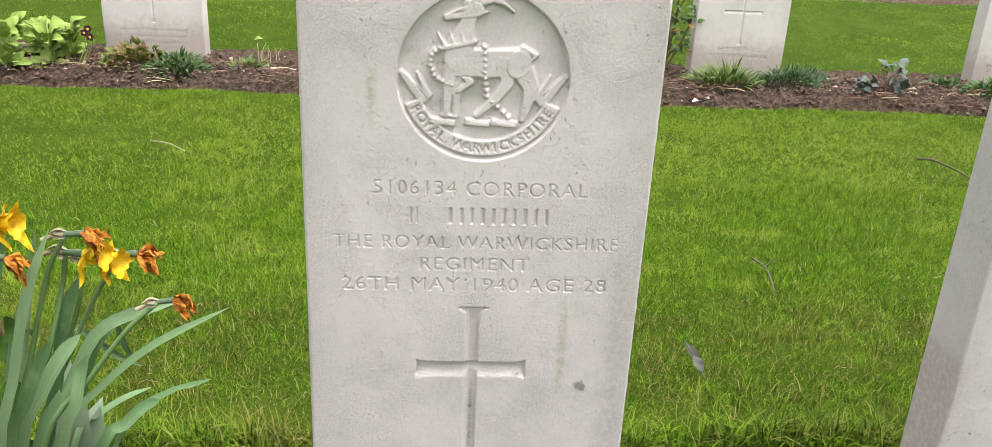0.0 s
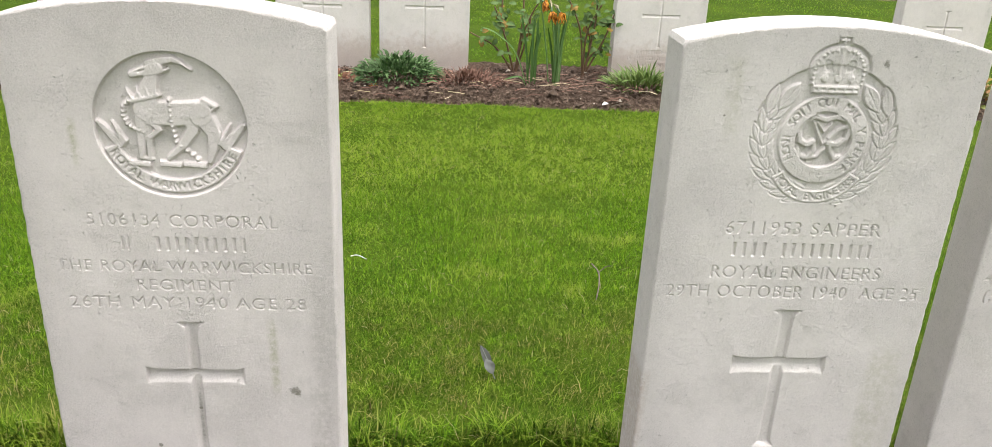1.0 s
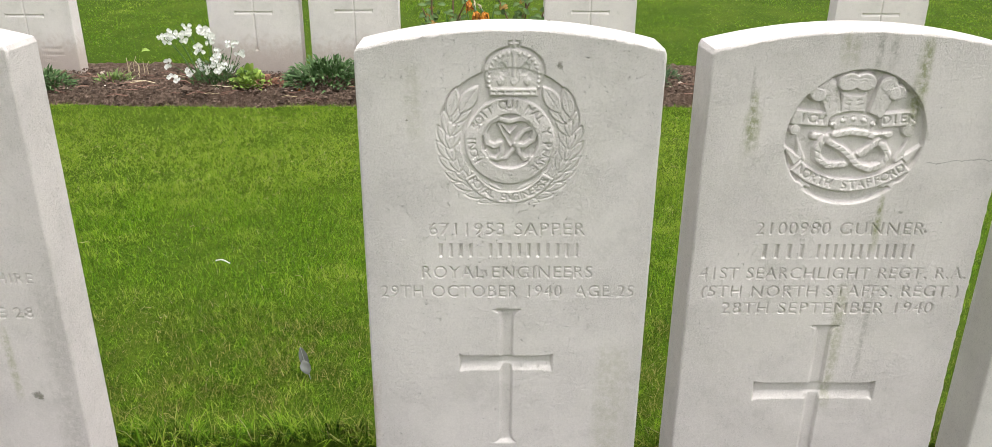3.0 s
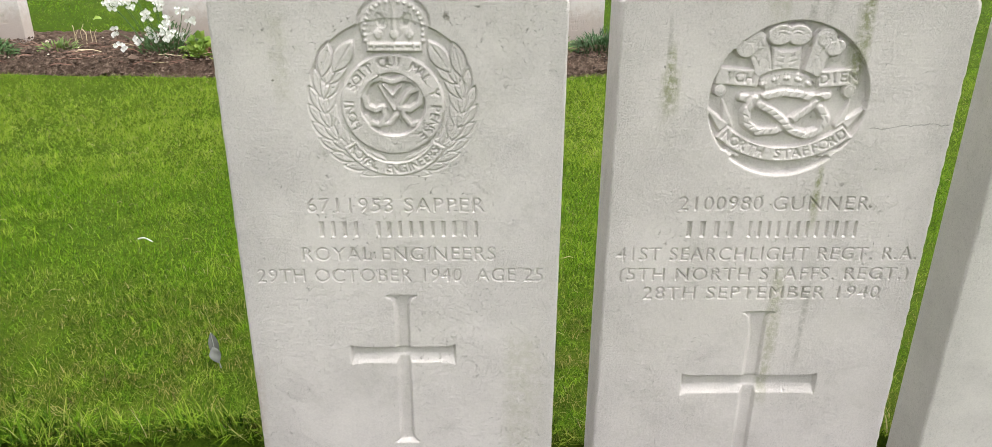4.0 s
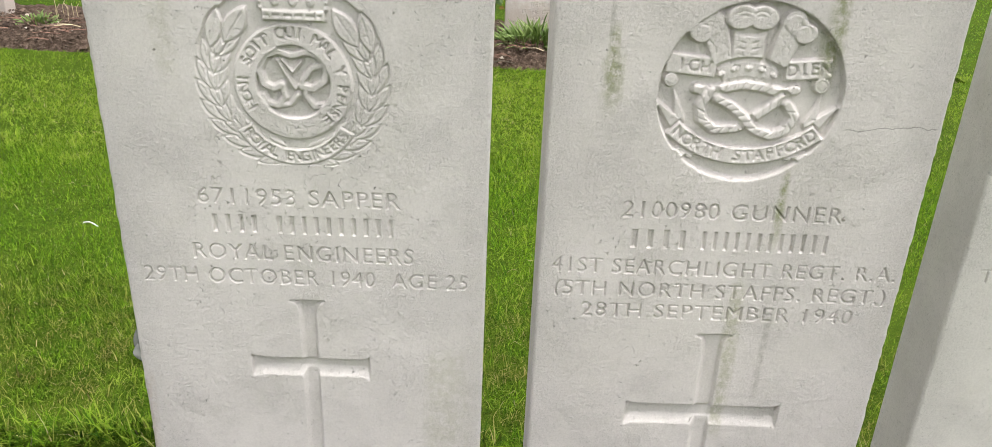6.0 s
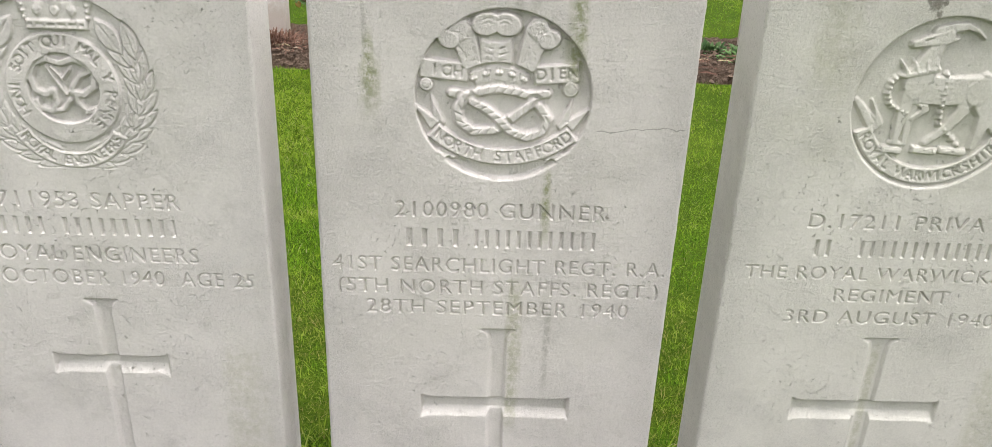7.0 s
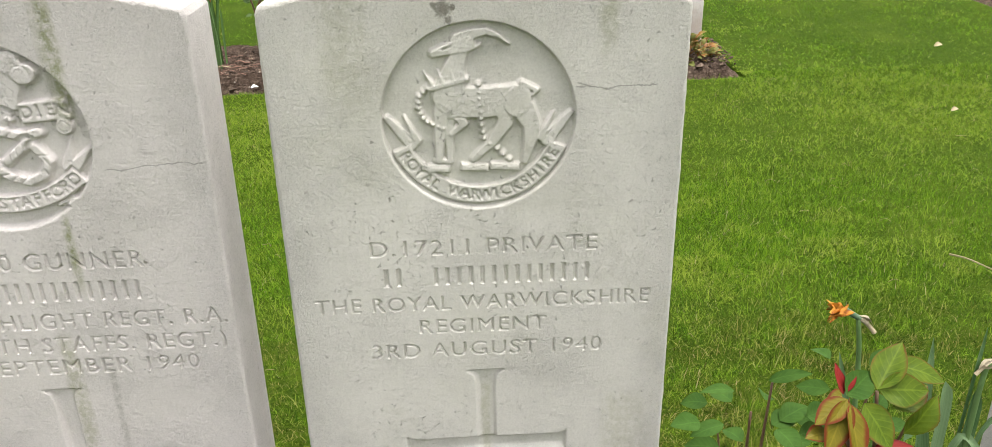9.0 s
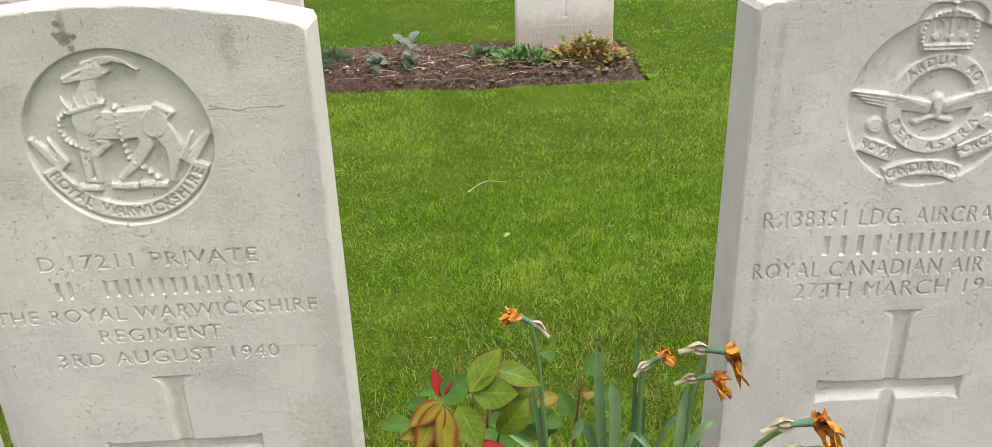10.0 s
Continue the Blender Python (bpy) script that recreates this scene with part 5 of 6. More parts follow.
daffodils(D0, "clump of yellow daffodils, some withered, in the bed beside a headstone", leaf_paths, [
    ([(-0.51, -0.06, -0.05), (-0.467, -0.08, 0.191), (-0.414, -0.07, 0.27), (-0.372, -0.06, 0.325), (-0.340, -0.05, 0.354)], (0.95, 0.1, 0.12), 0.043, "spent"),
    ([(-0.53, -0.05, -0.05), (-0.517, -0.05, 0.169), (-0.487, -0.04, 0.275), (-0.458, -0.03, 0.378), (-0.433, -0.03, 0.422)], (0.95, 0.0, 0.05), 0.048, "spent"),
    ([(-0.52, -0.05, -0.05), (-0.50, -0.05, 0.183), (-0.467, -0.04, 0.283), (-0.452, -0.02, 0.35), (-0.441, -0.02, 0.397)], (0.95, -0.1, -0.05), 0.054, "open"),
    ([(-0.51, -0.03, -0.05), (-0.497, -0.02, 0.147), (-0.466, -0.01, 0.257), (-0.445, 0.0, 0.325), (-0.433, 0.005, 0.380)], (0.85, -0.2, -0.05), 0.054, "open"),
    ([(-0.51, -0.03, -0.05), (-0.501, -0.03, 0.155), (-0.463, 0.0, 0.26), (-0.435, 0.02, 0.323), (-0.400, 0.02, 0.378)], (0.95, 0.1, 0.02), 0.050, "spent"),
    ([(-0.55, -0.04, -0.05), (-0.551, -0.04, 0.162), (-0.535, -0.03, 0.277), (-0.521, -0.02, 0.379), (-0.527, -0.02, 0.430)], (0.95, -0.1, 0.0), 0.054, "open"),
    ([(-0.55, -0.05, -0.05), (-0.541, -0.06, 0.177), (-0.526, -0.05, 0.288), (-0.512, -0.05, 0.379), (-0.506, -0.05, 0.406)], (0.9, 0.0, -0.2), 0.046, "spent"),
], 3, 0.0150)

# near bed: daffodils and rose between the last two stones
daffodils((2.20, -0.03, -0.05), "daffodil clump with withered orange flowers beside a headstone", [
    ([(2.18, -0.03, -0.05), (2.178, -0.03, 0.12), (2.172, -0.02, 0.25), (2.165, -0.017, 0.362)], 1.2),
    ([(2.19, -0.03, -0.05), (2.187, -0.03, 0.15), (2.186, -0.03, 0.28), (2.180, -0.03, 0.315)], 1.3),
    ([(2.21, -0.04, -0.05), (2.21, -0.04, 0.15), (2.213, -0.04, 0.27), (2.212, -0.038, 0.310)], 1.25),
    ([(2.20, -0.05, -0.05), (2.16, -0.08, 0.15), (2.125, -0.10, 0.24), (2.09, -0.103, 0.268)], 0.9),
    ([(2.20, -0.05, -0.05), (2.17, -0.05, 0.18), (2.15, -0.05, 0.275), (2.135, -0.05, 0.255)], 1.2),
    ([(2.22, -0.03, -0.05), (2.24, -0.04, 0.15), (2.275, -0.05, 0.25), (2.295, -0.05, 0.272)], 1.1),
    ([(2.22, -0.03, -0.05), (2.23, -0.02, 0.15), (2.25, -0.01, 0.23), (2.285, 0.0, 0.255)], 0.7),
    ([(2.21, -0.03, -0.05), (2.20, -0.03, 0.15), (2.205, -0.04, 0.25), (2.24, -0.05, 0.21)], 0.8),
    ([(2.24, -0.03, -0.05), (2.255, -0.03, 0.12), (2.262, -0.03, 0.24), (2.27, -0.02, 0.30)], 1.2),
    ([(2.20, -0.02, -0.05), (2.207, -0.03, 0.2), (2.206, -0.036, 0.33), (2.206, -0.038, 0.386)], 0.45),
    ([(2.12, 0.01, -0.05), (2.11, 0.01, 0.15), (2.10, 0.01, 0.25), (2.085, 0.02, 0.325)], 0.7),
    ([(2.17, -0.03, -0.05), (2.15, -0.03, 0.10), (2.11, -0.02, 0.20), (2.06, 0.0, 0.235)], 0.7),
], [
    ([(2.13, 0.0, -0.05), (2.115, 0.005, 0.15), (2.104, 0.01, 0.31), (2.096, 0.013, 0.372)], (-0.85, 0.15, 0.50), 0.046, "spent"),
    ([(2.21, -0.03, -0.05), (2.212, -0.04, 0.2), (2.213, -0.04, 0.325), (2.220, -0.04, 0.345)], (0.85, 0.0, 0.55), 0.040, "spent"),
    ([(2.25, -0.03, -0.05), (2.265, -0.03, 0.15), (2.275, -0.03, 0.30), (2.286, -0.03, 0.352)], (0.95, 0.0, -0.15), 0.056, "spent"),
    ([(2.26, -0.02, -0.05), (2.268, -0.02, 0.15), (2.272, -0.03, 0.27), (2.278, -0.03, 0.315)], (0.95, 0.0, 0.05), 0.046, "spent"),
    ([(2.22, -0.10, -0.05), (2.25, -0.15, 0.20), (2.285, -0.185, 0.335), (2.316, -0.195, 0.374)], (0.95, 0.0, 0.05), 0.052, "spent"),
    ([(2.24, -0.09, -0.05), (2.27, -0.14, 0.20), (2.305, -0.175, 0.310), (2.335, -0.185, 0.335)], (0.95, 0.0, -0.05), 0.048, "spent"),
], 9, 0.014)


def rose(place, label, stems, leaves):
    """leaves: (base, tip, width, material, facing)."""
    bush = thing_at("rose_bush", place, label, "rose bush")
    for pts, r in stems:
        g = Geo()
        g.tube(spline(local(place, pts), 12), r, r * 0.6, 6)
        part("stem", g.mesh("stem", MAT_STEM), MAT_STEM, bush)
    rng = random.Random(len(leaves))
    for base, tip, w, mat, facing in leaves:
        g = Geo()
        b, t = local(place, [base, tip])
        g.leaf(b, t, w, facing, rng.uniform(-0.05, 0.22), rng.uniform(0.1, 0.4), rng.uniform(0.0, 0.10), 0.45, 10, rng.uniform(0, 6))
        part("leaf", g.mesh("leaf", mat), mat, bush)
    return bush


RP, FACE = (2.03, -0.17, -0.05), (0.05, -0.75, 0.66)
def rp(x, z, y=0.0):
    """Millimetres right of and above the main leaf joint."""
    return (2.024 + x * 0.00092, -0.169 + y * 0.001 + z * 0.0003, 0.411 + z * 0.00092)


rose(RP, "rose shoot with green and crimson-edged young leaves", [
    ([RP, (2.03, -0.175, 0.15), (2.015, -0.17, 0.30), (1.995, -0.168, 0.400)], 0.0035),
    ([(2.022, -0.172, 0.25), (2.03, -0.17, 0.34), rp(-2, -2)], 0.0025),
    ([(2.022, -0.172, 0.22), (2.035, -0.17, 0.30), rp(28, -32)], 0.002),
], [
    (rp(-2, 0), rp(32, 31, 18), 0.028, MAT_ROSE, (-0.5, -0.7, 0.5)),
    (rp(20, 14, 14), rp(70, -2, 10), 0.024, MAT_ROSE, (0.1, -0.5, 0.85)),
    (rp(0, 0), rp(46, -1, -4), 0.030, MAT_ROSE, (0.0, -0.8, 0.6)),
    (rp(24, -42, 0), rp(56, -4, -2), 0.027, MAT_ROSE, (0.3, -0.85, 0.4)),
    (rp(-14, -12, 0), rp(6, -48, -12), 0.029, MAT_ROSE, FACE),
    (rp(-30, -6, 2), rp(-2, 10, 10), 0.026, MAT_ROSE_GREEN, FACE),
    (rp(-30, -8), rp(-64, -26, -6), 0.022, MAT_ROSE_RED, (-0.3, -0.5, 0.8)),
    (rp(-30, -8), rp(-58, -48, -16), 0.024, MAT_ROSE_RED, FACE),
    (rp(-30, -10, -2), rp(-30, -60, -20), 0.023, MAT_ROSE_RED, (0.35, -0.8, 0.4)),
    (rp(-32, -6, 4), rp(-38, 20, 10), 0.012, MAT_ROSE_SHOOT, (0.5, -0.8, 0.2)),
    (rp(-30, -4, 4), rp(-18, 14, 10), 0.009, MAT_ROSE_SHOOT, (-0.5, -0.8, 0.2)),
    (rp(-48, -40, 2), rp(-72, -38, -4), 0.018, MAT_ROSE_RED, (-0.2, -0.4, 0.9)),
    (rp(-5, -50, -4), rp(34, -52, -10), 0.016, MAT_ROSE_SHOOT, (0.1, -0.4, 0.9)),
    (rp(20, -26, 12), rp(62, -14, 26), 0.026, MAT_ROSE, (0.2, -0.6, 0.7)),
    (rp(-30, -50, 6), rp(-58, -72, -8), 0.022, MAT_ROSE_RED, FACE),
    (rp(-5, -58, 6), rp(14, -82, -6), 0.024, MAT_ROSE, FACE),
    (rp(-22, -70, 6), rp(-40, -98, -6), 0.024, MAT_ROSE_RED, FACE),
    (rp(10, -74, 6), rp(40, -90, -4), 0.022, MAT_ROSE_GREEN, FACE),
])
gr = random.Random(17)
low = []
GP = (2.022, 0.075, -0.05)
for k in range(34):
    a, r, z = gr.uniform(0, 6.28), gr.uniform(0.01, 0.085), gr.uniform(0.05, 0.215)
    c = Vector((GP[0] + 0.01 + r * math.cos(a) * 1.2, GP[1] - 0.01 + r * math.sin(a) * 0.8, z))
    d = Vector((math.cos(a) + gr.uniform(-0.4, 0.4), math.sin(a) * 0.8 - 0.2, gr.uniform(-0.35, 0.35))).normalized() * gr.uniform(0.030, 0.046)
    low.append((tuple(c), tuple(c + d), gr.uniform(0.020, 0.030), MAT_ROSE_GREEN, (gr.uniform(-0.4, 0.4), -0.45, 0.85)))
low.append(((2.042, 0.095, 0.238), (2.087, 0.075, 0.262), 0.017, MAT_ROSE_GREEN, (-0.2, -0.5, 0.8)))
low.append(((2.000, 0.095, 0.225), (1.953, 0.085, 0.235), 0.015, MAT_ROSE_GREEN, (0.0, -0.4, 0.9)))
rose(GP, "low rose shoots with dark green serrated leaves behind the red shoot", [
    ([GP, (2.017, 0.075, 0.10), (2.012, 0.065, 0.215)], 0.0025), ([GP, (2.037, 0.085, 0.10), (2.047, 0.095, 0.235)], 0.0025), ([GP, (1.997, 0.085, 0.08), (1.985, 0.10, 0.17)], 0.002)], low)
pr = random.Random(29)
low2 = []
HP = (2.16, 0.08, -0.04)
for k in range(22):
    a, r, z = pr.uniform(0, 6.28), pr.uniform(0.01, 0.06), pr.uniform(0.05, 0.26)
    c = Vector((HP[0] + r * math.cos(a), HP[1] + r * math.sin(a), z))
    d = Vector((math.cos(a), math.sin(a), pr.uniform(-0.3, 0.4))).normalized() * pr.uniform(0.028, 0.044)
    low2.append((tuple(c), tuple(c + d), pr.uniform(0.02, 0.028), MAT_ROSE_RED if k % 6 == 0 else MAT_ROSE_GREEN, (pr.uniform(-0.4, 0.4), -0.5, 0.8)))
rose(HP, "thin rose stem with sparse green leaves at the lawn edge", [([HP, (2.155, 0.08, 0.12), (2.165, 0.08, 0.25)], 0.0025)], low2)


# far bed plants
def foliage(name, place, label, category, mat, n, rx, ry, hgt, length, width, seed, upright=0.3, fold=0.3, droop=0.2):
    """A dome of many small leaves as one plant."""
    rng = random.Random(seed)
    g = Geo()
    for _ in range(n):
        a, q = rng.uniform(0, 6.283), rng.random() ** 0.55
        lift = math.sqrt(max(0.0, 1 - q * q))
        lump = 0.75 + 0.5 * rng.random()
        c = Vector((rx * q * math.cos(a), ry * q * math.sin(a), hgt * lift * lump * (0.35 + 0.65 * rng.random())))
        out = Vector((math.cos(a) * q, math.sin(a) * q, upright + 0.4 * lift + rng.uniform(-0.3, 0.3))).normalized()
        out = (out + Vector((rng.uniform(-0.5, 0.5), rng.uniform(-0.5, 0.5), rng.uniform(-0.2, 0.2)))).normalized()
        L = length * rng.uniform(0.6, 1.3)
        g.leaf(c, c + out * L, width * rng.uniform(0.7, 1.2), Vector((rng.uniform(-0.4, 0.4), -0.3, 1)), droop * rng.uniform(0.3, 1.5), fold, 0.1, 0.5, 4, rng.uniform(0, 6))
    ob = new(name, g.mesh(name, mat))
    ob.matrix_world = pose(*place)
    return tagged(ob, label, category)


def soil_top(x, y):
    return float(lawn_z(x, y)) + 0.02


M_LIME = veined_material("lime_leaf", (0.175, 0.280, 0.055), (0.300, 0.395, 0.105), (0.24, 0.34, 0.08), 0.5)
M_LIME2 = leaf_material("bright_lime_leaf", (0.150, 0.260, 0.040), (0.30, 0.40, 0.08), 0.5)
M_FERN = leaf_material("dark_fern_leaf", (0.036, 0.088, 0.024), (0.115, 0.195, 0.070), 0.6)
M_OLIVE = leaf_material("olive_bronze_leaf", (0.080, 0.110, 0.020), (0.190, 0.200, 0.045), 0.5, (0.17, 0.085, 0.03))
M_BRONZE = leaf_material("bronze_leaf", (0.120, 0.140, 0.030), (0.245, 0.235, 0.060), 0.5, (0.34, 0.15, 0.05))
M_GREY = leaf_material("blue_grey_leaf", (0.060, 0.088, 0.068), (0.140, 0.172, 0.145), 0.55)
M_JUNI = leaf_material("needle_green", (0.030, 0.075, 0.025), (0.080, 0.150, 0.060), 0.6)
M_TUFT = leaf_material("tuft_green", (0.085, 0.150, 0.030), (0.200, 0.270, 0.075), 0.5)
M_DEAD = leaf_material("dead_brown_stem", (0.095, 0.045, 0.032), (0.27, 0.155, 0.115), 0.85)
M_STRAW = leaf_material("pale_straw", (0.30, 0.24, 0.14), (0.55, 0.47, 0.31), 0.8)
M_WHITE = leaf_material("white_petal", (0.82, 0.82, 0.79), (0.90, 0.90, 0.88), 0.6)
M_PURPLE = leaf_material("dark_purple_petal", (0.045, 0.008, 0.018), (0.10, 0.015, 0.035), 0.5)
M_EYE = leaf_material("yellow_eye", (0.72, 0.50, 0.10), (0.80, 0.62, 0.20), 0.5)

# broad lime rosettes with a dark flower
PX = (-1.56, 2.48, soil_top(-1.56, 2.48) - 0.01)
lime = thing_at("primula_plant", PX, "large lime-green primula rosettes with dark purple flowers", "primula")
rg = random.Random(41)
for k in range(240):
    cx, cy = rg.choice([(-0.20, 0.02), (-0.10, -0.06), (0.03, -0.02), (-0.02, 0.10), (-0.32, 0.05), (0.08, 0.06), (-0.16, 0.10)])
    a = rg.uniform(0, 6.283)
    L, z = rg.uniform(0.055, 0.095), rg.uniform(0.0, 0.14)
    d = Vector((math.cos(a), math.sin(a), rg.uniform(0.1, 1.7))).normalized() * L
    g = Geo()
    b = Vector((cx + 0.012 * math.cos(a), cy + 0.012 * math.sin(a), z))
    g.leaf(b, b + d, L * 0.55, (rg.uniform(-0.5, 0.5), -0.4, 0.8), rg.uniform(0.0, 0.4), 0.35, 0.2, 0.8, 8, a)
    part("leaf", g.mesh("leaf", M_LIME), M_LIME, lime)
for fx, fz in ((0.175, 0.15), (0.195, 0.135), (0.19, 0.165), (-0.17, 0.245)):
    g = Geo()
    g.tube([(fx - 0.05, 0.0, 0.02), (fx - 0.01, -0.01, fz * 0.6), (fx, -0.02, fz)], 0.002, 0.0015, 5)
    part("flower_stem", g.mesh("flower_stem", M_LIME2), M_LIME2, lime)
    g = Geo()
    for k in range(5):
        a = k * 1.2566
        c = Vector((fx, -0.025, fz))
        g.leaf(c, c + Vector((math.cos(a) * 0.016, -0.003, math.sin(a) * 0.016)), 0.015, (0, -1, 0.2), 0, 0.1, 0.1, 0.9, 5)
    fl = part("flower", g.mesh("flower", M_PURPLE), M_PURPLE, lime, "dark purple flower with yellow eye")
    g = Geo()
    g.tube([(fx, -0.030, fz), (fx, -0.032, fz)], 0.005, 0.004, 8)
    part("eye", g.mesh("eye", M_EYE), M_EYE, fl)

foliage("heuchera_plant", (-1.22, 2.50, soil_top(-1.2, 2.50)), "low olive-green heuchera with bronze tinted leaves", "heuchera", M_OLIVE, 240, 0.12, 0.10, 0.085, 0.030, 0.022, 42)
foliage("fern_mound", (-1.05, 2.45, soil_top(-1.05, 2.45) - 0.015), "dark green ferny mound on bare soil", "fern", M_FERN, 420, 0.12, 0.09, 0.075, 0.034, 0.010, 43)
foliage("weed_tuft", (-0.79, 2.52, soil_top(-0.79, 2.52)), "small green tuft with cut pale stalks", "plant", M_TUFT, 90, 0.07, 0.05, 0.04, 0.035, 0.008, 44)
stub = new("cut_stalks", None)
stub.matrix_world = pose(-0.74, 2.62, soil_top(-0.74, 2.62))
tagged(stub, "row of short dry cut plant stalks", "stalks")
rg = random.Random(61)
for k in range(8):
    g = Geo()
    x, y = rg.uniform(-0.07, 0.09), rg.uniform(-0.05, 0.05)
    g.tube([(x, y, -0.02), (x + rg.uniform(-0.01, 0.01), y, 0.05), (x + rg.uniform(-0.015, 0.015), y, rg.uniform(0.06, 0.10))], 0.0018, 0.0012, 5)
    part("stalk", g.mesh("stalk", M_STRAW), M_STRAW, stub)

# white-flowered plant
WP = (-0.435, 2.50, soil_top(-0.435, 2.50))
white = thing_at("arabis_plant", WP, "bushy green plant covered in small white flowers", "flowering plant")
g = Geo()
rg = random.Random(71)
for _ in range(420):
    a, q = rg.uniform(0, 6.283), rg.random() ** 0.6
    c = Vector((0.10 + 0.13 * q * math.cos(a), 0.08 * q * math.sin(a), rg.uniform(0.0, 0.13) * (1.2 - q)))
    d = Vector((math.cos(a) * 0.5, math.sin(a) * 0.4 - 0.1, rg.uniform(0.2, 1))).normalized() * rg.uniform(0.018, 0.032)
    g.leaf(c, c + d, 0.007, (0, -0.4, 1), 0.1, 0.2, 0, 0.5, 4)
part("foliage", g.mesh("foliage", M_FERN), M_FERN, white)
for k in range(26):
    top = Vector((rg.uniform(-0.13, 0.13), rg.uniform(-0.08, 0.06), rg.uniform(0.03, 0.25)))
    if k > 21:
        top = Vector((rg.uniform(0.13, 0.24), rg.uniform(-0.02, 0.05), rg.uniform(0.12, 0.24)))
    g = Geo()
    g.tube(spline([(0.05 + top.x * 0.3, top.y * 0.3, -0.01), (0.03 + top.x * 0.7, top.y * 0.7, top.z * 0.6), top], 8), 0.0016, 0.001, 5)
    part("flower_stem", g.mesh("flower_stem", M_FERN), M_FERN, white)
    g = Geo()
    for j in range(rg.randint(6, 11) if k <= 21 else 3):
        c = top + Vector((rg.uniform(-0.02, 0.02), rg.uniform(-0.02, 0.01), rg.uniform(-0.018, 0.018)))
        for q in range(4):
            a = q * 1.5708 + rg.uniform(-0.3, 0.3)
            out = Vector((math.cos(a), -0.25, math.sin(a))) * rg.uniform(0.008, 0.012)
            g.leaf(c, c + out, 0.011, (rg.uniform(-0.5, 0.5), -1, rg.uniform(-0.2, 0.9)), 0, 0.1, 0.1, 0.9, 4)
    part("flower_head", g.mesh("flower_head", M_WHITE), M_WHITE, white)

foliage("lime_plant", (-0.21, 2.47, soil_top(-0.21, 2.47) - 0.01), "small lime-green leafy plant at the foot of a headstone", "plant", M_LIME2, 120, 0.075, 0.06, 0.075, 0.036, 0.030, 45)
foliage("dead_leaf_clump", (-0.13, 2.46, soil_top(-0.13, 2.46) - 0.01), "clump of faded reddish brown leaves", "plant", leaf_material("faded_red_leaf", (0.13, 0.055, 0.035), (0.26, 0.13, 0.08), 0.7), 60, 0.07, 0.05, 0.045, 0.03, 0.022, 46)
foliage("yarrow_mound", (0.11, 2.52, soil_top(0.11, 2.52) - 0.01), "dark green feathery mound of foliage", "plant", M_FERN, 900, 0.185, 0.12, 0.105, 0.040, 0.011, 47, 0.15)
foliage("withered_plant", (0.40, 2.50, soil_top(0.40, 2.50) - 0.02), "withered reddish brown plant lying on the soil", "plant", M_DEAD, 800, 0.18, 0.10, 0.065, 0.040, 0.005, 48, 0.05)
foliage("iris_tuft", (1.14, 2.50, soil_top(1.14, 2.50) - 0.01), "tuft of narrow yellow-green strap leaves", "plant", M_TUFT, 200, 0.12, 0.08, 0.05, 0.085, 0.010, 49, 0.6)
foliage("heather_mound", (1.41, 2.52, soil_top(1.41, 2.52) - 0.01), "dark green needle-leaved heather mound", "heather", M_JUNI, 900, 0.14, 0.10, 0.085, 0.034, 0.004, 50, 0.5)
foliage("heather_mound", (1.52, 2.60, soil_top(1.52, 2.60) - 0.01), "smaller dark heather mound against the lawn edge", "heather", M_JUNI, 500, 0.11, 0.07, 0.07, 0.03, 0.004, 51, 0.5)
foliage("ivy_patch", (2.14, 2.62, soil_top(2.14, 2.6) - 0.02), "green leafy weed beside a headstone's foot", "plant", M_FERN, 160, 0.08, 0.06, 0.05, 0.03, 0.016, 52)
foliage("campanula_mound", (2.30, 2.50, soil_top(2.30, 2.50) - 0.02), "fresh green spreading mound at a headstone's foot", "plant", leaf_material("fresh_green", (0.050, 0.125, 0.030), (0.115, 0.215, 0.065), 0.5), 420, 0.15, 0.10, 0.075, 0.034, 0.012, 53)
foliage("bronze_heuchera", (2.56, 2.50, soil_top(2.56, 2.50) - 0.02), "yellow-green and bronze heuchera mound beside a headstone", "heuchera", M_BRONZE, 300, 0.16, 0.10, 0.105, 0.036, 0.024, 54)

# grey-leaved plant
GY0 = (1.82, 2.47, soil_top(1.82, 2.47))
grey = thing_at("lamb_ear_plant", GY0, "sprawling plant with broad blue-grey leaves on soil", "plant")
rg = random.Random(81)
for k in range(30):
    cx = rg.choice([0.0, 0.04, -0.12, -0.08, 0.02])
    a = rg.uniform(0, 6.283)
    z = rg.uniform(0.0, 0.13) if abs(cx) < 0.06 else rg.uniform(0, 0.06)
    L = rg.uniform(0.04, 0.075)
    b = Vector((cx, rg.uniform(-0.04, 0.06), z))
    d = Vector((math.cos(a), math.sin(a) * 0.7, rg.uniform(-0.3, 0.9))).normalized() * L
    g = Geo()
    g.leaf(b, b + d, L * 0.55, (rg.uniform(-0.4, 0.4), -0.5, 0.8), rg.uniform(0, 0.4), 0.3, 0.1, 0.6, 7, a)
    part("leaf", g.mesh("leaf", M_GREY), M_GREY, grey)
g = Geo()
for k in range(6):
    g.tube([(0.0, 0, -0.02), (rg.uniform(-0.05, 0.03), 0.0, 0.05), (rg.uniform(-0.1, 0.05), 0, 0.12)], 0.003, 0.002, 5)
part("stem", g.mesh("stem", MAT_STEM), MAT_STEM, grey)

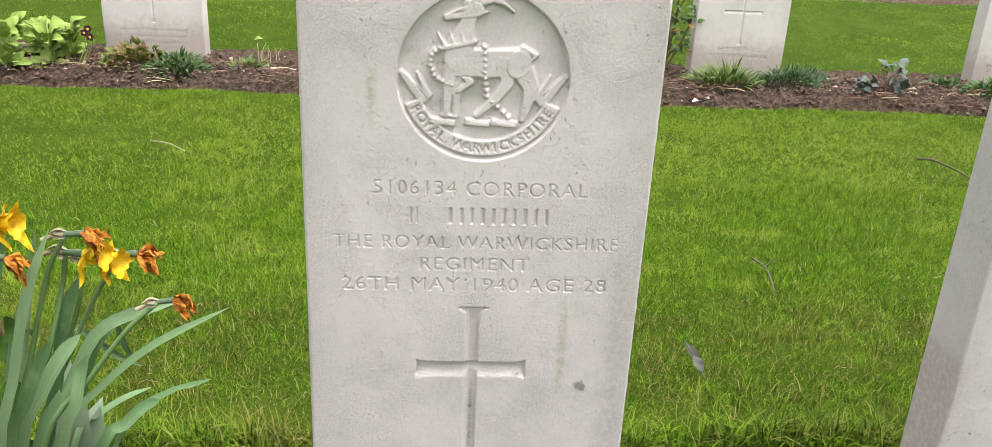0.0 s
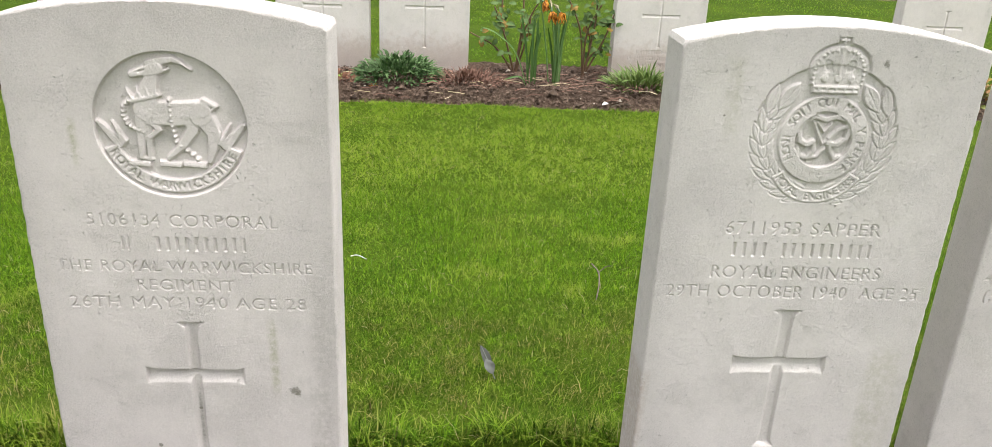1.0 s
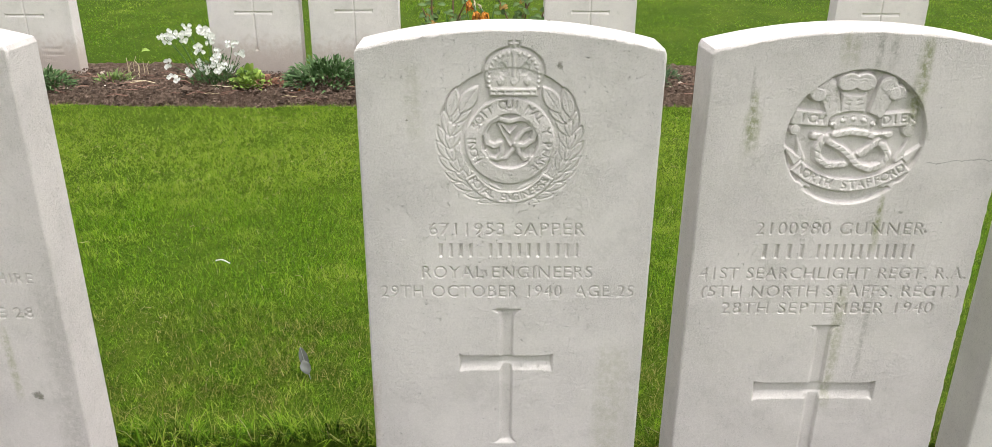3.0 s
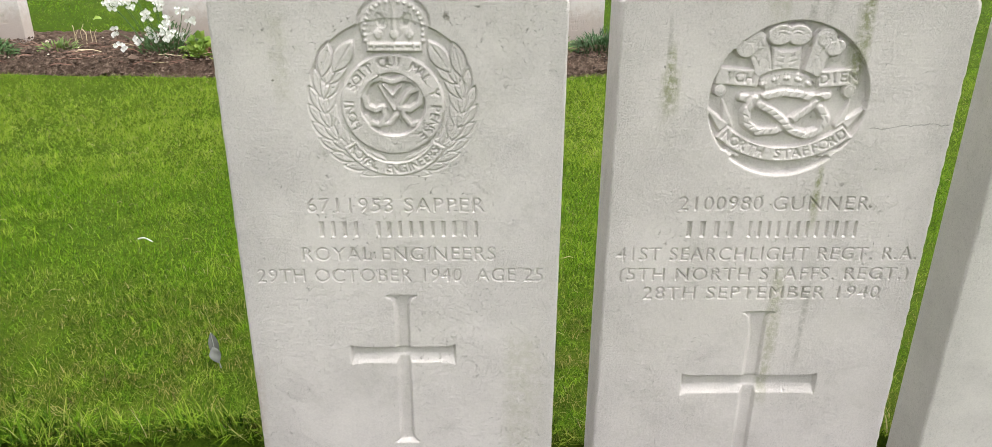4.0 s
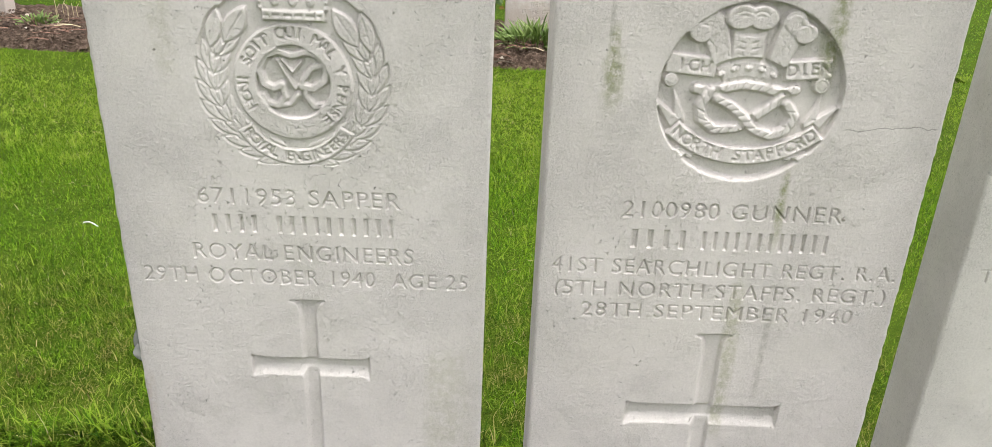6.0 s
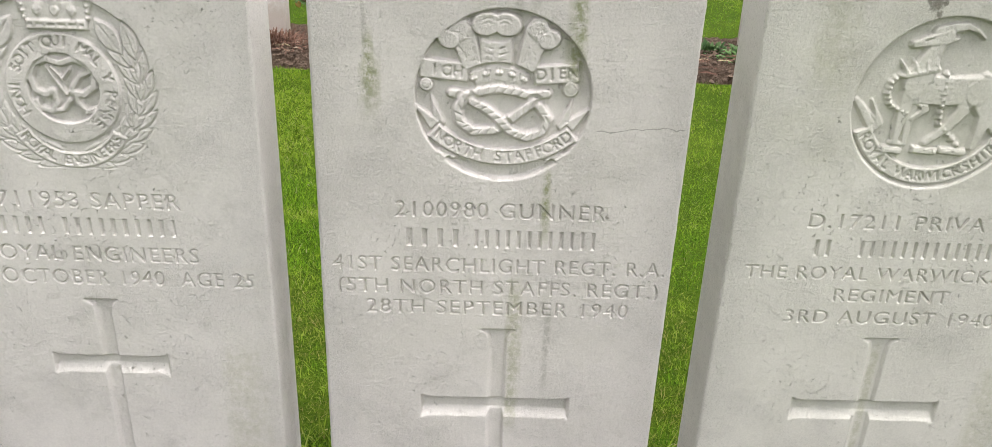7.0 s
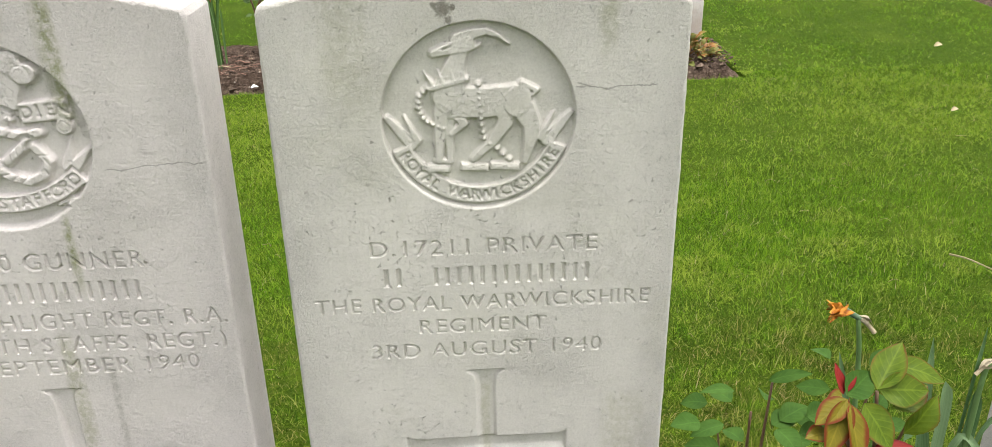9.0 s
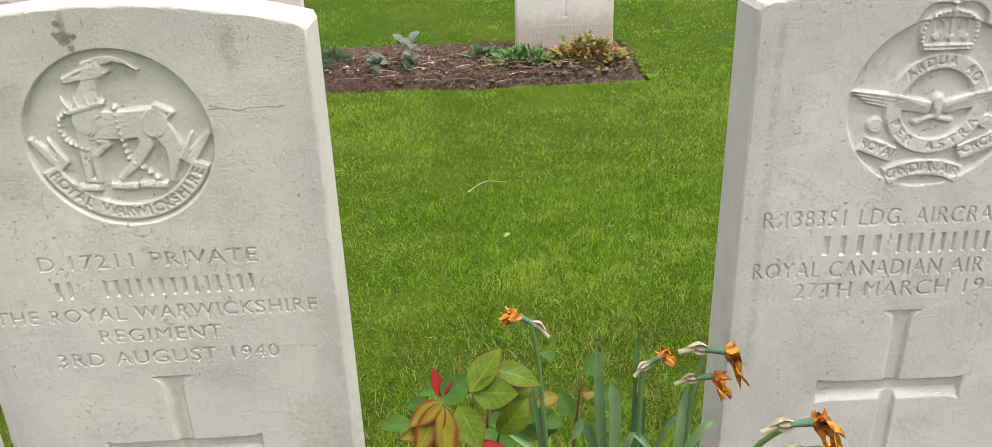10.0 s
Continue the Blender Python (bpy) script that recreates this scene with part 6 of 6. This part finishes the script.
# far rose and daffodils
BR = (0.60, 2.66, soil_top(0.60, 2.66) + 0.02)
rg = random.Random(91)
M_FROSE = veined_material("far_rose_leaf", (0.035, 0.085, 0.024), (0.105, 0.165, 0.060), (0.09, 0.11, 0.035), 0.5)
M_FROSE2 = veined_material("far_rose_young_leaf", (0.15, 0.12, 0.03), (0.25, 0.17, 0.05), (0.28, 0.09, 0.03), 0.5)


def far_rose(place, tips, label, seed):
    rng = random.Random(seed)
    stems, leaves = [], []
    for tx, tz in tips:
        p = Vector(place)
        e = p + Vector((tx, rng.uniform(-0.08, 0.08), tz))
        m = p.lerp(e, 0.5) + Vector((rng.uniform(-0.03, 0.03), 0, 0.03))
        stems.append(([tuple(p), tuple(m), tuple(e)], 0.0048))
        for k in range(15):
            c = m.lerp(e, rng.uniform(-0.1, 1.1)) + Vector((rng.uniform(-0.03, 0.03), rng.uniform(-0.03, 0.03), rng.uniform(-0.02, 0.02)))
            a = rng.uniform(0, 6.283)
            L = rng.uniform(0.024, 0.044)
            young = rng.random() < 0.06 + 0.35 * (k > 12)
            leaves.append((tuple(c), tuple(c + Vector((math.cos(a), -0.3 + 0.5 * math.sin(a), math.sin(a) * 0.6)).normalized() * L), L * 0.62, M_FROSE2 if young else M_FROSE, (rng.uniform(-0.5, 0.5), -0.6, 0.7)))
    return rose(place, label, stems, leaves)


far_rose((0.61, 2.66, 0.09), [(-0.20, 0.18), (-0.10, 0.30), (-0.06, 0.40), (0.06, 0.26), (0.10, 0.36), (0.02, 0.45)], "pruned rose bush with green and coppery leaves in the far bed", 5)
far_rose((0.91, 2.66, 0.09), [(-0.08, 0.34), (0.00, 0.24), (0.06, 0.33), (0.12, 0.28), (0.04, 0.42), (0.11, 0.14)], "rose bush with coppery new leaves beside daffodils", 6)
DB = (0.76, 2.52, soil_top(0.76, 2.52))
dl, rgd = [], random.Random(14)
for k in range(16):
    bx = DB[0] + (0.02 if k % 2 else -0.09) + rgd.uniform(-0.02, 0.02)
    lean = rgd.uniform(-0.05, 0.06)
    h = rgd.uniform(0.22, 0.34)
    by = DB[1] + rgd.uniform(-0.02, 0.03)
    dl.append(([(bx, by, DB[2] - 0.03), (bx + lean * 0.4, by, DB[2] + h * 0.5), (bx + lean, by, DB[2] + h)], rgd.uniform(0.8, 1.2)))
dl.append(([(DB[0] - 0.1, 2.52, DB[2] - 0.02), (0.60, 2.50, 0.22), (0.52, 2.48, 0.30), (0.45, 2.47, 0.33)], 0.7))
dl.append(([(DB[0] - 0.1, 2.50, DB[2] - 0.02), (0.62, 2.46, 0.13), (0.55, 2.45, 0.12)], 0.8))
daffodils(DB, "clump of daffodil leaves with fading flowers in the far bed", dl, [
    ([(0.77, 2.52, 0.06), (0.765, 2.52, 0.22), (0.74, 2.51, 0.38), (0.735, 2.50, 0.415)], (0.1, -0.5, -0.8), 0.06, "spent"),
    ([(0.75, 2.53, 0.06), (0.73, 2.53, 0.22), (0.70, 2.53, 0.40), (0.69, 2.52, 0.445)], (0.5, -0.5, -0.5), 0.06, "spent"),
    ([(0.78, 2.50, 0.06), (0.78, 2.50, 0.2), (0.765, 2.49, 0.37), (0.76, 2.48, 0.41)], (0.4, -0.6, -0.6), 0.055, "spent"),
], 15, 0.013, strap_material("far_daffodil_leaf", (0.045, 0.105, 0.022), (0.120, 0.215, 0.070)))

# stray broad leaves behind the near daffodils
HB = (-0.50, 0.06, -0.04)
rg = random.Random(101)
bl = thing_at("tulip_leaves", HB, "broad pale green tulip-like leaves among the daffodils", "plant")
M_TULIP = leaf_material("pale_broad_leaf", (0.150, 0.225, 0.140), (0.26, 0.34, 0.23), 0.5, scale=15)
for bx, tx, tz, w in ((-0.01, 0.07, 0.09, 0.05), (0.0, 0.05, 0.15, 0.05), (-0.03, 0.02, 0.20, 0.055), (0.01, 0.10, 0.05, 0.045), (-0.05, -0.02, 0.17, 0.05), (-0.03, -0.002, 0.30, 0.045), (-0.01, 0.024, 0.297, 0.05), (0.0, 0.042, 0.23, 0.05)):
    g = Geo()
    g.leaf((bx, 0, 0), (tx, rg.uniform(-0.03, 0.05), tz), w, (0.2, -0.7, 0.6), 0.25, 0.3, 0.05, 0.7, 9)
    part("leaf", g.mesh("leaf", M_TULIP), M_TULIP, bl)
LR = (-0.535, 0.01, -0.05)
ll = []
for c, t in (((-0.53, 0.0, 0.29), (-0.495, -0.02, 0.305)), ((-0.54, 0.0, 0.20), (-0.50, -0.02, 0.215)), ((-0.53, -0.02, 0.235), (-0.495, -0.03, 0.20)), ((-0.54, 0.0, 0.13), (-0.50, -0.02, 0.15)), ((-0.55, 0.0, 0.26), (-0.515, 0.01, 0.27)), ((-0.55, 0.0, 0.16), (-0.52, -0.03, 0.12))):
    ll.append((c, t, 0.030, MAT_ROSE_GREEN, (0.1, -0.8, 0.5)))
rose(LR, "rose stem with dark green leaves behind the daffodils", [([LR, (-0.54, 0.01, 0.15), (-0.54, 0.01, 0.30)], 0.003)], ll)


# ---- litter on soil and lawn ----
def crumbs(n, x0, x1, y0, y1, size, seed, mat, label, lift, name, cat):
    """Many small irregular lumps as one object."""
    rng = np.random.default_rng(seed)
    x, y = rng.uniform(x0, x1, n), rng.uniform(y0, y1, n)
    s = size * rng.lognormal(0, 0.45, n)
    z = lawn_z(x, y) + lift(x, y)
    unit = np.array([(1, 0, 0), (-1, 0, 0), (0, 1, 0), (0, -1, 0), (0, 0, 0.75), (0, 0, -0.6)], float)
    co = unit[None] * s[:, None, None] * rng.uniform(0.6, 1.3, (n, 6, 1)) + rng.normal(0, 0.15, (n, 6, 3)) * s[:, None, None]
    a = rng.uniform(0, 6.28, n)
    ca, sa = np.cos(a)[:, None], np.sin(a)[:, None]
    co = np.stack([co[..., 0] * ca - co[..., 1] * sa + x[:, None], co[..., 0] * sa + co[..., 1] * ca + y[:, None], co[..., 2] + z[:, None]], -1)
    f = np.array([(0, 2, 4), (2, 1, 4), (1, 3, 4), (3, 0, 4), (2, 0, 5), (1, 2, 5), (3, 1, 5), (0, 3, 5)])
    tri = (np.arange(n)[:, None, None] * 6 + f[None]).reshape(-1, 3)
    return tagged(new(name, array_mesh(name, co.reshape(-1, 3), tri, mat)), label, cat, kind="stuff")


def back_lift(x, y):
    t = (y - BACK_Y0 + 0.02) / (BACK_Y1 - BACK_Y0 + 0.04)
    return -0.029 + 0.065 * smoothstep(0, 0.16, t) * smoothstep(0, 0.16, 1 - t) + 0.006


M_CRUMB = leaf_material("soil_crumb", (0.035, 0.023, 0.017), (0.30, 0.215, 0.165), 0.95, (0.12, 0.082, 0.062), 40)
M_CHIP = leaf_material("pale_chip", (0.26, 0.20, 0.15), (0.55, 0.49, 0.42), 0.8)
crumbs(13000, -2.0, BACK_X1 - 0.02, BACK_Y0 - 0.005, BACK_Y0 + 0.40, 0.0040, 201, M_CRUMB, "loose crumbs of dark soil in the far bed", back_lift, "soil_crumbs", "soil")
crumbs(190, -2.3, BACK_X1 - 0.04, BACK_Y0 + 0.02, BACK_Y0 + 0.40, 0.0050, 202, M_CHIP, "small pale chips and pebbles scattered on the far bed", lambda x, y: back_lift(x, y) + 0.004, "pale_chips", "pebbles")
crumbs(2600, -1.3, 3.2, 0.05, 0.175, 0.006, 203, M_CRUMB, "loose soil crumbs along the near bed", lambda x, y: 0 * x - 0.037, "soil_crumbs", "soil")


def litter(n, x0, x1, y0, y1, length, r, seed, mat, lift, name, label, cat):
    """Thin dry stalks lying about, as one object."""
    rng = random.Random(seed)
    g = Geo()
    for _ in range(n):
        x, y, a = rng.uniform(x0, x1), rng.uniform(y0, y1), rng.uniform(-0.9, 0.9) + (math.pi if rng.random() < 0.5 else 0)
        L = length * rng.uniform(0.4, 1.5)
        z = float(lawn_z(x, y)) + float(lift(np.array(x), np.array(y))) + 0.006
        bend = rng.uniform(-0.3, 0.3)
        pts = [(x + L * t * math.cos(a + bend * t), y + L * t * math.sin(a + bend * t) * 0.6, z + 0.010 * math.sin(3.1 * t) * rng.random()) for t in (0, 0.33, 0.66, 1)]
        rr = r * rng.uniform(0.6, 1.3)
        rows = []
        for p in pts:
            rows.append([((p[0] - math.sin(a) * rr * q, p[1] + math.cos(a) * rr * q, p[2] + rr * (1 - abs(q))), ((q + 1) / 2, 0.5)) for q in (-1, 0, 1)])
        g.grid(rows)
    return tagged(new(name, g.mesh(name, mat)), label, cat, kind="stuff")


litter(300, -2.2, 2.5, BACK_Y0 + 0.02, 2.62, 0.07, 0.0020, 301, M_DEAD, back_lift, "dead_stalks", "dead brown stalks lying on the far bed", "stalks")
litter(55, -2.2, 2.5, BACK_Y0 + 0.02, 2.60, 0.08, 0.0017, 302, M_STRAW, back_lift, "dry_straw", "pale dry stalks lying on the far bed", "straw")
litter(40, -1.2, 3.0, 0.03, 0.16, 0.09, 0.0014, 303, M_STRAW, lambda x, y: 0 * x - 0.034, "dry_straw", "pale dry stalks along the near soil edge", "straw")
litter(420, -1.6, 3.6, 0.2, 2.3, 0.020, 0.0006, 304, leaf_material("dry_grass", (0.17, 0.15, 0.06), (0.34, 0.29, 0.14), 0.8), lambda x, y: 0 * x + 0.008, "dry_clippings", "dry straw-coloured grass clippings on the lawn", "clippings")


def lawn_thing(name, place, label, category, geo, mat):
    ob = new(name, geo.mesh(name, mat))
    ob.matrix_world = pose(*place)
    return tagged(ob, label, category)


# a grey feather stuck in the turf
fp = (0.420, 0.395, 0.0)
feather = thing_at("feather", fp, "dark grey bird's feather with pale down, upright in grass", "feather")
M_FEATHER = leaf_material("grey_feather", (0.034, 0.038, 0.032), (0.070, 0.076, 0.066), 0.7)
M_DOWN = leaf_material("pale_down", (0.085, 0.092, 0.084), (0.15, 0.158, 0.146), 0.8)
g = Geo()
g.leaf((0.004, -0.004, 0.010), (-0.016, 0.035, 0.050), 0.017, (0.3, -0.9, 0.3), 0.15, 0.35, 0.08, 0.7, 10)
part("vane", g.mesh("vane", M_FEATHER), M_FEATHER, feather)
g = Geo()
g.leaf((0.008, -0.012, 0.010), (-0.006, 0.006, 0.034), 0.020, (0.2, -0.9, 0.4), 0.1, 0.3, 0.2, 0.8, 8)
part("down", g.mesh("down", M_DOWN), M_DOWN, feather, "pale grey downy base")
g = Geo()
g.tube([(0.012, -0.016, 0.002), (-0.002, 0.004, 0.030), (-0.015, 0.032, 0.047)], 0.0012, 0.0005, 5)
part("shaft", g.mesh("shaft", M_DOWN), M_DOWN, feather)


def twig(pts, r, label, mat=MAT_TWIG):
    place = pts[0]
    g = Geo()
    g.tube(spline(local(place, pts), 10), r, r * 0.6, 6)
    if len(pts) > 3:
        m = Vector(local(place, pts)[1])
        g.tube([m, m + Vector((0.02, 0.01, 0.012)), m + Vector((0.035, 0.012, 0.012))], r * 0.6, r * 0.35, 5)
    return lawn_thing("twig", place, label, "twig", g, mat)


twig([(1.522, 1.665, 0.040), (1.545, 1.625, 0.050), (1.566, 1.580, 0.046), (1.577, 1.520, 0.044), (1.580, 1.445, 0.038)], 0.0038, "thin grey forked twig lying on the lawn")
twig([(0.693, 0.88, 0.016), (0.70, 0.82, 0.022), (0.69, 0.75, 0.020), (0.675, 0.692, 0.014)], 0.0022, "thin dark twig half sunk in the grass")
twig([(-0.918, 1.680, 0.028), (-0.85, 1.632, 0.034), (-0.789, 1.581, 0.028)], 0.0025, "pale dry stalk lying on the lawn", M_STRAW)
twig([(2.045, 1.300, 0.024), (2.095, 1.352, 0.032), (2.153, 1.356, 0.026)], 0.0013, "pale curved dry stalk on the lawn", M_STRAW)
twig([(2.73, 0.83, 0.024), (2.75, 0.79, 0.030), (2.79, 0.72, 0.024)], 0.0022, "yellow straw stalk on the lawn", M_STRAW)
twig([(0.100, 0.892, 0.018), (0.118, 0.884, 0.024), (0.139, 0.876, 0.018)], 0.0018, "short white stalk lying on the grass", M_WHITE)
twig([(-0.36, 0.12, -0.030), (-0.30, 0.135, -0.020), (-0.24, 0.11, -0.022), (-0.20, 0.07, -0.030)], 0.0032, "brown dead stem lying on the soil")
twig([(0.20, 0.13, -0.028), (0.27, 0.125, -0.022), (0.34, 0.10, -0.028)], 0.0028, "pale dead stem lying on the soil", M_STRAW)
twig([(0.975, 2.265, 0.066), (1.02, 2.285, 0.074), (1.07, 2.28, 0.066)], 0.0025, "dark thin twig beside a white petal")
for x, y, sx, mat, lab in ((0.950, 2.262, 0.014, M_WHITE, "white petal lying on the lawn edge"), (3.64, 2.55, 0.020, M_STRAW, "pale tan fallen leaf on the lawn"), (3.29, 1.80, 0.014, M_STRAW, "small tan fallen leaf on the lawn"), (-0.36, 2.95, 0.04, M_STRAW, "pale fallen leaf at the far bed"), (-0.86, 3.06, 0.020, M_LIME2, "pale green fallen leaf behind the bed"), (4.85, 5.25, 0.07, MAT_WITHER, "brown fallen leaf on the distant bed"), (-0.33, 2.41, 0.018, M_CHIP, "pale pebble at the bed edge"), (0.02, 2.42, 0.022, MAT_WITHER, "brown curled leaf at the bed edge"), (2.13, 1.00, 0.009, M_LIME2, "small yellow-green weed in the lawn")):
    g = Geo()
    g.leaf((-sx, 0, 0.012), (sx, 0.006, 0.020), sx * 1.1, (0, -0.5, 0.9), 0.2, 0.4, 0.15, 0.7, 7)
    z = float(lawn_z(x, y)) + 0.012
    lawn_thing("fallen_leaf" if "leaf" in lab else "petal" if "petal" in lab else "pebble" if "pebble" in lab else "weed", (x, y, z), lab, "leaf" if "leaf" in lab else "petal" if "petal" in lab else "pebble" if "pebble" in lab else "weed", g, mat)
foliage("ground_cover", (4.55, 5.45, 0.2), "low dark green plants in the distant bed", "plant", M_FERN, 300, 0.35, 0.15, 0.10, 0.05, 0.025, 57)
foliage("ground_cover", (4.60, 3.95, 0.14), "low dark green plants in the side bed", "plant", M_FERN, 160, 0.16, 0.12, 0.08, 0.045, 0.022, 58)
M_TAN = plain_material("tan_dead_leaf", (0.34, 0.19, 0.12), (0.50, 0.31, 0.21), 0.7, 90)
g = Geo()
g.leaf((0.004, 0, 0.0), (-0.010, 0.012, 0.075), 0.060, (0.1, -0.95, 0.3), 0.15, 0.4, 0.12, 0.7, 8)
lawn_thing("fallen_leaf", (4.37, 4.0, float(lawn_z(4.37, 4.0)) - 0.012), "pinkish tan dead leaf standing in dark soil", "leaf", g, M_TAN)
g = Geo()
g.leaf((-0.02, 0, 0.014), (0.022, 0.006, 0.02), 0.016, (0, -0.5, 0.9), 0.2, 0.4, 0.15, 0.7, 7)
lawn_thing("fallen_leaf", (4.18, 3.70, float(lawn_z(4.18, 3.70)) + 0.012), "small dark dead leaf on the lawn edge", "leaf", g, M_TAN)
